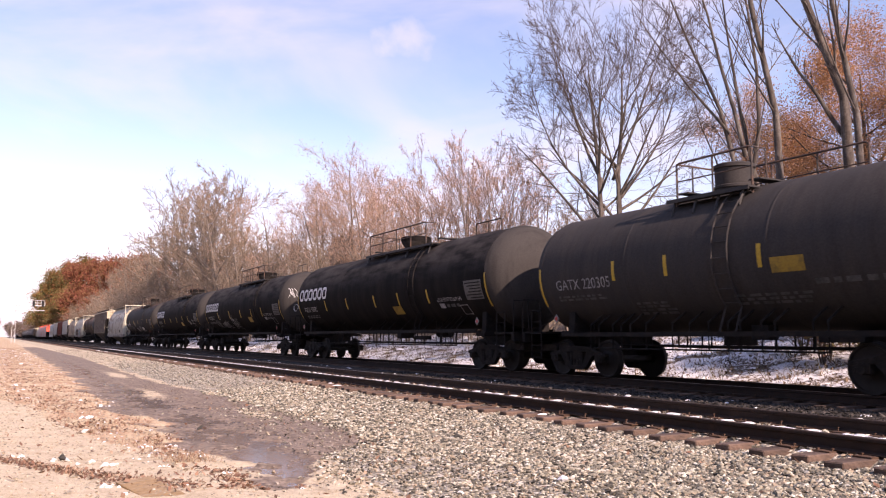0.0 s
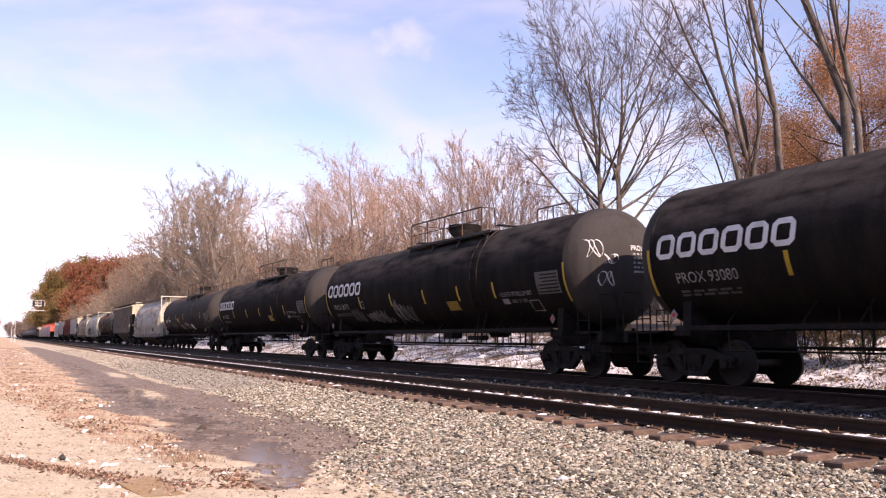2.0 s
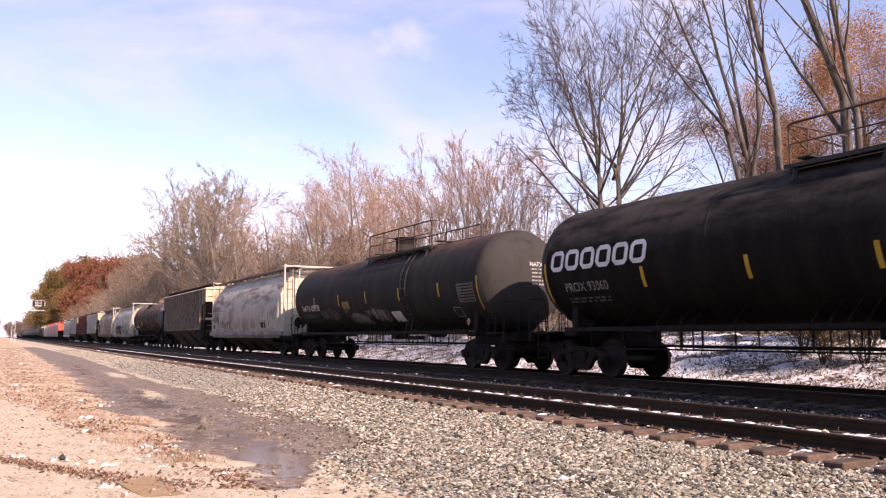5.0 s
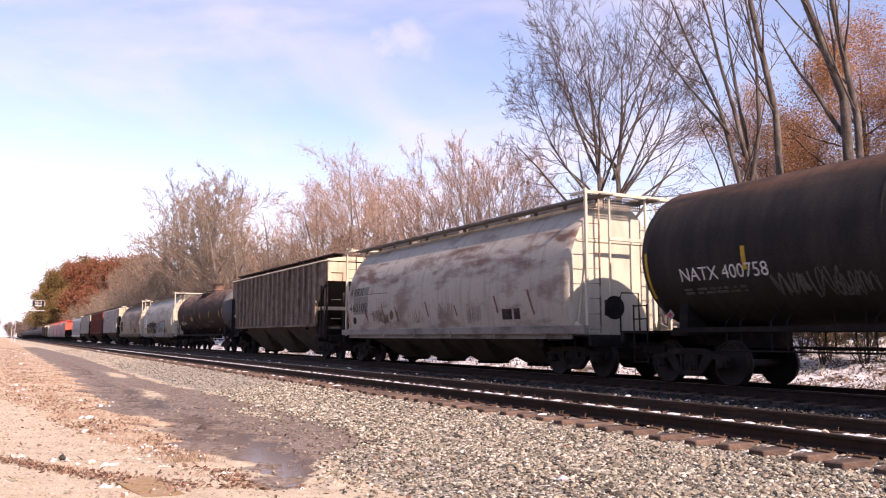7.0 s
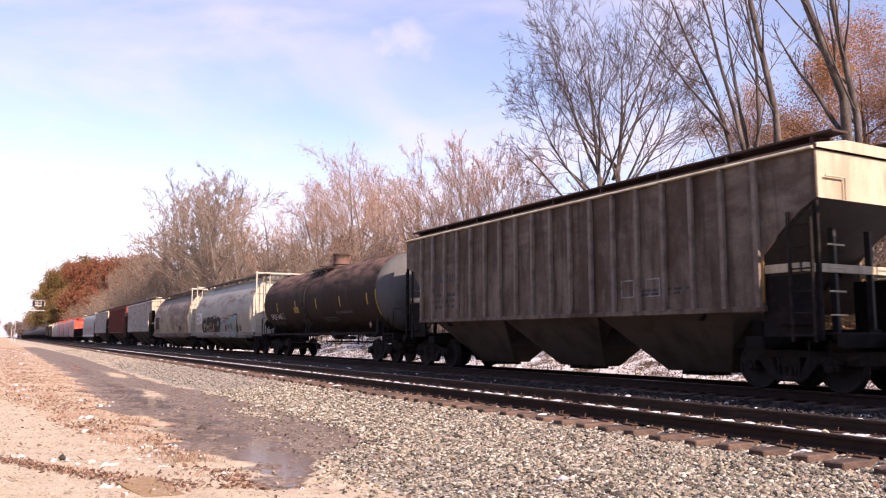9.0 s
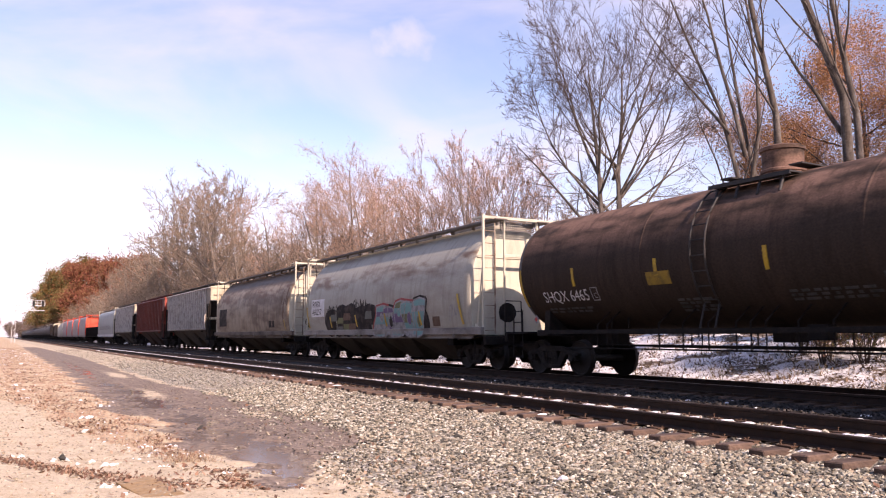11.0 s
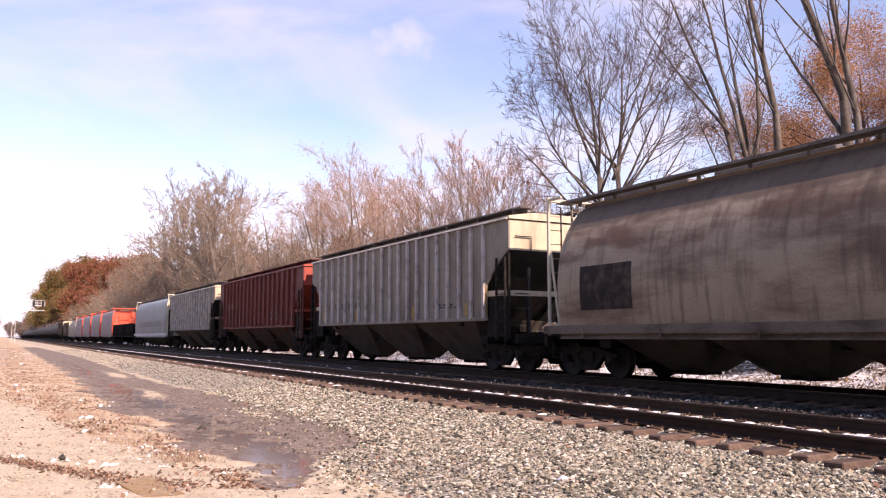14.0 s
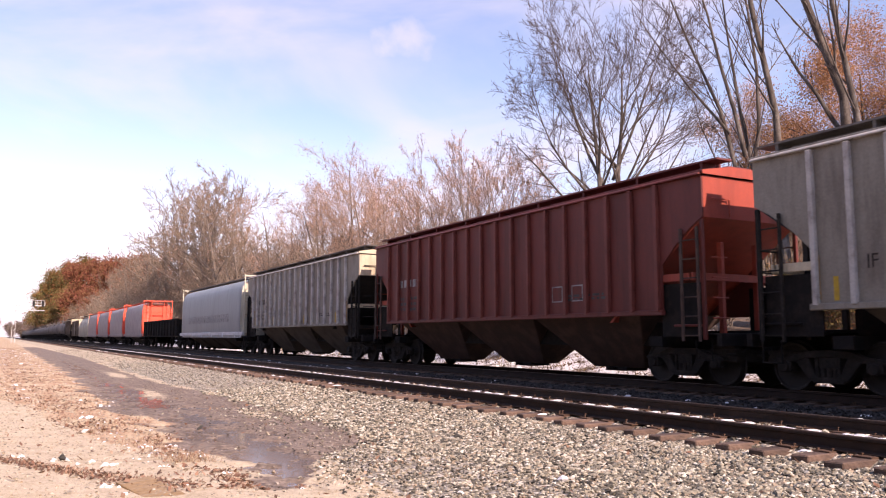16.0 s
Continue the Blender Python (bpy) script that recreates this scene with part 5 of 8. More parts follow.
def ribbed_hopper(middle, paint, label, seed, end_paint, half=8.2, group="ribbed hoppers of the train", near=True, ribs=18, bright_rib=None, number_marks=True, rib_paint=None, chunks=()):
    rnd = random.Random(seed)
    car = new_car("covered_hopper_car", middle, label, "hopper car", group)
    W, eave, low, cut = 1.5, 4.38, 1.56, half - 1.2

    def side(z):
        return -W
    # side sheets, with the lower corners cut back over the trucks
    outline = [(half, eave), (half, 3.5), (half - 0.35, 3.3), (half - 0.8, 2.95), (cut, 2.55), (cut, low), (-cut, low), (-cut, 2.55), (-half + 0.8, 2.95), (-half + 0.35, 3.3), (-half, 3.5), (-half, eave)]
    for sx in (-1, 1):
        part("side_sheet", Shape().prism(outline, "x", sx * (W - 0.05), sx * W), paint, car, bevel=0.006)
        for i in range(ribs):
            y = -cut + 0.08 + (2 * cut - 0.16) * i / (ribs - 1)
            s = Shape().prism([(y - 0.05, low), (y + 0.05, low), (y + 0.05, eave - 0.02), (y - 0.05, eave - 0.02)], "x", sx * W, sx * (W + 0.11))
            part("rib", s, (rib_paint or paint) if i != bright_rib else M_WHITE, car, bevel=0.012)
        # brown and grey cars: the eave's sunlit line is put into the paint
        part("top_chord", Shape().prism([(sx * (W - 0.05), eave), (sx * (W + 0.09), eave), (sx * (W + 0.09), eave + 0.03), (sx * (W - 0.02), eave + 0.1), (sx * (W - 0.05), eave + 0.1)], "y", -half, half), paint if paint is M_PSRED else (end_paint if paint is not M_PSGREY else M_RIBGREY), car, "eave edge, coloured as a sunlit line except on the red car", bevel=0.008)
        part("bottom_chord", Shape().box((sx * (W + 0.02), 0, low - 0.02), (0.12, 2 * cut + 0.1, 0.12)), paint, car, bevel=0.015)
        for sg in (-1, 1):
            b = Shape().prism([(sg * (cut - 0.14), low + 0.1), (sg * (cut + 0.02), low + 0.1), (sg * (cut + 0.02), 2.5), (sg * (cut - 0.14), 2.45)], "x", sx * (W + 0.002), sx * (W + 0.02))
            part("end_tab", b, M_TAB if paint is not M_PSRED else paint, car, "worn ochre painted end tab")
            # dark plate added to fill the open corner with shade
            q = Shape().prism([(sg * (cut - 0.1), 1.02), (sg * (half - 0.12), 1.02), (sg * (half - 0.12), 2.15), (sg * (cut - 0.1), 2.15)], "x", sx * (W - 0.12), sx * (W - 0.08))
            part("shade_plate", q, M_IRON, car, "added dark plate for the shade over the truck")
            c = Shape().box((sx * (W - 0.03), sg * (half - 0.05), 2.2), (0.07, 0.09, 2.5))
            c.tube([(sx * (W - 0.03), sg * (half - 0.05), 1.25), (sx * (W - 0.03), sg * (cut + 0.3), 1.25)], 0.03, 6)
            part("corner_post", c, M_IRON if paint is not M_PSRED else paint, car, bevel=0.01)
            # red car's ladders are dark brown: the corner's shade put into their colour
            corner_ladder(car, sx * (W + 0.05), sg * (half - 0.12), 0.92, 3.3, M_BROWNWALK if paint is M_PSRED else M_SOOT, sg)
            part("corner_beam", Shape().box((sx * (W - 0.03), sg * (cut + half - 0.42) / 2, 2.28), (0.05, half - cut - 0.46, 0.16)), end_paint, car, bevel=0.008)
    for sg in (-1, 1):
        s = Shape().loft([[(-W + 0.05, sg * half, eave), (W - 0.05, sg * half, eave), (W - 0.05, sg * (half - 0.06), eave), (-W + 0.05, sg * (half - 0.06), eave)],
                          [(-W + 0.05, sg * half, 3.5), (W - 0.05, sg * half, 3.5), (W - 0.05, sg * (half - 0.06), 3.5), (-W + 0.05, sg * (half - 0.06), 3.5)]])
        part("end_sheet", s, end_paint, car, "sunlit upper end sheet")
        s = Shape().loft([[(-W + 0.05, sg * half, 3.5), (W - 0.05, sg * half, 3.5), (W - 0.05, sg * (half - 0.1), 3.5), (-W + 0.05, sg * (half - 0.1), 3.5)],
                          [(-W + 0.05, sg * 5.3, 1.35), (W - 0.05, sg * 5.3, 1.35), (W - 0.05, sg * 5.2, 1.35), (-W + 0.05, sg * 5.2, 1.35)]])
        # except on the red car, the sheet's shade is put into its dark colour
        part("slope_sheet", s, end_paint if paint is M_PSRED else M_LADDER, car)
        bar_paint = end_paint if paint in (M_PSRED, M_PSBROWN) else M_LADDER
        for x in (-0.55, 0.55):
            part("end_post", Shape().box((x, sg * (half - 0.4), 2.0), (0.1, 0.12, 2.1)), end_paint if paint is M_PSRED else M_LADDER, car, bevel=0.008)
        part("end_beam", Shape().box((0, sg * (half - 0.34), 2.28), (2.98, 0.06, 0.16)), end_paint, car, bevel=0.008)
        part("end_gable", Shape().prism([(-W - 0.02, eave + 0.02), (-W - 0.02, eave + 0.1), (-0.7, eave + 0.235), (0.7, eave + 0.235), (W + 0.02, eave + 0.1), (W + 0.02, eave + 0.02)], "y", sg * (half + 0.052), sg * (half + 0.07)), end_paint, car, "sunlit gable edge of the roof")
        for sx in (-1, 1):
            part("grab_rail", Shape().tube([(sx * 1.3, sg * (half + 0.06), 3.9), (sx * 0.75, sg * (half + 0.06), 3.9), (sx * 0.75, sg * (half + 0.06), 3.5)], 0.02, 6), bar_paint, car)
        for i in range(4):
            part("rung", Shape().tube([(-1.3, sg * (half + 0.03), 1.4 + 0.42 * i), (-0.85, sg * (half + 0.03), 1.4 + 0.42 * i)], 0.018, 6), bar_paint, car)
    part("roof", Shape().prism([(-W - 0.03, eave + 0.06), (-W - 0.03, eave + 0.1), (-0.7, eave + 0.24), (0.7, eave + 0.24), (W + 0.03, eave + 0.1), (W + 0.03, eave + 0.06)], "y", -half - 0.05, half + 0.05), paint, car, bevel=0.008)
    walk_paint = paint if paint is M_PSRED else (M_BROWNWALK if paint is M_PSBROWN else M_ROOFWALK)
    for x in (-0.62, 0.62):
        part("roof_coaming", Shape().box((x, 0, eave + 0.29), (0.06, 2 * half - 0.5, 0.2)), walk_paint, car, bevel=0.01)
    for i in range(5):
        h = Shape().box((0, -half + 1.7 + (2 * half - 3.4) * i / 4, eave + 0.3), (0.75, 2.9, 0.12))
        part("hatch_cover", h, walk_paint, car, bevel=0.02)
    for x in (-0.95, 0.95):
        w = Shape()
        w.box((x, 0, eave + 0.36), (0.46, 2 * half + 0.3, 0.04))
        for i in range(9):
            w.box((x, -half + 0.3 + (2 * half - 0.6) * i / 8, eave + 0.27), (0.4, 0.06, 0.16))
        part("running_board", w, walk_paint, car)
    bays(car, 3, 2 * 6.2, low - 0.04, M_SLOPE if paint is not M_PSRED else M_BROWNWALK, foot=0.95)
    part("centre_sill", Shape().box((0, 0, 1.0), (0.36, 2 * half, 0.3)), M_IRON, car)
    end_sills(car, 6.4, half + 0.28, M_IRON)
    running_gear(car, 7.12, half + 0.75, near)
    if number_marks:
        gap = (2 * cut - 0.16) / (ribs - 1)
        for k, text in enumerate(chunks):
            mid_y = cut - 0.08 - gap * (k + 1.5)
            lettering(car, "car_number", text, mid_y + 0.16, low + 0.6, 0.24, side, M_SPRAYBLACK, 0.9, "black stencilled letters between the ribs")
        if not chunks:
            stencil("stencil_panel", bars(rnd, half - 2.2, half - 3.6, low + 1.2, 1, 0.26, side, 0.6), M_SPRAYBLACK if paint is M_PSGREY else (M_DULLWHITE if paint is M_PSRED else M_DIM), car)
            stencil("stencil_panel", bars(rnd, half - 2.2, half - 3.6, low + 0.75, 3, 0.1, side, 0.9), M_DIM, car)
        stencil("stencil_panel", bars(rnd, -half + 4.5, -half + 3.1, low + 0.45, 2, 0.06, side), M_DIM, car)
        for y in [-cut + 0.08 + (2 * cut - 0.16) * (i + 0.5) / (ribs - 1) for i in (3, 4)]:
            part("stencil_frame", joined([patch(y - 0.22, y + 0.22, low + 0.34, low + 0.37, side), patch(y - 0.22, y + 0.22, low + 0.72, low + 0.75, side),
                                          patch(y - 0.22, y - 0.19, low + 0.34, low + 0.75, side), patch(y + 0.19, y + 0.22, low + 0.34, low + 0.75, side)]), M_DULLWHITE, car)
        for i in (1, ribs // 3, 2 * ribs // 3, ribs - 2) if paint is M_PSGREY else ():
            y = -cut + 0.08 + (2 * cut - 0.16) * (i + 0.5) / (ribs - 1)
            part("reflective_strip", patch(y - 0.05, y + 0.05, low + 0.08, low + 0.5, side), M_YELLOW, car)
    return car


CURVE = [(1.02, 1.44), (1.2, 1.5), (1.6, 1.57), (2.1, 1.61), (2.6, 1.6), (3.1, 1.52), (3.5, 1.39), (3.85, 1.2), (4.15, 0.98), (4.38, 0.74), (4.48, 0.55)]
FLAT = [(1.02, 1.46), (1.2, 1.5), (1.6, 1.55), (2.1, 1.57), (2.8, 1.56), (3.4, 1.53), (3.8, 1.49), (4.1, 1.42), (4.35, 1.25), (4.48, 0.95), (4.52, 0.6)]


def profile_side(curve):
    zs, ws = [p[0] for p in curve], [p[1] for p in curve]

    def side(z):
        return -float(np.interp(z, zs, ws))
    return side


def curved_hopper(middle, paint, label, seed, end_paint, half=8.05, curve=CURVE, frame_paint=None, group="smooth-sided hoppers of the train", near=True, sill_paint=None, bay_count=4, roof_paint=None, strips=(0, 1, 2, 3, 4, 5)):
    """Covered hopper with bulging plain sides, end platforms and ladders."""
    rnd = random.Random(seed)
    car = new_car("covered_hopper_car", middle, label, "hopper car", group)
    side = profile_side(curve)
    body = half - 0.62
    frame_paint = frame_paint or end_paint
    fine = []
    for (z0, w0), (z1, w1) in zip(curve, curve[1:]):
        fine += [(z0, w0), ((z0 + z1) / 2, side((z0 + z1) / 2) * -1 + 0.006)]
    fine.append(curve[-1])

    def ring(y, k):
        cz = 2.7
        pts = [(-w * k, cz + (z - cz) * (1 - (1 - k) * 0.6)) for z, w in fine]
        return [(x, y, z) for x, z in pts] + [(-x, y, z) for x, z in reversed(pts)]
    part("body_shell", Shape().loft([ring(-body, 0.955), ring(-body + 0.05, 0.98), ring(-body + 0.16, 0.997), ring(-body + 0.45, 1.0)] + [ring((body - 0.45) * i / 6, 1.0) for i in range(-5, 6)]
                                    + [ring(body - 0.45, 1.0), ring(body - 0.16, 0.997), ring(body - 0.05, 0.98), ring(body, 0.955)], caps=False), paint, car, smooth=40)
    for i in range(1, 4):
        y = -body + 2 * body * i / 4
        part("seam", Shape().loft([[(-(w + e), y + o, z) for z, w in fine if z < 3.0] for o, e in ((-0.03, 0), (-0.025, 0.006), (0.025, 0.006), (0.03, 0))], caps=False, closed=False), paint, car, smooth=50)
    for sg in (-1, 1):
        pts = [(x * 0.955, z) for z, x in [(2.7 + (z - 2.7) * 0.97, w) for z, w in fine]]
        out = [(-x, z) for x, z in pts] + [(x, z) for x, z in reversed(pts)]
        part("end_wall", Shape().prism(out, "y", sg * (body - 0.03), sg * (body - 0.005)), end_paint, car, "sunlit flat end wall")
        wz = -side(3.5) * 0.93
        part("end_stiffener", Shape().box((0, sg * (body + 0.01), 3.5), (2 * wz, 0.04, 0.05)), end_paint, car)
        grate = Shape()
        for k in range(17):
            grate.box((-0.62 + 1.24 * k / 16, sg * (half - 0.3), 4.46), (0.035, 0.012, 0.3))
        for k in range(5):
            grate.box((0, sg * (half - 0.3), 4.33 + 0.07 * k), (1.28, 0.012, 0.03))
        part("perforated_plate", grate, M_ROOFWALK, car, "grey perforated plate under the roof walk")
        # end frame: posts, braces, cross bars
        for x in (-1.4, 1.4):
            part("end_post", Shape().box((x, sg * (half - 0.08), 2.9), (0.07, 0.08, 3.7)), frame_paint, car, bevel=0.008)
            part("end_brace", Shape().tube([(x * 0.98, sg * (half - 0.5), 1.1), (x * 0.98, sg * (half - 0.1), 3.4)], 0.035, 6), frame_paint, car)
        for x in (-0.62, 0.62):
            part("end_post", Shape().box((x, sg * (half - 0.1), 2.9), (0.055, 0.06, 3.6)), frame_paint, car, bevel=0.008)
        part("end_beam", Shape().box((0, sg * (half - 0.08), 4.66), (2.9, 0.09, 0.09)), frame_paint, car, bevel=0.008)
        part("end_beam", Shape().box((0, sg * (half - 0.08), 3.5), (1.3, 0.06, 0.09)), frame_paint, car, bevel=0.008)
        for x in (-1.4, -0.62, 0.62, 1.4):
            part("walk_bracket", Shape().box((x, sg * (half - 0.35), 4.66), (0.07, 0.6, 0.07)), frame_paint, car, bevel=0.008)
        for x in (-1.4, 1.4):
            s = Shape()
            for i in range(9):
                s.tube([(x, sg * (half - 0.08), 1.2 + 0.38 * i), (x - (0.42 if x > 0 else -0.42), sg * (half - 0.08), 1.2 + 0.38 * i)], 0.012, 6)
            s.tube([(x - (0.42 if x > 0 else -0.42), sg * (half - 0.08), 1.1), (x - (0.42 if x > 0 else -0.42), sg * (half - 0.08), 4.5)], 0.024, 6)
            part("ladder", s, M_RUSTRAIL, car, "rust-streaked ladder")
            part("corner_gusset", Shape().prism([(sg * (half - 0.6), 1.1), (sg * half, 1.1), (sg * (half - 0.03), 1.2), (sg * (half - 0.55), 1.42)], "x", x - 0.02, x + 0.02), frame_paint, car)
        slope = Shape().loft([[(-1.3, sg * (body - 0.05), 2.0), (1.3, sg * (body - 0.05), 2.0), (1.3, sg * (body - 0.1), 2.0), (-1.3, sg * (body - 0.1), 2.0)],
                              [(-1.2, sg * (body - 1.3), 0.9), (1.2, sg * (body - 1.3), 0.9), (1.2, sg * (body - 1.4), 0.9), (-1.2, sg * (body - 1.4), 0.9)]])
        part("slope_sheet", slope, M_SLOPE, car)
    if near:
        wheel = Shape()
        wheel.loft([[(-0.55 + r * math.cos(6.2832 * k / 18), -half + 0.05 + o, 1.75 + r * math.sin(6.2832 * k / 18)) for k in range(18)] for o, r in ((-0.03, 0.26), (-0.03, 0.3), (0.03, 0.3), (0.03, 0.26))], caps=True)
        wheel.box((-0.55, -half + 0.15, 1.75), (0.3, 0.2, 0.4))
        part("brake_wheel", wheel, M_IRON, car)
    for sx in (-1, 1):
        part("side_sill", Shape().box((sx * 1.49, 0, 1.19), (0.14, 2 * half, 0.22)), sill_paint or paint, car, bevel=0.015)
        part("sill_lip", Shape().box((sx * 1.46, 0, 0.975), (0.1, 2 * body, 0.03)).box((sx * 1.44, 0, 1.03), (0.04, 2 * body, 0.1)), sill_paint or paint, car, "pale lower lip of the side sill")
        for i in range(6):
            part("sill_bracket", Shape().box((sx * 1.56, -body + 1.0 + (2 * body - 2.0) * i / 5, 1.12), (0.04, 0.07, 0.3)), sill_paint or paint, car, bevel=0.006)
        w = Shape()
        w.box((sx * 0.8, 0, 4.62), (0.42, 2 * half + 0.1, 0.035))
        for i in range(8):
            w.box((sx * 0.99, -half + half / 8 + half / 4 * i, 4.615), (0.04, half / 4 - 0.03, 0.065))
        for i in range(12):
            w.box((sx * 0.66, -half + 0.5 + (2 * half - 1.0) * i / 11, 4.55), (0.12, 0.03, 0.11))
        part("running_board", w, M_ROOFWALK if not roof_paint else roof_paint, car)
    part("roof", Shape().prism([(-0.62, 4.42), (-0.58, 4.53), (-0.3, 4.58), (0.3, 4.58), (0.58, 4.53), (0.62, 4.42)], "y", -body, body), roof_paint or paint, car, bevel=0.01)
    for i in range(4):
        part("hatch_cover", Shape().box((0, -body + 1.9 + (2 * body - 3.8) * i / 3, 4.63), (0.6, 3.0, 0.12)), M_ROOFWALK, car, bevel=0.02)
    bays(car, bay_count, 2 * (half - 2.4), 1.0, M_SLOPE, 1.3, 0.24, (half - 2.4) / bay_count - 0.8, 0.78)
    part("centre_sill", Shape().box((0, 0, 0.9), (0.36, 2 * half, 0.3)), M_IRON, car)
    end_sills(car, half - 2.4, half + 0.05, M_IRON, 0.9)
    running_gear(car, half - 1.15, half + 0.72, near)
    for i in strips if near else ():
        y = -body + 0.35 + (2 * body - 0.7) * i / 5
        part("reflective_strip", patch(y - 0.06, y + 0.06, 1.4, 2.36 if i in (0, 5) and len(strips) > 1 else 1.88, side, 0.04, lean=0.3), M_YELLOW, car)
    return car, side, rnd


def gondola(middle, half=8.7):
    car = new_car("gondola_car", middle, "black steel open gondola car between hoppers", "gondola car")
    for sx in (-1, 1):
        part("side_wall", Shape().box((sx * 1.46, 0, 1.75), (0.06, 2 * half, 1.3)), M_BLACK, car, bevel=0.01)
        part("top_rail", Shape().box((sx * 1.48, 0, 2.42), (0.14, 2 * half, 0.12)), M_BLACK, car, bevel=0.01)
        for i in range(13):
            part("rib", Shape().box((sx * 1.53, -half + 0.2 + (2 * half - 0.4) * i / 12, 1.75), (0.08, 0.12, 1.3)), M_BLACK, car)
    for sg in (-1, 1):
        part("end_wall", Shape().box((0, sg * half, 1.75), (2.9, 0.08, 1.35)), M_BLACK, car)
    part("floor_pan", Shape().box((0, 0, 1.08), (2.9, 2 * half, 0.14)), M_IRON, car)
    end_sills(car, half - 2, half + 0.05, M_IRON, 0.9)
    running_gear(car, half - 1.8, half + 0.6, False)
    return car


def box_car(middle, label, paint, end_paint, half=8.0):
    car = new_car("box_car", middle, label, "box car")
    part("body_shell", Shape().box((0, 0, 2.55), (2.9, 2 * half, 2.9)), paint, car, bevel=0.03)
    for sx in (-1, 1):
        for i in range(12):
            part("rib", Shape().box((sx * 1.48, -half + 0.4 + (2 * half - 0.8) * i / 11, 2.5), (0.07, 0.1, 2.7)), paint, car)
        part("sliding_door", Shape().box((sx * 1.5, 0, 2.5), (0.08, 2.6, 2.6)), paint, car, bevel=0.01)
    for sg in (-1, 1):
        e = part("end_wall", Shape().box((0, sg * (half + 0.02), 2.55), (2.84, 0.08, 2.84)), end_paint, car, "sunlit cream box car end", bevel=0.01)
        for i in range(5):
            part("end_corrugation", Shape().box((0, sg * (half + 0.08), 1.6 + 0.5 * i), (2.6, 0.06, 0.14)), end_paint, e, bevel=0.02)
    part("roof", Shape().prism([(-1.5, 4.0), (-1.5, 4.05), (0, 4.25), (1.5, 4.05), (1.5, 4.0)], "y", -half, half), end_paint, car)
    end_sills(car, half - 2, half + 0.05, M_IRON, 0.9)
    running_gear(car, half - 1.8, half + 0.7, False)
    return car


# ---------------------------------------------------------------- the train
def shift(t):
    """How far the train has rolled after t seconds."""
    return 11.85 * t + 0.02 * t * t


def blob(rnd, y, z, w, h, side, lift, points=11):
    """A filled, uneven rounded form on a car's side, and its edge."""
    edge = []
    for i in range(points):
        a = 6.28318 * i / points
        k = rnd.uniform(0.88, 1.1)
        edge.append((y + w * 0.5 * k * math.cos(a), max(1.22, z + h * 0.5 * k * math.sin(a))))
    s = Shape()
    vs = [(side(z) - lift, y, z)]
    for f in (0.5, 1.0):
        for yy, zz in edge:
            qy, qz = y + (yy - y) * f, z + (zz - z) * f
            vs.append((side(qz) - lift, qy, qz))
    n = points
    fs = [(0, 1 + i, 1 + (i + 1) % n) for i in range(n)] + [(1 + i, 1 + n + i, 1 + n + (i + 1) % n, 1 + (i + 1) % n) for i in range(n)]
    return s.add(vs, fs), edge + edge[:2]


def slab(y, w, z0, z1, lean, wob, power=3.2, rows=14):
    """A fat rounded letter-like form: left and right edges row by row."""
    out = []
    for i in range(rows + 1):
        v = -1 + 2 * i / rows
        r = (1 - min(1.0, abs(v)) ** power) ** (1 / power) if abs(v) < 1 else 0.0
        z = z0 + (z1 - z0) * i / rows
        mid = y + lean * v
        out.append((z, mid + w / 2 * r * (1 + 0.16 * math.sin(3.1 * v + wob)), mid - w / 2 * r * (1 + 0.16 * math.sin(2.3 * v - wob))))
    return out


def slab_rows(form, side, lift, a, b):
    s = Shape()
    for i in range(a, b):
        z, p, q = form[i]
        z2, p2, q2 = form[i + 1]
        s.add([(side(z) - lift, p, z), (side(z) - lift, q, z), (side(z2) - lift, q2, z2), (side(z2) - lift, p2, z2)], [(0, 1, 2, 3)])
    return s


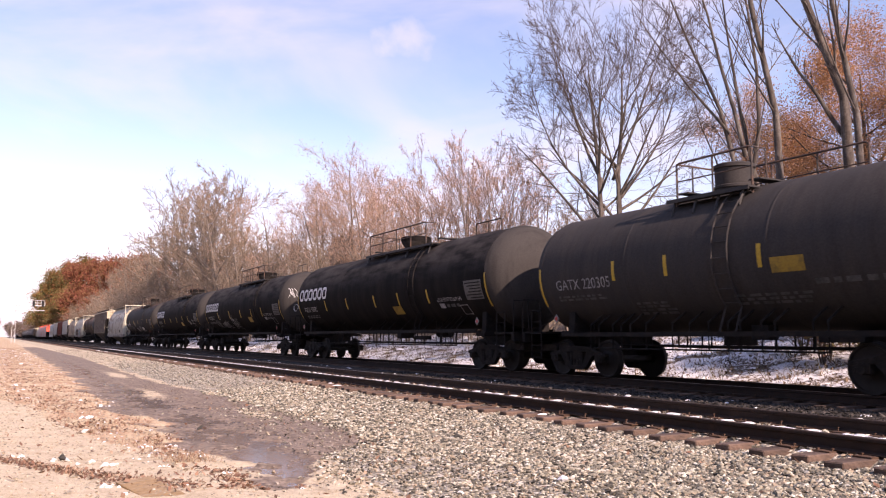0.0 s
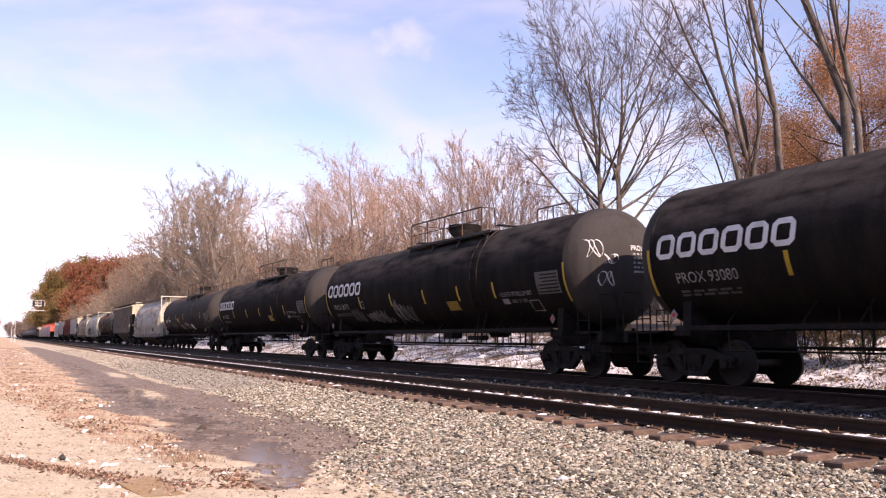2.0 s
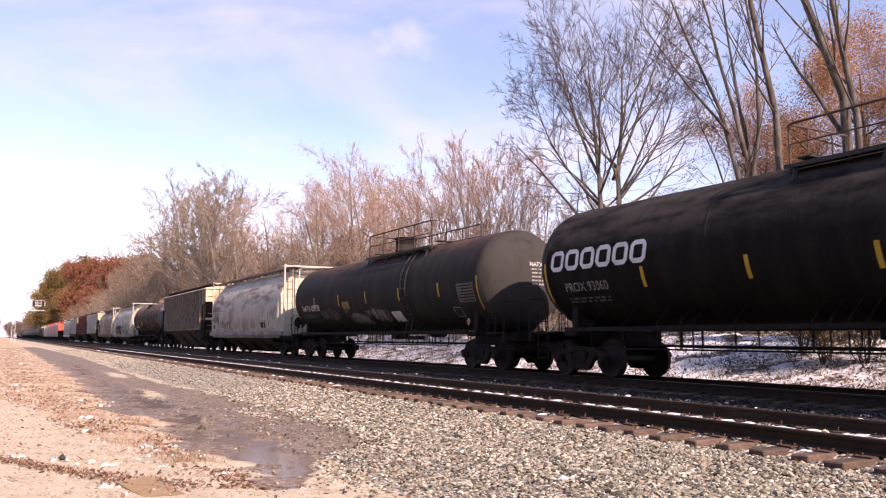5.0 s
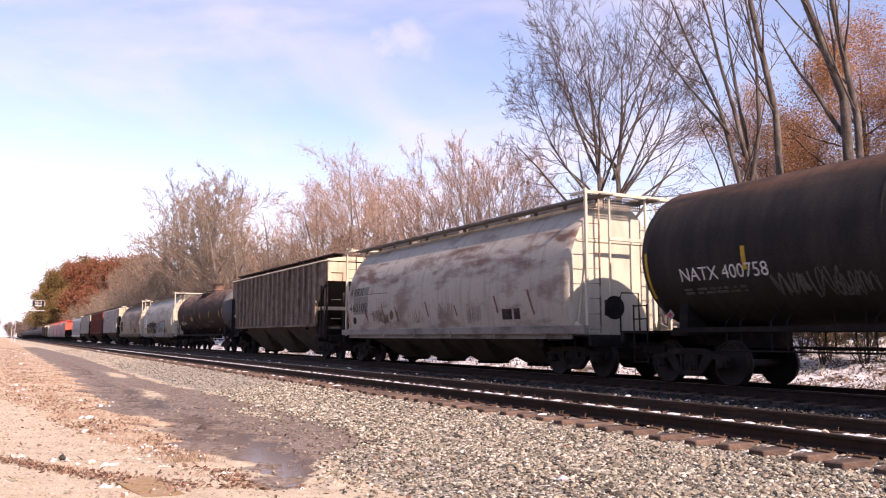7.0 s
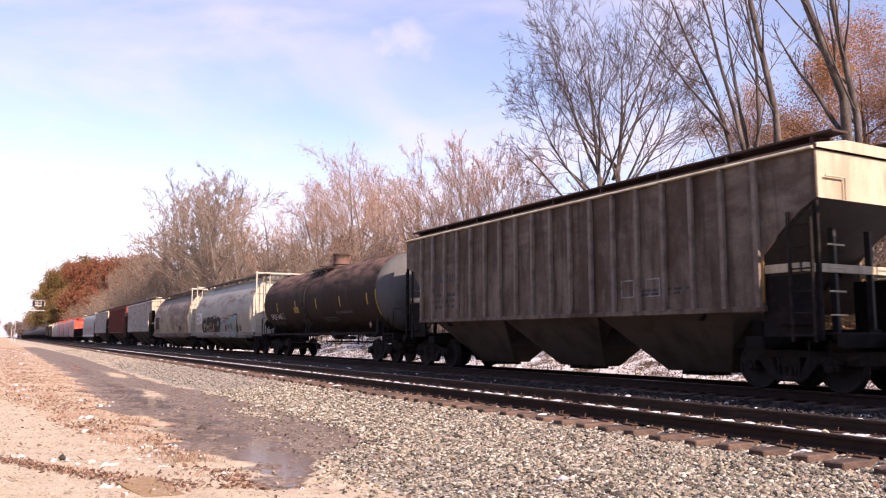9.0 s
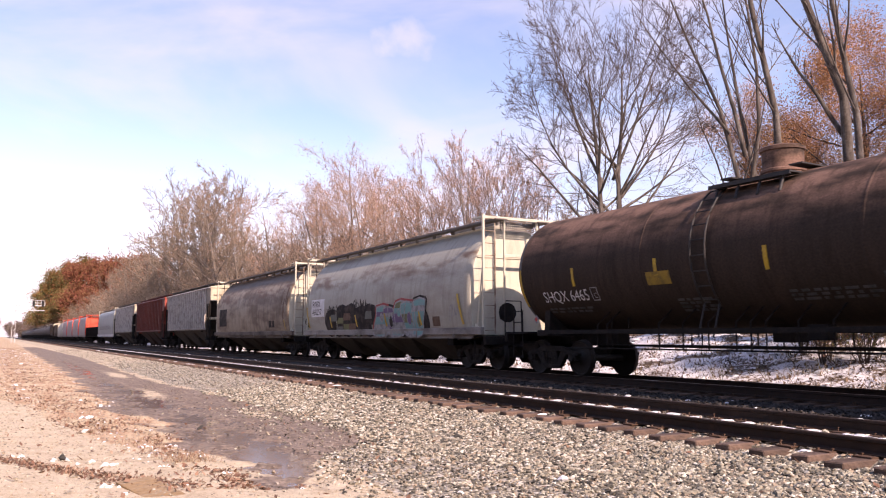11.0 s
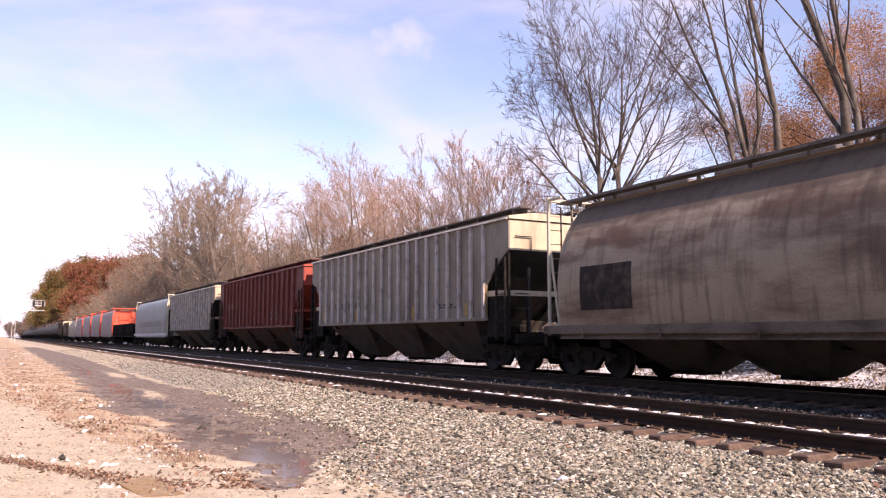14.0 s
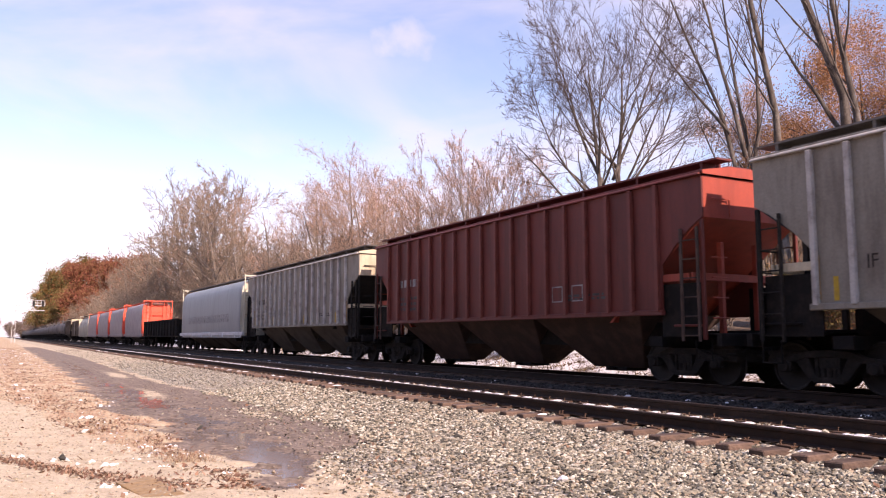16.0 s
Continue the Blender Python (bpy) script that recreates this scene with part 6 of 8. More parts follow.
def paint_piece(car, body_side, rnd, y0, y1, z0, z1):
    """Large coloured spray-paint piece: fat banded forms without meaning, murky at one end, outlined at the other."""
    def side(z):
        return min(body_side(z), -1.536) if z < 1.215 else body_side(z)
    n = 9
    for i in range(n):
        y = y0 - (y0 - y1) * (i + 0.5) / n
        form = slab(y, 1.5, z0, z0 + (z1 - z0) * rnd.uniform(0.72, 1.02), rnd.uniform(-0.25, 0.25), rnd.uniform(0, 6))
        part("graffiti_shade", slab_rows(form, side, 0.006 + 0.0008 * i, 0, 14), M_SPRAYBLACK, car, "dark spray-painted ground")
    tones = [M_TEAL, M_DULLWHITE, M_TEAL, M_PURPLE, M_TEAL, M_DULLWHITE, M_PURPLE, M_TEAL, M_OLIVE, M_TEAL]
    murk = [M_SPRAYBLACK, M_RUSTRUN, M_MURK, M_SPRAYBLACK, M_OLIVE]
    middle = y0 + (y1 - y0) * 0.5
    for i in range(6):
        y = y0 - 0.4 - (y0 - middle - 0.2) * (i + 0.4) / 6
        form = slab(y, 0.75, z0 + 0.02, z0 + (z1 - z0) * rnd.uniform(0.55, 0.8), rnd.uniform(-0.3, 0.3), rnd.uniform(0, 6))
        for a, b, k in ((0, 3, 1), (3, 7, 0), (9, 13, 2)):
            part("graffiti_band", slab_rows(form, side, 0.016 + 0.001 * i, a, b), murk[(2 * i + k) % 5], car, "murky spray-painted band")
    for i in range(5):
        wide = (1.2, 0.8, 1.0, 0.95, 0.85)[i]
        y = (-0.95, -1.75, -2.45, -3.25, -3.98)[i]
        tall = (z1 - z0) * (0.84, 0.8, 0.93, 0.9, 0.96)[i]
        form = slab(y, wide, z0 + 0.01, z0 + tall, rnd.uniform(-0.24, 0.24), rnd.uniform(0, 6), 6.0, 20)
        left, right = [(p, z) for z, p, q in form], [(q, z) for z, p, q in reversed(form)]
        edge = left + right
        halo = part("graffiti_halo", ribbon([(yy + (0.05 if yy > y else -0.05), zz + 0.05) for yy, zz in edge[3:-3]], 0.1, side, 0.018), M_SPRAYRED if i in (0, 2, 3) else M_SPRAYBLACK, car, "thin sprayed halo")
        cuts = (0, 4, 8, 13, 16, 20)
        for k in range(5):
            part("graffiti_band", slab_rows(form, side, 0.022 + 0.001 * i, cuts[k], cuts[k + 1]), (tones[(2 * i + k) % 10] if k else (M_TEAL, M_DULLWHITE)[i % 2]), halo, "flat sprayed colour band")
        part("graffiti_outline", ribbon(edge, 0.06, side, 0.032), M_DULLWHITE, halo, "pale sprayed outline")
        hole, ring = blob(rnd, y - 0.05, z0 + tall * (0.62, 0.5, 0.66, 0.52, 0.4)[i], 0.3, tall * (0.3, 0.4, 0.22, 0.36, 0.3)[i], side, 0.034, 16)
        part("graffiti_spot", hole, (M_DULLWHITE, M_SPRAYBLACK, M_TEAL, M_PURPLE, M_OLIVE)[i], halo)
        part("graffiti_outline", ribbon(ring, 0.035, side, 0.037), M_DULLWHITE, halo)
    for k in range(5):
        part("graffiti", scribble(rnd, y0 - 0.95 * k, z1 - 0.62, 0.9, rnd.uniform(0.4, 0.75), side, 0.05), M_SPRAYBLACK, car, "black scribbled tag")
    part("graffiti", scribble(rnd, -6.1, 1.55, 0.6, 0.5, side, 0.02), M_DULLWHITE, car, "grey scribbled tag")
    part("dark_panel", patch(-5.45, -4.95, 1.36, 1.68, side), M_RUSTRUN, car, "dull brown painted-out panel")


def build_train():
    tank_car(12.0, M_GREYTANK, "dark grey tank car with dusty flanks and yellow strips", 1, half=5.95, radius=1.41, axis=2.8, number="220305", pitch_half=6.4, strip_z=-0.47, deck=(-1.3, 0.95), near_rail=(-1.2, 0.85), far_rail=(-2.6, 0.85), rail_high=0.7, rail_wide=0.86, ladder_y=-0.9, number_z=-0.6, number_y=1.38, strips=[2.33, 0.65, -1.81], panel_y=-2.77, panel_z=-0.59)
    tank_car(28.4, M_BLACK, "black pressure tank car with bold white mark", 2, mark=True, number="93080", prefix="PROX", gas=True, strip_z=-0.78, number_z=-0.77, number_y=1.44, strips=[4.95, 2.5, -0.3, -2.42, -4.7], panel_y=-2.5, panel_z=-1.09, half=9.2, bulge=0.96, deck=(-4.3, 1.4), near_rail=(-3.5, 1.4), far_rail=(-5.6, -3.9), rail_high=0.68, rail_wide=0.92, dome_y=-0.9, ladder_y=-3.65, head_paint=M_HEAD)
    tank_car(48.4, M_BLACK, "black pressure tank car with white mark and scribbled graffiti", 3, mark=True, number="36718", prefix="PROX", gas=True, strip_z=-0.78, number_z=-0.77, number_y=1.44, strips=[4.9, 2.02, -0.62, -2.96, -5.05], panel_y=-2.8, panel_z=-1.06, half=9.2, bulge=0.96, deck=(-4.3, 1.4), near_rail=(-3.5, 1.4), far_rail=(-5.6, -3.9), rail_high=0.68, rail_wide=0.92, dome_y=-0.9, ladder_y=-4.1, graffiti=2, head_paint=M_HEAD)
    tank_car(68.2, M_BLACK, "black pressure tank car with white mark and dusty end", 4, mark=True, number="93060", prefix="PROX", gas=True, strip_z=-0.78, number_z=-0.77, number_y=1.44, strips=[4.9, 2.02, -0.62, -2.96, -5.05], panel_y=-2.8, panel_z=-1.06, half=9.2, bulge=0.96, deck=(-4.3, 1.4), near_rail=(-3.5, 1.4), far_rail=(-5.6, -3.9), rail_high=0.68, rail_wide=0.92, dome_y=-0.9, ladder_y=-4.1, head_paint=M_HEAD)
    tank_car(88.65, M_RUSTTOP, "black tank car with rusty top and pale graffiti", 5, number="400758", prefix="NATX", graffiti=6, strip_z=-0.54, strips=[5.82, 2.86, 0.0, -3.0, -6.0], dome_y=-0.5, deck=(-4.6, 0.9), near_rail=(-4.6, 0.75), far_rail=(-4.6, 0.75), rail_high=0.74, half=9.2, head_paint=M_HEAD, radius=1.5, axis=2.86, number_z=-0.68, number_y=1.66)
    car, side, rnd = curved_hopper(107.25, M_HOPWHITE, "pale grey covered hopper with rust-streaked bulging sides", 6, M_ENDWHITE, strips=(), half=7.95, sill_paint=M_SILL)
    part("dark_panel", joined([patch(-5.2, -4.9, 1.5, 1.8, side), patch(-4.8, -4.3, 1.5, 1.8, side)]), M_SPRAYBLACK, car)
    part("faded_panel", patch(5.17, 6.6, 1.9, 2.95, side, 0.006), M_FADEPANEL, car, "darker faded rectangle under the number")
    lettering(car, "car_mark", "RRRX", 6.95, 2.62, 0.31, side, M_SPRAYBLACK, 1.15, "black stencilled letters")
    lettering(car, "car_number", "460102", 6.98, 2.0, 0.33, side, M_SPRAYBLACK, 1.22, "black stencilled number")
    spot, _ = blob(rnd, 6.5, 1.66, 0.34, 0.3, side, 0.01, 14)
    part("rust_spot", spot, M_SPRAYBLACK, car, "round black spot by the side sill")
    ring, _ = blob(rnd, 3.04, 1.8, 0.3, 0.36, side, 0.008, 14)
    part("rust_spot", ring, M_RUSTRUN, car, "round brown stain")
    part("stencil_frame", joined([patch(4.02, 4.36, 2.1, 2.12, side), patch(4.02, 4.36, 2.42, 2.44, side), patch(4.02, 4.04, 2.1, 2.44, side), patch(4.34, 4.36, 2.1, 2.44, side)]), M_FADETAG, car)
    part("corner_strip", ribbon([(7.24, 2.1), (7.13, 1.8), (6.98, 1.36)], 0.09, side, 0.012), M_TAB, car, "worn ochre strip down the body corner")
    part("scratch", ribbon([(5.35, 2.66), (4.7, 2.66), (4.0, 2.65), (3.29, 2.63)], 0.025, side, 0.008), M_RUSTRUN, car, "long dark scratch")
    for y, z, w, h in ((4.75, 1.55, 0.32, 0.45), (4.35, 1.5, 0.55, 0.6), (3.75, 1.45, 0.42, 0.42), (2.5, 1.5, 0.6, 0.8), (1.3, 1.45, 0.7, 0.5), (-0.6, 1.5, 0.8, 0.6), (-2.4, 1.45, 0.7, 0.5)):
        part("graffiti", scribble(rnd, y, z, w, h, side, 0.03), M_RUSTTAG if y > 3 else M_FADETAG, car, "faded brown scribbled tag")
    for y, z, k in ((5.5, 2.25, 4), (5.4, 2.05, 4), (5.3, 1.95, 3), (3.9, 2.2, 3), (2.75, 2.1, 4), (2.6, 1.9, 3), (0.4, 2.2, 4), (-1.6, 2.0, 3), (-3.9, 2.2, 4), (-5.6, 2.3, 5)):
        part("rust_run", ribbon([(y - 0.07 * j + rnd.uniform(-0.03, 0.03), z - 0.17 * j) for j in range(k)], rnd.uniform(0.05, 0.1), side, 0.009), M_RUSTRUN, car, "dark rust run down the side")
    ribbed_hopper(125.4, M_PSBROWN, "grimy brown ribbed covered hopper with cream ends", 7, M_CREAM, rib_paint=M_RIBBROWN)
    tank_car(143.5, M_BROWNTANK, "black tank car rusted brown along its top, tall dome", 8, half=8.1, radius=1.5, axis=2.84, number="6465", prefix="SHQX", pitch_half=8.5, number_z=-0.92, number_y=1.6, near_rail=None, far_rail=None, deck=(-1.0, 1.0), ladder_y=0.9, head_paint=M_PALEHEAD)
    car, side, rnd = curved_hopper(160.95, M_HOPGRAF, "weathered grey covered hopper with large coloured graffiti", 9, M_ENDWHITE, half=7.95, sill_paint=M_SILL)
    part("white_panel", patch(5.1, 6.75, 1.9, 2.68, side, 0.006), M_WHITE, car, "white number panel")
    lettering(car, "car_mark", "RRRX", 6.6, 2.34, 0.27, side, M_SPRAYBLACK, 1.0, "black stencilled letters")
    lettering(car, "car_number", "460257", 6.6, 1.98, 0.27, side, M_SPRAYBLACK, 1.0, "black stencilled number")
    paint_piece(car, side, rnd, 4.7, -4.4, 1.0, 2.4)
    car, side, rnd = curved_hopper(178.75, M_HOPTAN, "tan covered hopper stained with rust, dark painted-out panel", 10, M_ENDWHITE, strips=(0,), half=8.15, sill_paint=M_GRIMYSILL)
    part("painted_out_panel", patch(4.7, 6.55, 1.66, 2.74, side), M_SPRAYBLACK, car, "black painted-out panel")
    part("dark_panel", joined([patch(-5.3, -4.9, 1.5, 1.85, side), patch(-4.8, -4.3, 1.5, 1.85, side)]), M_SPRAYBLACK, car)
    for k in range(9):
        y = -6.35 - 0.12 * k + rnd.uniform(-0.05, 0.05)
        z = rnd.uniform(2.6, 3.7)
        part("rust_run", ribbon([(y + rnd.uniform(-0.04, 0.04), z - 0.2 * j) for j in range(rnd.randint(3, 7))], rnd.uniform(0.04, 0.13), side, 0.008 + 0.0006 * k), M_RUSTRUN, car, "dark rust run down the side")
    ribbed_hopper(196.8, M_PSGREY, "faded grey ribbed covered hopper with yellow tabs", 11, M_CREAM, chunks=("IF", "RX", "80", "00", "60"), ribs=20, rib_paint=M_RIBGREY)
    ribbed_hopper(214.5, M_PSRED, "oxide-red ribbed covered hopper, end coloured brighter as sunlit", 12, M_ENDRED, rib_paint=M_RIBRED)
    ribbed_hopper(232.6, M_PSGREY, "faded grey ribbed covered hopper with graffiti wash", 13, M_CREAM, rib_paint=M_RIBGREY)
    car, side, rnd = curved_hopper(251.2, M_BLUEGREY, "clean blue-grey covered hopper with pale lower stripe", 14, M_ENDWHITE, half=9.3, curve=FLAT, near=False, sill_paint=M_WHITE)
    part("company_stencil", bars(rnd, 6.0, -6.2, 1.95, 1, 0.5, side), M_DULLWHITE, car)
    gondola(270.4)
    for i in range(4):
        curved_hopper(287.0 + 14.6 * i, M_ORSIDE, "grey-sided hopper with bright orange ends and top", 20 + i, M_ORANGE, half=6.55, curve=FLAT, near=False, roof_paint=M_ORANGE, group="orange hoppers of the train")
    curved_hopper(346.5, M_HOPGRAF, "pale covered hopper far down the train", 30, M_ENDWHITE, near=False)
    box_car(364.5, "box car with cream ends far down the train", M_PSBROWN, M_CREAM)
    ribbed_hopper(382.5, M_PSBROWN, "brown hopper far down the train", 31, M_CREAM, near=False, number_marks=False)
    first = tank_car(402.0, M_PALETANK, "plain tank car far down the train, coloured grey for haze", 32, near=False)
    for i in range(1, 24):
        cars.append((copy_thing(first, Matrix.Identity(4)), 402.0 + 20.0 * i))


# ---------------------------------------------------------------- trees
class Wood:
    """Collects the four-cornered faces of limbs and twigs."""

    def __init__(self):
        self.v, self.f, self.t = [], [], []

    def limb(self, pts, rs, n):
        o = len(self.v)
        for i, p in enumerate(pts):
            d = (pts[min(i + 1, len(pts) - 1)] - pts[max(i - 1, 0)]).normalized()
            a = d.cross(Vector((0.31, 0.93, 0.2))).normalized()
            b = d.cross(a)
            for k in range(n):
                w = 6.28318 * k / n
                self.v.append(p + (a * math.cos(w) + b * math.sin(w)) * rs[i])
        for i in range(len(pts) - 1):
            for k in range(n):
                self.f.append((o + i * n + k, o + i * n + (k + 1) % n, o + (i + 1) * n + (k + 1) % n, o + (i + 1) * n + k))

    def needle(self, p, q, r):
        """A twig's last length: three sides to a point."""
        o = len(self.v)
        d = (q - p).normalized()
        a = d.cross(Vector((0.31, 0.93, 0.2))).normalized() * r
        b = d.cross(a)
        self.v += [p + a, p - a * 0.5 + b * 0.87, p - a * 0.5 - b * 0.87, q]
        self.t += [(o, o + 1, o + 3), (o + 1, o + 2, o + 3), (o + 2, o, o + 3)]

    def twig_mesh(self, name, mat):
        q = np.array(self.f) if self.f else np.zeros((0, 4), int)
        t = np.concatenate([q[:, [0, 1, 2]], q[:, [0, 2, 3]], np.array(self.t).reshape(-1, 3)]).astype(int)
        return array_mesh(name, np.array([tuple(p) for p in self.v]), t, mat, False)

    def mesh(self, name, mat, smooth=True):
        return array_mesh(name, np.array([tuple(p) for p in self.v]), np.array(self.f), mat, smooth)


def grow(rnd, limbs, twigs, tips, p, d, length, r, level, spec, bends=()):
    """A limb that wanders, tapers and bears smaller ones; bends: the lean of each fifth of a trunk."""
    if level >= spec["levels"] and r <= 0.035:
        d = (d + Vector((rnd.gauss(0, 1), rnd.gauss(0, 1), rnd.gauss(0, 0.6))) * spec["wander"] + Vector((0, 0, spec["lift"] * 0.6))).normalized()
        q = p + d * length
        twigs.needle(p, q, r)
        tips.append((q, d))
        tips.append((p.lerp(q, 0.5), d))
        return
    crown = spec.get("crown")
    if crown and level:
        # keep inside a rounded crown: (height of its middle, half width, half height)
        q = p + d * length
        over = (q.x * q.x + q.y * q.y) / crown[1] ** 2 + ((q.z - crown[0]) / crown[2]) ** 2
        if over > 1:
            length *= max(0.45, 1.2 - 0.25 * over)
    n = 5 if level == 0 else (4 if level < 2 else (3 if level < 3 else 2))
    pts, rs = [p.copy()], [r]
    end = max((0.14 if level == 0 else 0.3) * r, spec["fine"] * 0.7)
    for i in range(n):
        if bends:
            d = Vector((-0.87 * bends[i], 0.49 * bends[i], 1)).normalized()
        d = (d + Vector((rnd.gauss(0, 1), rnd.gauss(0, 1), rnd.gauss(0, 0.6))) * spec["wander"] * (1.0 if level else 0.4 if bends else 0.55) + Vector((0, 0, spec["lift"] * (0.4 if level else 0.2)))).normalized()
        pts.append(pts[-1] + d * (length / n))
        rs.append(r + (end - r) * (i + 1) / n)
    if r > 0.035:
        limbs.limb(pts, rs, 7 if r > 0.12 else 5)
    else:
        twigs.limb(pts, rs, 3)
    if level >= spec["levels"]:
        tips.append((pts[-1], d))
        tips.append((pts[len(pts) // 2], d))
        return
    kids = spec["kids"][min(level, len(spec["kids"]) - 1)]
    for k in range(kids):
        f = spec["first"] if level == 0 else 0.2
        t = f + (1 - f) * (k + rnd.random()) / kids
        i = min(int(t * n), n - 1)
        q = pts[i].lerp(pts[i + 1], t * n - i)
        ax = (pts[i + 1] - pts[i]).normalized()
        turn = rnd.uniform(0, 6.283)
        side = ax.cross(Vector((math.cos(turn), math.sin(turn), 0.3))).normalized()
        ang = radians(rnd.uniform(*spec["angle"]))
        nd = ax * math.cos(ang) + side * math.sin(ang)
        if crown and level:
            nd = nd + (q - Vector((0, 0, crown[0] - 0.6 * crown[2]))).normalized() * spec.get("spread", 0.5)
        nd.normalize()
        ln = length * rnd.uniform(*spec["ratio"]) * (1.15 - 0.5 * t if level == 0 else 1.0 - 0.35 * t)
        grow(rnd, limbs, twigs, tips, q, nd, ln, max(spec["fine"], (r + (end - r) * t) * rnd.uniform(0.36, 0.52) * (spec.get("heavy", 1.25) if level == 0 else 1.0)), level + 1, spec)


def leaf_mesh(rnd, tips, count, size, mat, droop=0.2, loose=0.2):
    vs, fs = [], []
    for _ in range(count):
        p, d = tips[rnd.randrange(len(tips))]
        q = p + Vector((rnd.gauss(0, 1), rnd.gauss(0, 1), rnd.gauss(0, 1) - droop)) * loose
        a = Vector((rnd.gauss(0, 1), rnd.gauss(0, 1), rnd.gauss(0, 1))).normalized()
        b = a.cross(Vector((rnd.gauss(0, 1), rnd.gauss(0, 1), rnd.gauss(0, 1)))).normalized()
        s = size * rnd.uniform(0.6, 1.3)
        o = len(vs)
        vs += [q - a * s, q + b * s * 0.6 + a.cross(b) * s * 0.15, q + a * s, q - b * s * 0.6 + a.cross(b) * s * 0.15]
        fs.append((o, o + 1, o + 2, o + 3))
    return array_mesh("crown", np.array([tuple(v) for v in vs]), np.array(fs), mat)


SPEC = {"wander": 0.10, "lift": 0.10, "levels": 4, "kids": (9, 6, 5, 4), "angle": (24, 52), "ratio": (0.42, 0.66), "first": 0.3, "fine": 0.011}


def make_tree(name, label, seed, stems, tall, radius, bark, twig, leaves=None, lean=0.0, category="tree", group="trees behind the railway", **over):
    rnd = random.Random(seed)
    spec = dict(SPEC, **over)
    limbs, twigs, tips = Wood(), Wood(), []
    for k in range(stems):
        a = 6.283 * k / stems + rnd.uniform(-0.4, 0.4)
        base = Vector((math.cos(a), math.sin(a), 0)) * (radius * 1.0 if stems > 1 else 0) + Vector((0, 0, -0.4))
        d = Vector((math.cos(a) * 0.16, math.sin(a) * 0.16, 1)) if stems > 1 else Vector((lean, lean * 0.5, 1))
        grow(rnd, limbs, twigs, tips, base, d.normalized(), tall * rnd.uniform(0.72, 0.8), radius * rnd.uniform(0.85, 1.0), 0, spec)
    tree = tagged(new(name), label, category, group)
    if limbs.v:
        part("trunk", limbs.mesh("trunk", bark), bark, tree)
    if twigs.v:
        part("branchwork", twigs.twig_mesh("branchwork", twig), twig, tree, "fine bare twigs")
    if leaves:
        count, size, mat, *loose = leaves
        part("crown", leaf_mesh(rnd, tips, count, size, mat, loose=loose[0] if loose else size * 1.6), mat, tree, "sparse dead leaves")
    return tree


def stand(tree, x, y, turn=0.0, size=1.0, sink=0.0):
    z = float(height(np.array([x]), np.array([y]))[0]) - sink
    tree.matrix_basis = pose(x, y, z, 0, 0, turn) @ Matrix.Diagonal((size, size, size, 1))


def stand_copy(tree, x, y, turn, size, label=""):
    c = copy_thing(tree, Matrix.Identity(4))
    stand(c, x, y, turn, size)
    if label:
        tagged(c, label)
    return c


def stem_tree(name, label, seed, stems, bark, twig, leaves=None, category="tree", group="trees behind the railway", **over):
    """A tree of given stems and heavy limbs: (foot, leans along the railway, length, radius)."""
    rnd = random.Random(seed)
    spec = dict(SPEC, **over)
    limbs, twigs, tips = Wood(), Wood(), []
    for (along, z), lean, length, r in stems:
        bends = lean if isinstance(lean, tuple) else (lean,) * 5
        grow(rnd, limbs, twigs, tips, Vector((-0.87 * along, 0.49 * along, z)), Vector((0, 0, 1)), length, r, 0, spec, bends)
    tree = tagged(new(name), label, category, group)
    part("trunk", limbs.mesh("trunk", bark), bark, tree)
    part("branchwork", twigs.twig_mesh("branchwork", twig), twig, tree, "fine bare twigs")
    if leaves:
        count, size, mat, loose = leaves
        part("crown", leaf_mesh(rnd, tips, count, size, mat, loose=loose), mat, tree, "sparse dead leaves")
    return tree


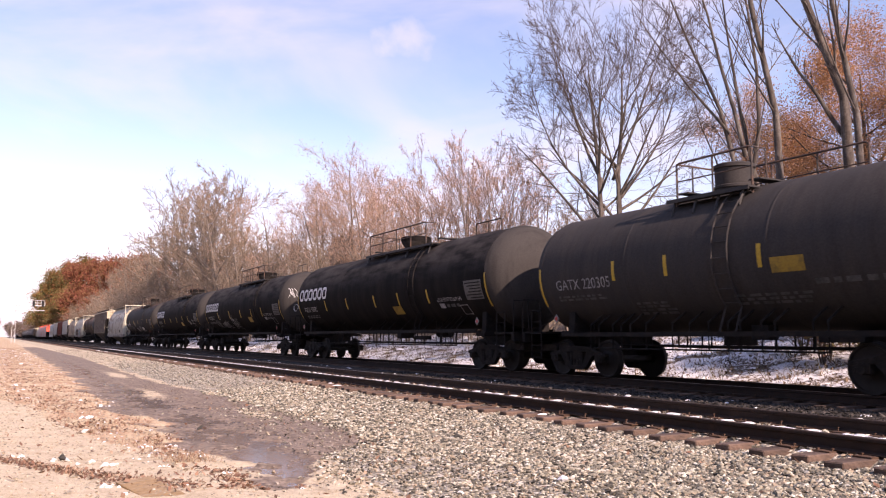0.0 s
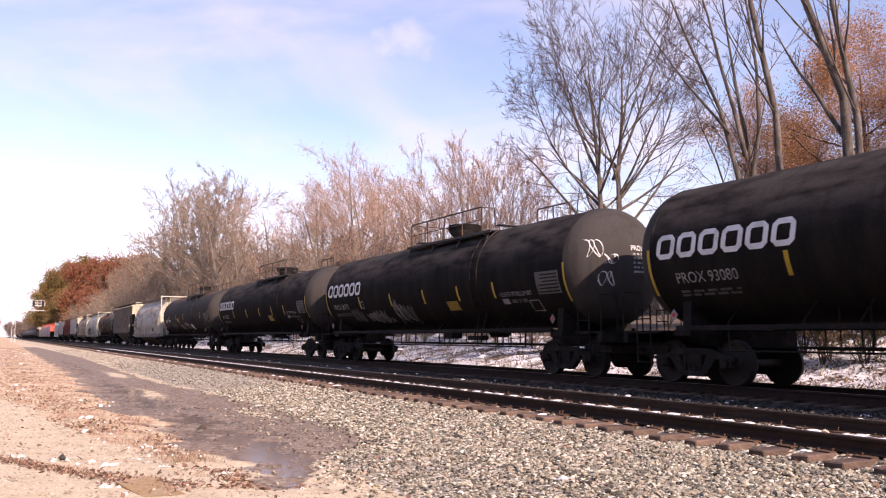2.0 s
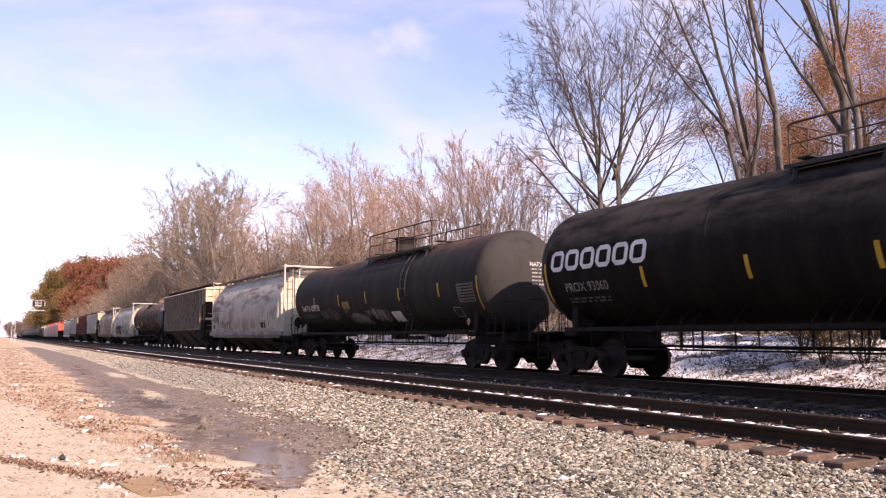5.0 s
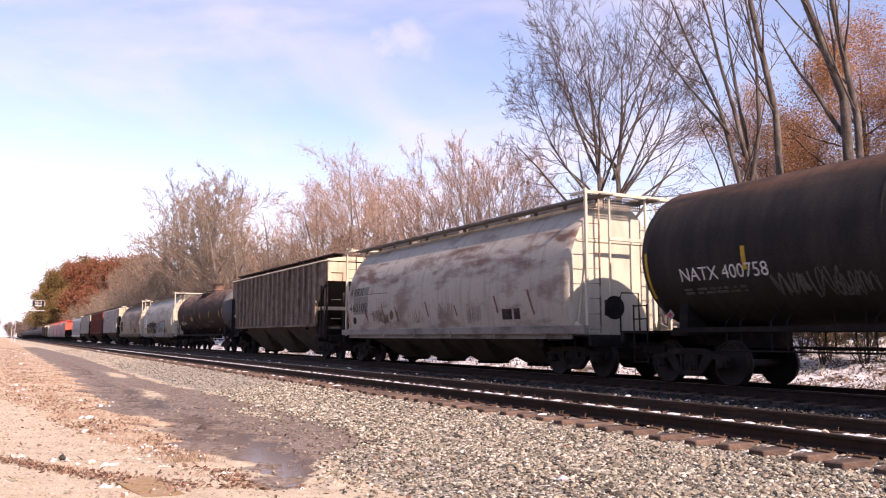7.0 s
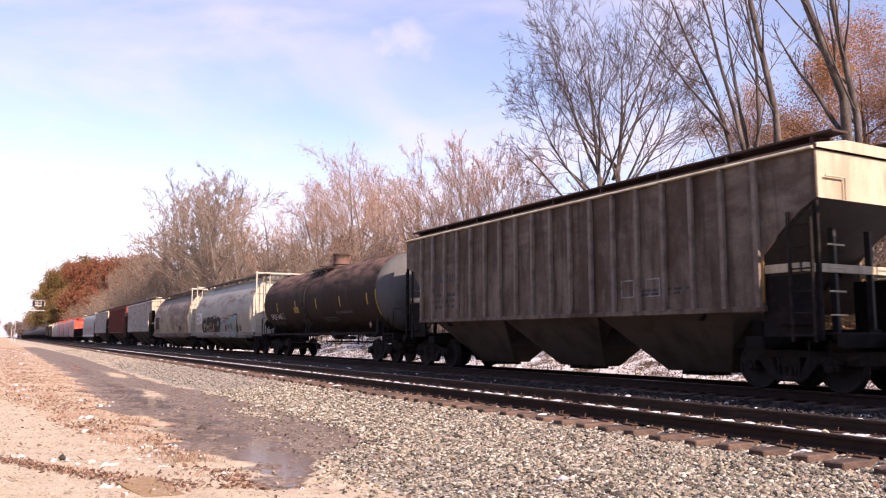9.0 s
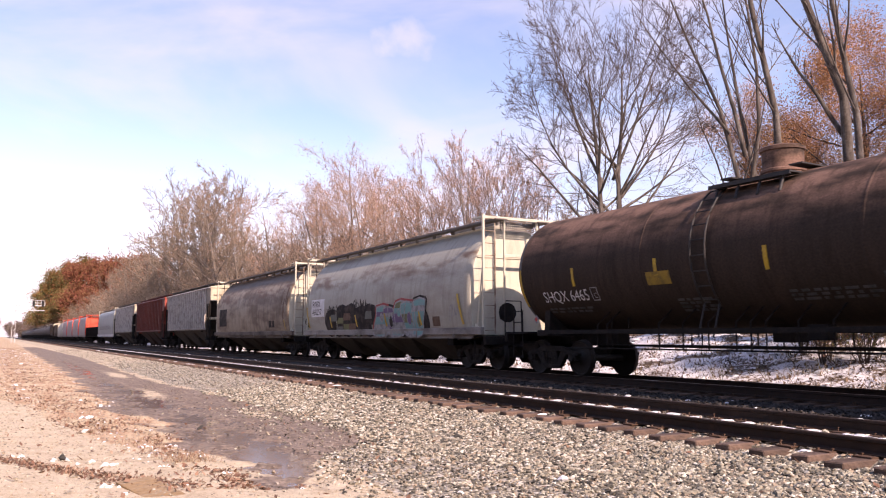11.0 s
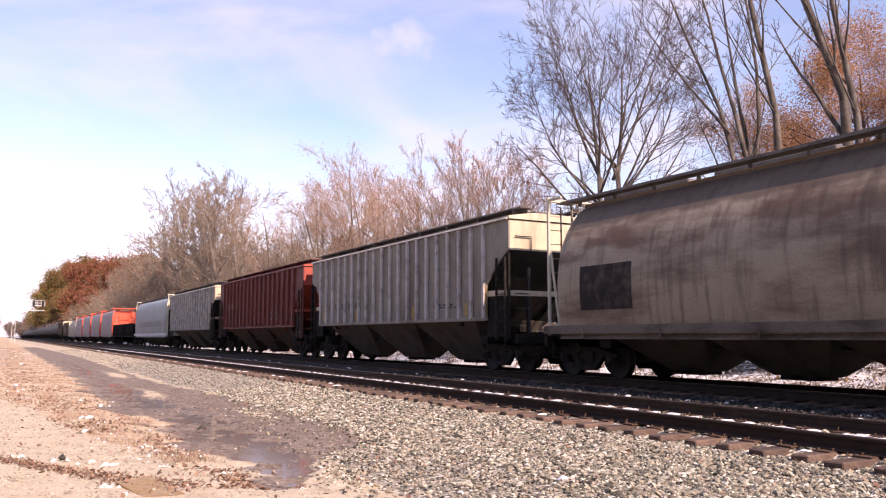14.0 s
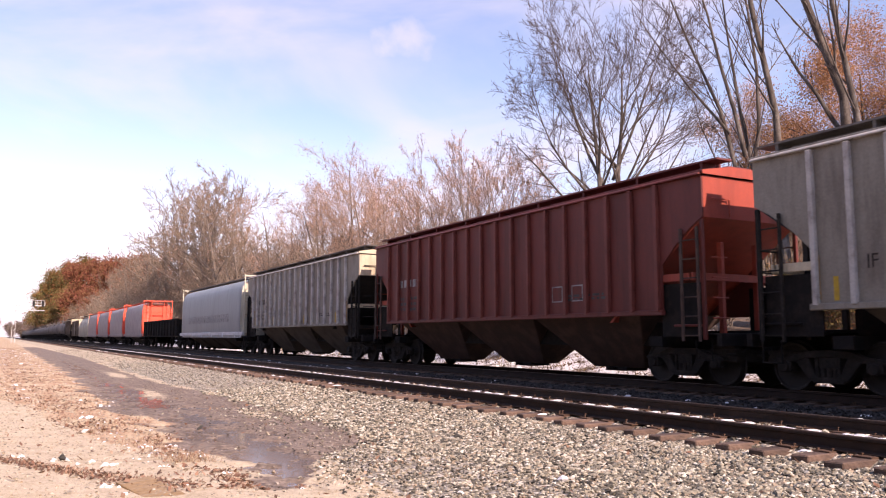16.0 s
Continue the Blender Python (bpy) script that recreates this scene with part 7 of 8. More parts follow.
def build_trees():
    rnd = random.Random(77)
    # the broad bare tree with two stems and a rounded crown
    big = stem_tree("bare_tree", "tall bare grey tree, two stems, rounded crown of fine twigs", 5,
                    [((0.22, -0.4), (0.0, 0.02, 0.06, 0.05, 0.05), 12.4, 0.2), ((-0.2, -0.4), (-0.02, 0.05, 0.02, -0.04, -0.05), 12.8, 0.21), ((0.35, 5.6), (0.9, 0.75, 0.6, 0.4, 0.3), 6.4, 0.08),
                     ((-0.25, 5.9), (-0.8, -0.7, -0.6, -0.4, -0.3), 6.4, 0.08), ((0.35, 6.8), (0.5, 0.4, 0.35, 0.3, 0.25), 7.6, 0.085), ((-0.1, 7.0), (-0.4, -0.4, -0.35, -0.3, -0.25), 7.4, 0.085)], M_BARK, M_TWIG,
                    wander=0.1, lift=0.15, kids=(15, 8, 6, 4), levels=4, angle=(30, 66), ratio=(0.34, 0.6), first=0.36, fine=0.007, crown=(10.6, 5.0, 5.9), spread=0.3)
    stand(big, 24.2, 27.6, 0)
    # crooked trunks on the bank, limbs high up
    leaning = stem_tree("bare_tree", "bare tree with heavy limbs leaning over, grey bark", 13,
                        [((0, -0.4), (0.02, 0.05, 0.22, 0.45, 0.35), 13.5, 0.13), ((0.25, 6.0), (0.25, 0.3, 0.3, 0.3, 0.3), 8.5, 0.085), ((0.75, 6.8), (0.8, 0.9, 0.9, 0.7, 0.6), 5.5, 0.06), ((0.1, 5.0), (-0.15, 0.05, 0.1, 0.15, 0.1), 10.0, 0.085)], M_BARK, M_TWIG,
                        wander=0.1, lift=0.24, kids=(10, 7, 5, 4), angle=(24, 50), ratio=(0.24, 0.4), first=0.3, fine=0.0065, heavy=0.9)
    stand(leaning, 22.0, 17.9, 0)
    upright = stem_tree("bare_tree", "tall bare tree with a straight mottled trunk", 8, [((0, -0.4), (0.01, 0.02, 0.2, 0.12, 0.08), 18.5, 0.165)], M_BARK, M_TWIG, wander=0.09, lift=0.24, kids=(17, 8, 6, 4), angle=(26, 52), ratio=(0.14, 0.26), first=0.4, fine=0.0065, heavy=0.8)
    stand(upright, 21.3, 16.0, 0)
    crooked = stem_tree("bare_tree", "thick crooked bare tree with a mottled grey trunk", 29, [((0, -0.4), (0.03, 0.04, 0.24, 0.15, 0.1), 18.5, 0.21), ((0.2, 5.7), (0.55, 0.75, 0.8, 0.6, 0.5), 4.2, 0.09)], M_BARK, M_TWIG,
                        wander=0.11, lift=0.24, kids=(13, 8, 6, 4), angle=(26, 52), ratio=(0.14, 0.26), first=0.4, fine=0.0065, heavy=0.75)
    stand(crooked, 21.9, 14.2, 0)
    stand_copy(upright, 21.2, 13.2, 12, 0.9)
    stand_copy(upright, 22.2, 17.75, -15, 0.72)
    oak = make_tree("oak_tree", "broad oak still holding rusty orange leaves", 21, 1, 15.0, 0.26, M_BARK, M_TWIG, (80000, 0.042, M_OAKLEAF, 0.42), kids=(15, 8, 5, 3), angle=(40, 75), ratio=(0.34, 0.5), first=0.25, lift=0.1, fine=0.009, crown=(9.0, 5.2, 5.4), spread=0.3)
    stand(oak, 31.3, 20.4, 60, 0.92)
    stand_copy(oak, 32.0, 17.4, 140, 0.85)
    stand_copy(oak, 31.0, 24.3, 220, 0.8)
    # vase-shaped trees with tufts of dead leaves at the tips
    vase = make_tree("leafy_tree", "slender many-stemmed tree with tufts of pinkish dead leaves", 37, 5, 12.0, 0.11, M_PALEBARK, M_TUFTWIG, (5200, 0.04, M_PALELEAF, 0.1), kids=(9, 6, 4, 3), angle=(20, 46), ratio=(0.32, 0.5), first=0.3, lift=0.16, fine=0.008, crown=(8.0, 4.6, 5.6))
    stand(vase, 26.2, 42, 0, 1.14)
    for x, y, a, k in ((27.5, 46.5, 70, 1.2), (25.0, 37.5, 190, 0.86), (24.4, 45.0, 20, 0.95), (28.5, 40, 110, 1.0)):
        stand_copy(vase, x, y, a, k)
    # pale upright trees, a haze of small pinkish leaves
    pale = make_tree("leafy_tree", "pale upright tree with a haze of small pinkish leaves", 31, 3, 11.0, 0.14, M_PALEBARK, M_PINKTWIG, (15000, 0.03, M_PALELEAF, 0.2), kids=(13, 7, 5, 4), angle=(32, 62), ratio=(0.3, 0.46), first=0.25, lift=0.08, fine=0.008, crown=(8.4, 4.8, 5.6), spread=0.4)
    stand(pale, 26, 57.5, 40, 1.38)
    for x, y, a, k in ((27, 63, 100, 1.68), (24, 62, 200, 1.36), (26.5, 70, 330, 1.62), (30, 58, 10, 1.42), (23.5, 74, 60, 1.45), (23.5, 52, 150, 0.9)):
        stand_copy(pale, x, y, a, k)
    # brown bare woods with rounded crowns
    brown = make_tree("bare_tree", "brown bare woodland tree with a rounded crown", 41, 3, 10.2, 0.16, M_PALEBARK, M_BROWNTWIG, (1200, 0.04, M_PALELEAF, 0.2), kids=(12, 7, 6, 4), angle=(36, 68), ratio=(0.34, 0.5), first=0.22, lift=0.1, fine=0.011, crown=(7.2, 5.2, 5.2), spread=0.5)
    stand(brown, 22.5, 93, 0, 2.0)
    for x, y, a, k in ((24, 101, 80, 2.35), (23, 111, 200, 2.5), (25, 122, 300, 2.65), (23, 132, 40, 2.35), (23, 146, 120, 2.05), (22, 162, 10, 1.8), (21.5, 182, 260, 1.65), (22, 84, 30, 1.4),
                       (22, 205, 20, 1.2), (21.5, 232, 90, 1.15), (22, 262, 170, 1.2)):
        stand_copy(brown, x, y, a, k)
    # a second row of woods behind
    for k in range(9):
        stand_copy(brown, 31 + rnd.uniform(-2, 5), 44 + 15 * k + rnd.uniform(-3, 3), rnd.uniform(0, 360), rnd.uniform(0.9, 1.1) * (1 + 0.07 * k))
    shrub = make_tree("bare_shrub", "tangled brown bare thicket shrub", 51, 6, 6.0, 0.05, M_PALEBARK, M_BROWNTWIG, (260, 0.03, M_PALELEAF, 0.15), category="shrub", group="thicket along the railway", kids=(8, 5, 4), levels=3, angle=(24, 60), ratio=(0.36, 0.56), first=0.1, fine=0.011)
    stand(shrub, 20.5, 33, 0, 0.9)
    y = 5.0
    while y < 300:
        stand_copy(shrub, 21.0 + rnd.uniform(-0.4, 3.2), y, rnd.uniform(0, 360), rnd.uniform(0.6, 0.95) * (1.0 + min(y, 130) / 85.0 * (y > 50)))
        if y > 25:
            stand_copy(shrub, 19.8 + rnd.uniform(-0.3, 1.0), y + 1.0, rnd.uniform(0, 360), rnd.uniform(0.5, 0.85) * (1.0 + min(y, 130) / 100.0 * (y > 50)))
        if y > 12:
            stand_copy(shrub, 25.5 + rnd.uniform(-1.0, 2.0), y + 0.6, rnd.uniform(0, 360), rnd.uniform(0.8, 1.2) * (1.0 + min(y, 130) / 100.0 * (y > 50)))
        y += 2.3 + y * 0.06
    # low bush that still holds olive leaves, on the bank behind the train
    bush = make_tree("leafy_bush", "low bush holding olive and yellow leaves on the bank", 71, 6, 3.4, 0.03, M_BARK, M_TWIG, (5200, 0.035, M_GREENLEAF, 0.09), category="bush", group="bushes on the bank", kids=(8, 5, 4), levels=3, angle=(24, 58), ratio=(0.4, 0.6), first=0.1, fine=0.008)
    stand(bush, 19.2, 13.6, 0)
    for x, yy, a, k in ((18.9, 12.3, 100, 0.85), (19.8, 14.7, 220, 0.9), (19.4, 11.2, 310, 0.75)):
        stand_copy(bush, x, yy, a, k)
    # autumn trees at the bend of the cutting
    red = make_tree("autumn_tree", "large round tree in red autumn leaf", 61, 1, 27, 0.45, M_BARK, M_TWIG, (26000, 0.3, M_REDLEAF, 1.1), kids=(14, 8, 5), levels=3, angle=(36, 78), ratio=(0.34, 0.5), first=0.15, lift=0.03, fine=0.04, crown=(14.5, 10.5, 11.5))
    green = make_tree("autumn_tree", "large olive and rust autumn tree", 63, 1, 27, 0.45, M_BARK, M_TWIG, (26000, 0.3, M_GREENLEAF, 1.1), kids=(14, 8, 5), levels=3, angle=(36, 78), ratio=(0.34, 0.5), first=0.1, lift=0.03, fine=0.04, crown=(13.5, 10.5, 12.5))
    stand(red, 27.5, 300, 0, 1.08)
    for x, yy, a, k in ((30, 262, 300, 0.95), (32, 230, 30, 0.88), (32.5, 205, 80, 0.78)):
        stand_copy(red, x, yy, a, k)
    stand(green, 24.5, 372, 0, 1.22)
    for x, yy, a, k in ((23.5, 410, 90, 1.26), (22.5, 465, 180, 1.3), (22.0, 335, 30, 0.72), (28.5, 340, 210, 1.22)):
        stand_copy(green, x, yy, a, k)
    # the far end of the cutting and the woods across the road
    dull = make_tree("leafy_tree", "distant brown tree still holding dead leaves", 83, 2, 13, 0.3, M_BARK, M_BROWNTWIG, (9000, 0.3, M_DULLLEAF, 0.8), kids=(11, 7, 5), levels=3, angle=(34, 70), ratio=(0.36, 0.52), first=0.12, fine=0.03, crown=(7.0, 6.5, 6.5))
    stand(dull, 13.0, 600, 0, 0.95)
    for x, yy, a, k in ((16.5, 610, 60, 1.15), (19.8, 590, 100, 1.25), (24.0, 600, 200, 1.1), (27.0, 585, 20, 1.2), (10, 900, 200, 1.2)):
        stand_copy(dull, x, yy, a, k)
    for x, yy, a, k in ((-14, 560, 0, 0.7), (-20, 500, 60, 0.7), (-10, 640, 120, 0.8), (-7, 760, 10, 0.8)):
        stand_copy(red, x, yy, a, k)


# ---------------------------------------------------------------- loose ground cover
ICO_V = np.array([(0, 0, 1), (0.894, 0, 0.447), (0.276, 0.851, 0.447), (-0.724, 0.526, 0.447), (-0.724, -0.526, 0.447), (0.276, -0.851, 0.447),
                  (0.724, 0.526, -0.447), (-0.276, 0.851, -0.447), (-0.894, 0, -0.447), (-0.276, -0.851, -0.447), (0.724, -0.526, -0.447), (0, 0, -1)])
ICO_F = np.array([(0, 1, 2), (0, 2, 3), (0, 3, 4), (0, 4, 5), (0, 5, 1), (1, 6, 2), (2, 7, 3), (3, 8, 4), (4, 9, 5), (5, 10, 1),
                  (6, 7, 2), (7, 8, 3), (8, 9, 4), (9, 10, 5), (10, 6, 1), (11, 7, 6), (11, 8, 7), (11, 9, 8), (11, 10, 9), (11, 6, 10)])
ROCK_V = np.array([(0.1, 0, 1), (1, 0.1, 0.25), (0.2, 1, 0.1), (-0.8, 0.55, 0.3), (-0.75, -0.65, 0.1), (0.35, -1, 0.3), (0.0, 0.0, -0.8)])
ROCK_F = np.array([(0, 1, 2), (0, 2, 3), (0, 3, 4), (0, 4, 5), (0, 5, 1), (6, 2, 1), (6, 3, 2), (6, 4, 3), (6, 5, 4), (6, 1, 5)])


def stones_mesh(name, rng, xy, z, size, mat, round_ones=False):
    """Angular stones at the places given."""
    n = len(xy)
    base_v, base_f = (ICO_V, ICO_F) if round_ones else (ROCK_V, ROCK_F)
    v = base_v[None] * rng.uniform(0.68, 1.22, (n, len(base_v), 1))
    v = v * (size[:, None, None] * rng.uniform(0.65, 1.3, (n, 1, 3)) * np.array([1, 1, 0.75]))
    a = rng.uniform(0, 6.283, n)
    t = rng.uniform(-0.7, 0.7, n)
    ca, sa, ct, st = np.cos(a)[:, None], np.sin(a)[:, None], np.cos(t)[:, None], np.sin(t)[:, None]
    x, y, zz = v[..., 0], v[..., 1], v[..., 2]
    y, zz = y * ct - zz * st, y * st + zz * ct
    x, y = x * ca - y * sa, x * sa + y * ca
    out = np.stack([x + xy[:, 0:1], y + xy[:, 1:2], zz + z[:, None]], -1).reshape(-1, 3)
    f = (base_f[None] + (np.arange(n) * len(base_v))[:, None, None]).reshape(-1, 3)
    return array_mesh(name, out, f, mat)


def build_ballast():
    rng = np.random.default_rng(4)

    def scatter(n, x0, x1, y0, y1, edge):
        """More of them near the camera; a ragged outer edge."""
        y = y0 + (y1 - y0) * rng.random(n) ** 1.5
        x = rng.uniform(x0, x1, n)
        keep = x + 0.3 * wave(x, y, 1.3, 0.8) > edge + rng.uniform(-0.5, 0.5, n)
        return np.stack([x[keep], y[keep]], -1)
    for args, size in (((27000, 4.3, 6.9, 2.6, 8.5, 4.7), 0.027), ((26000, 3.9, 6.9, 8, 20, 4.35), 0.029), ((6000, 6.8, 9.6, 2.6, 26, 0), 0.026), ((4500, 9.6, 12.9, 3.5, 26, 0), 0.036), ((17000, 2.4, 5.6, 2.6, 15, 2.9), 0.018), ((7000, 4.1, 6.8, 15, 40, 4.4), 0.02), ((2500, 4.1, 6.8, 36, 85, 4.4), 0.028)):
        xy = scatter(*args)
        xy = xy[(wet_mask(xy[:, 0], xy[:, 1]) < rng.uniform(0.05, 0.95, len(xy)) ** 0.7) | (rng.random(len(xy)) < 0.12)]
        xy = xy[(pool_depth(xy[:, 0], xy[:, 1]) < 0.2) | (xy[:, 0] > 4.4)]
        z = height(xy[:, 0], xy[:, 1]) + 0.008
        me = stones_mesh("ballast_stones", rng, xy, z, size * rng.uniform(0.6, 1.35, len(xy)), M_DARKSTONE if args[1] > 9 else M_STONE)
        tagged(new("ballast_stones", me), "grey and tan crushed stone ballast beside the track", "ballast", kind="stuff")
    # the nearest stones one by one, on a few shared meshes
    bed = tagged(new("ballast_bed"), "crushed stone ballast shoulder of the near track", "ballast", kind="structure")
    meshes = [stones_mesh("stone", rng, np.zeros((1, 2)), np.zeros(1), np.array([0.028 * k]), M_SINGLE, True) for k in (0.8, 0.9, 1.0, 1.1, 1.25, 1.4)]
    for i in range(300):
        x, y = rng.uniform(4.9, 6.55), rng.uniform(4.3, 6.6)
        st = new("stone", meshes[i % 6])
        st.parent = bed
        st.matrix_basis = pose(x, y, float(height(np.array([x]), np.array([y]))[0]) + 0.025, 0, 0, rng.uniform(0, 360))
    # pebbles on the dirt road
    xy = np.stack([rng.uniform(-0.8, 5.0, 11000), 4 + 16 * rng.random(11000) ** 1.6], -1)
    w = wet_mask(xy[:, 0], xy[:, 1])
    xy = xy[w < 0.3]
    me = stones_mesh("road_pebbles", rng, xy, height(xy[:, 0], xy[:, 1]) + 0.002, 0.012 * rng.uniform(0.5, 1.6, len(xy)), M_PEBBLE)
    tagged(new("road_pebbles", me), "small pale pebbles on the dirt road", "pebbles", kind="stuff")
    # damp gravel on the mud
    xy = np.stack([rng.uniform(1.7, 4.7, 9000), 6.4 + 30 * rng.random(9000) ** 1.7], -1)
    w = wet_mask(xy[:, 0], xy[:, 1])
    xy = xy[(w > 0.35) & (pool_depth(xy[:, 0], xy[:, 1]) < 0.12) & (rng.random(len(xy)) < 0.25 + 0.75 * sstep(2.6, 3.8, xy[:, 0]))]
    me = stones_mesh("damp_gravel", rng, xy, height(xy[:, 0], xy[:, 1]) + 0.002, 0.013 * rng.uniform(0.5, 1.5, len(xy)), M_DAMPSTONE)
    tagged(new("damp_gravel", me), "dark damp gravel on the muddy wheel track", "gravel", kind="stuff")
    # larger single stones
    for i, (x, y, s) in enumerate(((4.55, 5.93, 0.07), (1.05, 11.7, 0.06), (0.62, 9.2, 0.05), (3.2, 7.9, 0.04), (5.2, 9.0, 0.06), (2.6, 11.9, 0.05))):
        p = np.array([[x, y]])
        me = stones_mesh("stone", rng, p, height(p[:, 0], p[:, 1]) + s * 0.4, np.array([s]), M_SNOW if i in (0, 1) else M_STONE)
        tagged(new("stone", me), "white lump lying on the gravel" if i in (0, 1) else "loose grey stone on the dirt road", "stone", "loose stones")


def flakes(name, label, category, rng, xy, size, mat, up=0.35, long=1.0, lift=0.012):
    """Small flat pieces lying about (leaves, straw)."""
    n = len(xy)
    a = rng.uniform(0, 6.283, n)
    dirv = np.stack([np.cos(a), np.sin(a), rng.normal(0, up, n)], -1)
    sidev = np.stack([-np.sin(a), np.cos(a), rng.normal(0, up, n)], -1)
    s = size * rng.uniform(0.5, 1.4, n)[:, None]
    c = np.concatenate([xy, (height(xy[:, 0], xy[:, 1]) + lift * rng.uniform(0.3, 1.6, n))[:, None]], 1)
    v = np.stack([c - dirv * s * long, c + sidev * s * 0.55, c + dirv * s * long, c - sidev * s * 0.55], 1).reshape(-1, 3)
    f = np.arange(4 * n).reshape(n, 4)
    tagged(new(name, array_mesh(name, v, f, mat)), label, category, kind="stuff")


def build_litter():
    rng = np.random.default_rng(9)
    n = 12000
    y = 6.8 + 95 * rng.random(n) ** 2.1
    x = litter_edge(y).clip(0.0) + (2.15 - litter_edge(y).clip(0.0)) * rng.beta(1.3, 1.6, n) + rng.normal(0, 0.16, n)
    thin = ((y > 10) | (rng.random(n) < 0.4)) & (wave(x, y, 1.5, 0.3) + 0.6 * wave(x, y, 4.1, 1.2) > rng.uniform(-0.7, 0.35, n))
    x, y = x[thin], y[thin]
    keep = wet_mask(x, y) < 0.5
    flakes("fallen_leaves", "brown fallen leaves and dead weeds along the road edge", "leaf litter", rng, np.stack([x, y], -1)[keep], 0.026, M_LITTER, 0.5)
    y = 8.5 + 90 * rng.random(3600) ** 2.0
    x = litter_edge(y).clip(0.0) + (2.1 - litter_edge(y).clip(0.0)) * rng.beta(1.2, 1.4, 3600)
    tuft = wave(x, y, 2.3, 0.9) + 0.5 * wave(x, y, 5.1, 0.2) > 0.05
    x, y = x[tuft], y[tuft]
    n = len(x)
    h = rng.uniform(0.03, 0.15, n)
    base = np.stack([x, y, height(x, y) - 0.01], -1)
    a = rng.uniform(0, 6.283, n)
    side = np.stack([np.cos(a), np.sin(a), 0 * a], -1) * 0.004
    tip = base + np.stack([rng.normal(0, 0.5, n) * h, rng.normal(0, 0.5, n) * h, h], -1)
    v = np.stack([base - side, base + side, tip], 1).reshape(-1, 3)
    tagged(new("dry_grass", array_mesh("dry_grass", v, np.arange(3 * n).reshape(n, 3), M_STRAW)), "thin dry straw-coloured grass at the road edge", "grass", kind="stuff")
    # a drift of leaves and twigs across the dirt
    t = rng.random(1100)
    x, y = 0.0 + 1.5 * t + rng.normal(0, 0.09, 1100), 9.45 - 2.5 * t + rng.normal(0, 0.12, 1100)
    flakes("fallen_leaves", "drift of reddish dead leaves across the dirt", "leaf litter", rng, np.stack([x, y], -1), 0.02, M_LITTER, 0.6)
    # scattered leaves on the road and ballast
    xy = np.stack([rng.uniform(-0.5, 7.5, 700), 3.5 + 18 * rng.random(700) ** 1.4], -1)
    flakes("fallen_leaves", "single brown leaves blown over gravel and road", "leaf litter", rng, xy, 0.03, M_LITTER, 0.4, lift=0.03)
    # woodland floor beyond the train
    xy = np.stack([rng.uniform(16.7, 22.5, 14000), 8 + 50 * rng.random(14000) ** 1.3], -1)
    flakes("fallen_leaves", "dark leaves and weeds poking through snow", "leaf litter", rng, xy, 0.04, M_DARKLEAF, 0.7, lift=0.03)
    # dead weeds standing in tufts on the bank
    n = 16000
    x, y = rng.uniform(16.8, 20.5, n), 7 + 60 * rng.random(n) ** 1.3
    tuft = wave(x, y, 1.9, 0.6) + 0.7 * wave(x, y, 4.7, 2.1) > 0.45
    x, y = x[tuft], y[tuft]
    n = len(x)
    h = rng.uniform(0.12, 0.5, n)
    base = np.stack([x, y, height(x, y) - 0.01], -1)
    a = rng.uniform(0, 6.283, n)
    side = np.stack([np.cos(a), np.sin(a), 0 * a], -1) * 0.009
    tip = base + np.stack([rng.normal(0, 0.45, n) * h, rng.normal(0, 0.45, n) * h, h], -1)
    v = np.stack([base - side, base + side, tip], 1).reshape(-1, 3)
    tagged(new("dead_weeds", array_mesh("dead_weeds", v, np.arange(3 * n).reshape(n, 3), M_WEED)), "brown and straw-coloured dead weeds standing in snow", "weeds", kind="stuff")
    rnd = random.Random(15)
    s = Shape()
    for xx, yy, k in ((0.9, 42, 0.2), (0.33, 21.1, 0.07), (0.41, 23.7, 0.1), (0.7, 21.7, 0.07), (0.54, 18.8, 0.06), (1.29, 13.85, 0.07), (0.25, 9.54, 0.06), (0.82, 8.98, 0.05), (1.04, 8.63, 0.06), (1.29, 8.96, 0.04),
                      (1.5, 9.83, 0.04), (1.64, 10.28, 0.03), (1.92, 10.3, 0.04), (0.87, 7.46, 0.045), (0.94, 7.42, 0.035), (0.82, 8.14, 0.03), (1.48, 8.24, 0.03), (1.94, 7.71, 0.03), (1.43, 7.09, 0.02), (1.75, 16.5, 0.05), (1.5, 17.5, 0.05), (0.6, 9.2, 0.05)):
        for _ in range(rnd.choice((2, 3, 5))):
            q = k * rnd.uniform(0.3, 0.8)
            px, py = xx + rnd.gauss(0, k), yy + rnd.gauss(0, k)
            lump(s, rnd, (px, py, float(height(np.array([px]), np.array([py]))[0])), (q, q * rnd.uniform(0.5, 1.2), q * 0.7))
    for _ in range(300):
        yy = 9 + 80 * rnd.random() ** 2.2
        lo = max(0.0, float(litter_edge(np.array([yy]))[0]))
        xx = lo + (2.1 - lo) * rnd.random()
        k = rnd.choice((0.01, 0.014, 0.02)) * max(1.0, yy / 22)
        lump(s, rnd, (xx, yy, float(height(np.array([xx]), np.array([yy]))[0])), (k, k * rnd.uniform(0.6, 1.6), k * 0.7))
    for _ in range(26):
        yy = rnd.uniform(3.8, 9)
        xx = rnd.uniform(0.2, 6.5)
        k = rnd.uniform(0.012, 0.04)
        lump(s, rnd, (xx, yy, float(height(np.array([xx]), np.array([yy]))[0])), (k, k, k * 0.6))
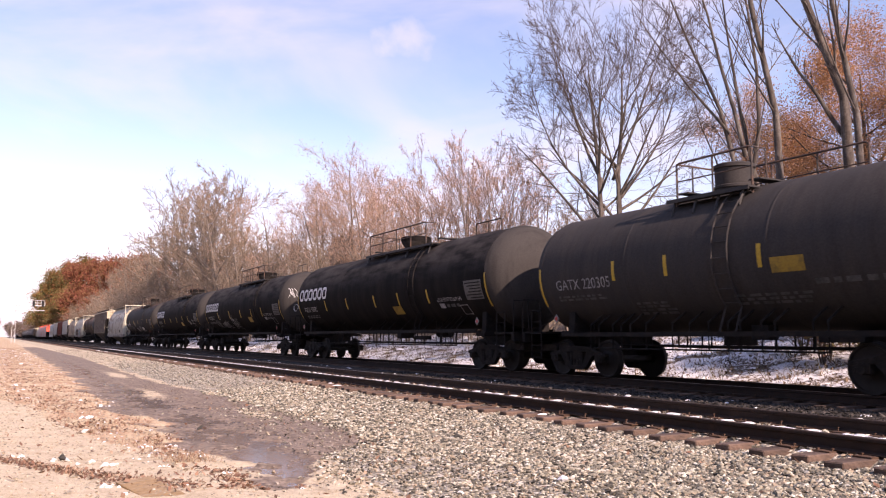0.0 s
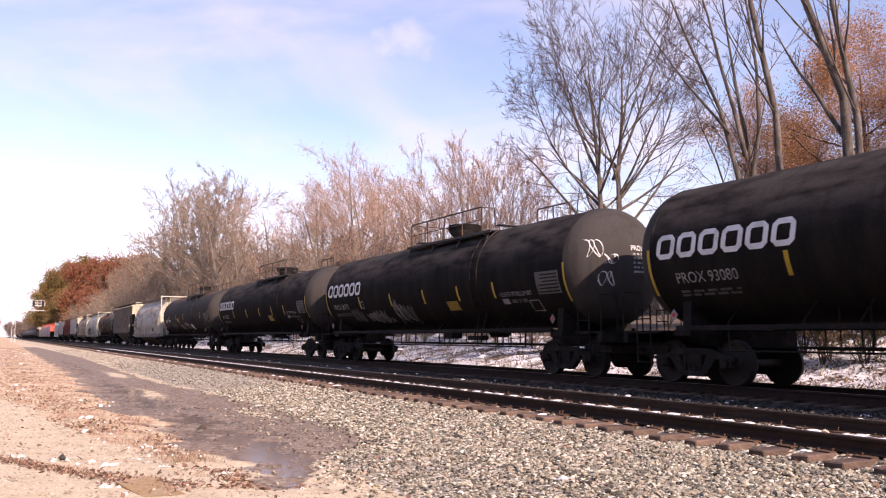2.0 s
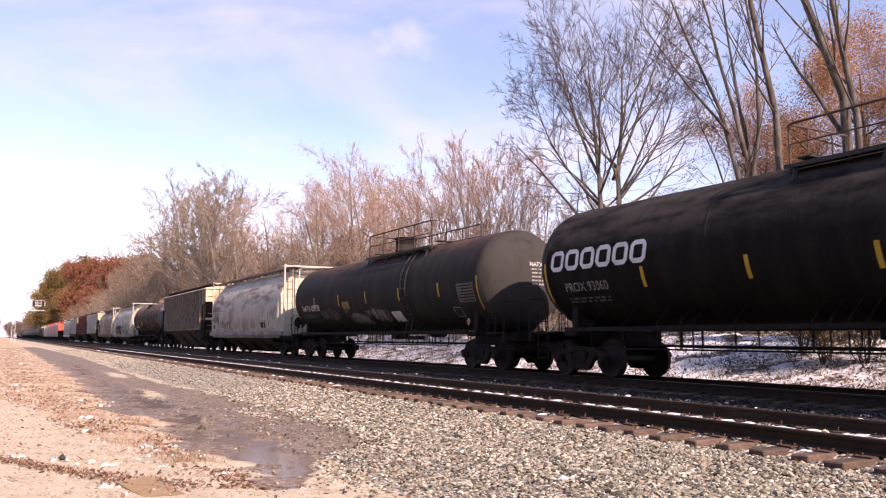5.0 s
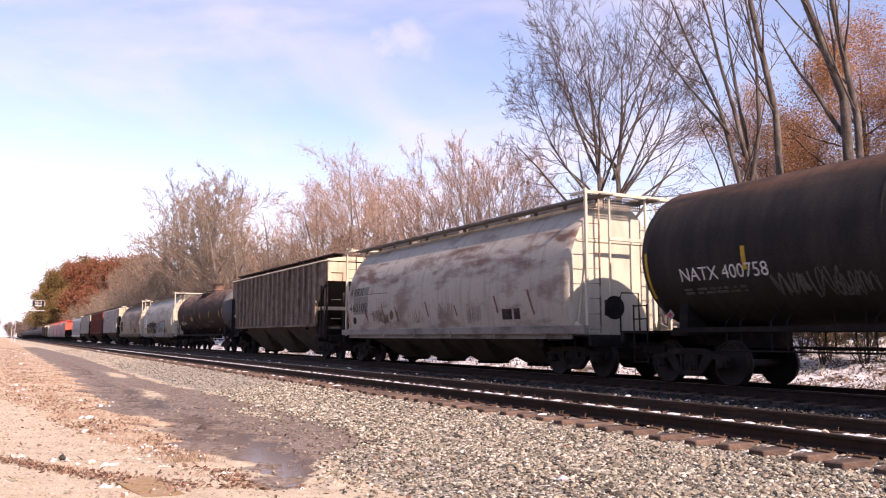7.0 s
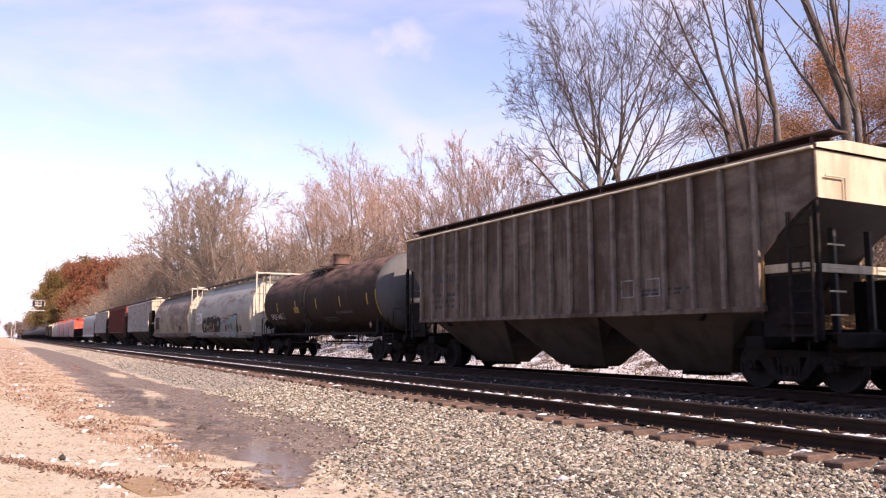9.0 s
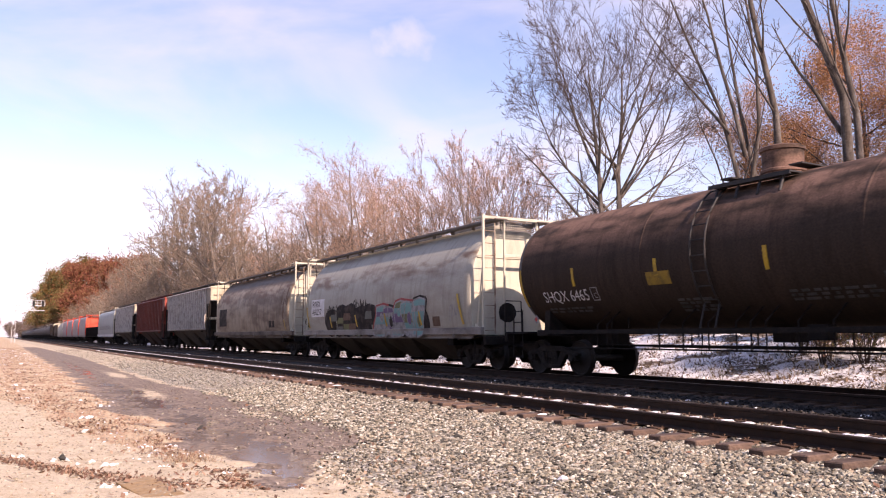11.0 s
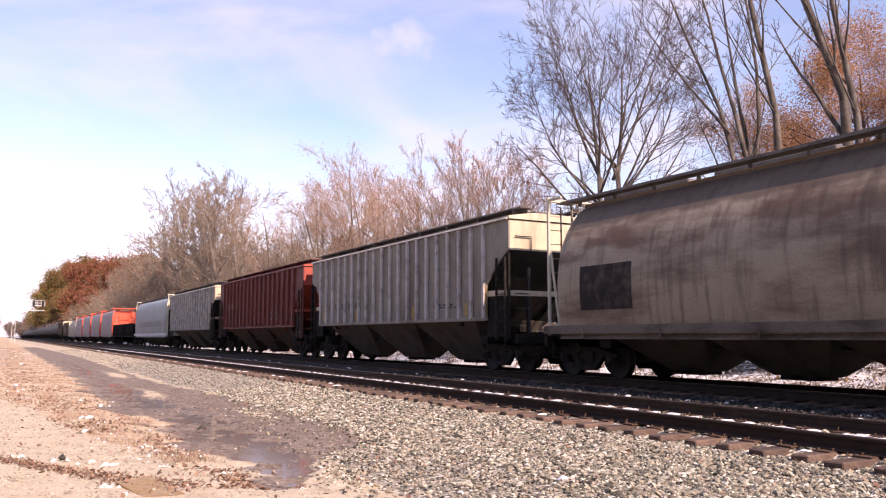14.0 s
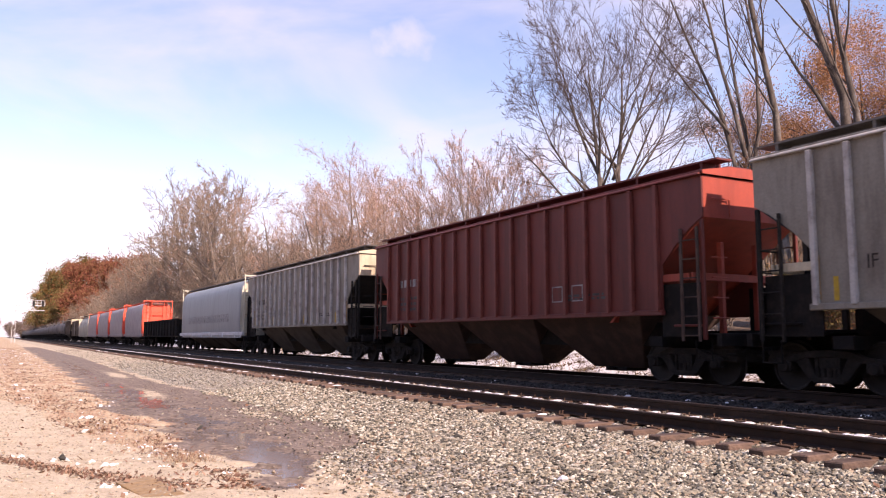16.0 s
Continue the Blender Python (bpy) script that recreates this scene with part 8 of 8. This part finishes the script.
    for _ in range(90):
        yy = 4 + 60 * rnd.random() ** 1.4
        xx = rnd.uniform(10.3, 12.6)
        k = rnd.uniform(0.03, 0.09)
        lump(s, rnd, (xx, yy, 0.10), (k, k, k * 0.3))
    tagged(part("snow_scraps", s, M_SNOW, smooth=60), "small melting scraps of snow on the ground", "snow", kind="stuff")
    rnd = random.Random(3)
    s = Shape()
    for _ in range(160):
        xx, yy = rnd.uniform(16.9, 21.5), 7 + 60 * rnd.random() ** 1.4
        k = rnd.uniform(0.08, 0.3)
        lump(s, rnd, (xx, yy, float(height(np.array([xx]), np.array([yy]))[0]) - 0.02), (k, k * rnd.uniform(0.6, 1.3), k * rnd.uniform(0.15, 0.4)))
    tagged(part("bank_snow", s, M_SNOW, smooth=60), "lumpy wet snow lying on the bank behind the train", "snow", kind="stuff")
    b = Shape().box((0, 0, 0), (0.3, 0.85, 0.03))
    tagged(part("board", b, M_BOARD, bevel=0.006), "weathered yellow-brown board lying on the dirt", "board").matrix_basis = pose(1.16, 7.1, 0.085, 2, -3, 10)


def build_closing_woods():
    """Wood edges that close the place; those across the road and behind the camera are unseen, added to block low sky
    light.
    """
    rnd = random.Random(8)
    for x, y0, y1, n in ((-13.0, -70.0, 420.0, 90), (52.0, -10.0, 460.0, 90)):
        front, top, back = [], [], []
        for i in range(n + 1):
            y = y0 + (y1 - y0) * i / n
            h = (11 if x < 0 else 9) + 2.5 * math.sin(i * 0.9) + rnd.uniform(-1.5, 1.5)
            front.append((x + rnd.uniform(-0.8, 0.8), y, -0.3))
            top.append((x + (-2 if x < 0 else 2) + rnd.uniform(-1.2, 1.2), y, h))
            back.append((x - 6 if x < 0 else x + 8, y, -0.3))
        s = Shape().loft([front, [((a[0] + b[0]) / 2 + rnd.uniform(0, 1.5), a[1], b[2] * 0.55) for a, b in zip(front, top)], top, back], caps=False, closed=False)
        tagged(part("woods_screen", s, M_WOODS), "added brown wood edge: unseen sky screen across the road, backdrop behind the trees", "woods", kind="structure")
    # unseen edges added behind the camera, beside road and railway, to cut sky light
    for y, x0, x1, n in ((-32.0, -16.0, 3.0, 12), (-32.0, 19.5, 54.0, 18)):
        front, top, back = [], [], []
        for i in range(n + 1):
            x = x0 + (x1 - x0) * i / n
            front.append((x, y + rnd.uniform(-0.8, 0.8), -0.3))
            top.append((x, y - 2 + rnd.uniform(-1.2, 1.2), 13 + 2.0 * math.sin(i * 1.3) + rnd.uniform(-1.2, 1.2)))
            back.append((x, y - 7, -0.3))
        s = Shape().loft([front, [(a[0], (a[1] + b[1]) / 2 + rnd.uniform(-1.0, 1.0), b[2] * 0.55) for a, b in zip(front, top)], top, back], caps=False, closed=False)
        tagged(part("woods_screen", s, M_WOODS), "unseen brown wood edge added behind the camera to screen the sky", "woods", kind="structure")


def build_signal():
    """Cantilever signal over the tracks, far down the line."""
    y, x = 185.0, 2.3
    g = tagged(new("signal_gantry"), "silver cantilever railway signal over the track", "signal gantry")
    for dx in (-0.3, 0.3):
        for dy in (-0.3, 0.3):
            part("mast", Shape().tube([(x + dx, y + dy, 0), (x + dx, y + dy, 8.4)], 0.045, 6), M_GANTRY, g)
    for z in np.arange(0.8, 8.2, 1.2):
        part("brace", Shape().tube([(x - 0.3, y - 0.3, float(z)), (x + 0.3, y - 0.3, float(z) + 1.1)], 0.03, 5), M_GANTRY, g)
    for z in (6.7, 7.7):
        for dy in (-0.45, 0.45):
            part("arm_chord", Shape().tube([(x, y + dy, z), (7.8, y + dy, z)], 0.07, 6), M_GANTRY, g)
    for i in range(6):
        a = x + 0.75 * i
        part("arm_brace", Shape().tube([(a, y - 0.45, 6.7 if i % 2 else 7.7), (a + 0.75, y - 0.45, 7.7 if i % 2 else 6.7)], 0.04, 5), M_GANTRY, g)
    part("walkway", Shape().box(((x + 7.8) / 2, y, 7.75), (4.8, 0.9, 0.05)), M_GANTRY, g)
    for a in (5.7, 7.4):
        h = part("signal_head", Shape().box((a, y - 0.6, 8.1), (0.42, 0.25, 1.3)), M_SIGNALBLACK, g, "black three-lamp signal head", bevel=0.04)
        for z in (7.65, 8.1, 8.55):
            part("hood", Shape().tube([(a, y - 0.75, z), (a, y - 1.05, z)], 0.13, 10), M_SIGNALBLACK, h)
    for z in (8.25, 8.75):
        part("railing", Shape().tube([(4.3, y - 0.45, z), (7.8, y - 0.45, z)], 0.055, 5), M_GANTRY, g)
    for i in range(6):
        part("railing_post", Shape().tube([(4.3 + 0.7 * i, y - 0.45, 7.75), (4.3 + 0.7 * i, y - 0.45, 8.75)], 0.045, 5), M_GANTRY, g)


def motions():
    seconds = [float(i) for i in range(17)]
    for car, middle in cars:
        walk(car, [(t, pose(TRACK_TRAIN, middle - shift(t), RAIL)) for t in seconds])
    rows = []
    for i in range(16 * FPS + 1):
        t = i / FPS
        rows.append((t, math.degrees(shift(t) / AXLE_Z)))
    for wheels, a in rolling:
        walk(wheels, [(t, pose(0, a, 0, turn)) for t, turn in rows])


build_track(TRACK_NEAR, "empty railway track with rusty rails on brown wooden ties", True, 1, 0.77, RAIL_NEAR, 0.86)
build_track(TRACK_TRAIN, "railway track under the train in shade", False, 2)
build_train()
build_trees()
build_signal()
build_closing_woods()
build_ballast()
build_litter()
motions()
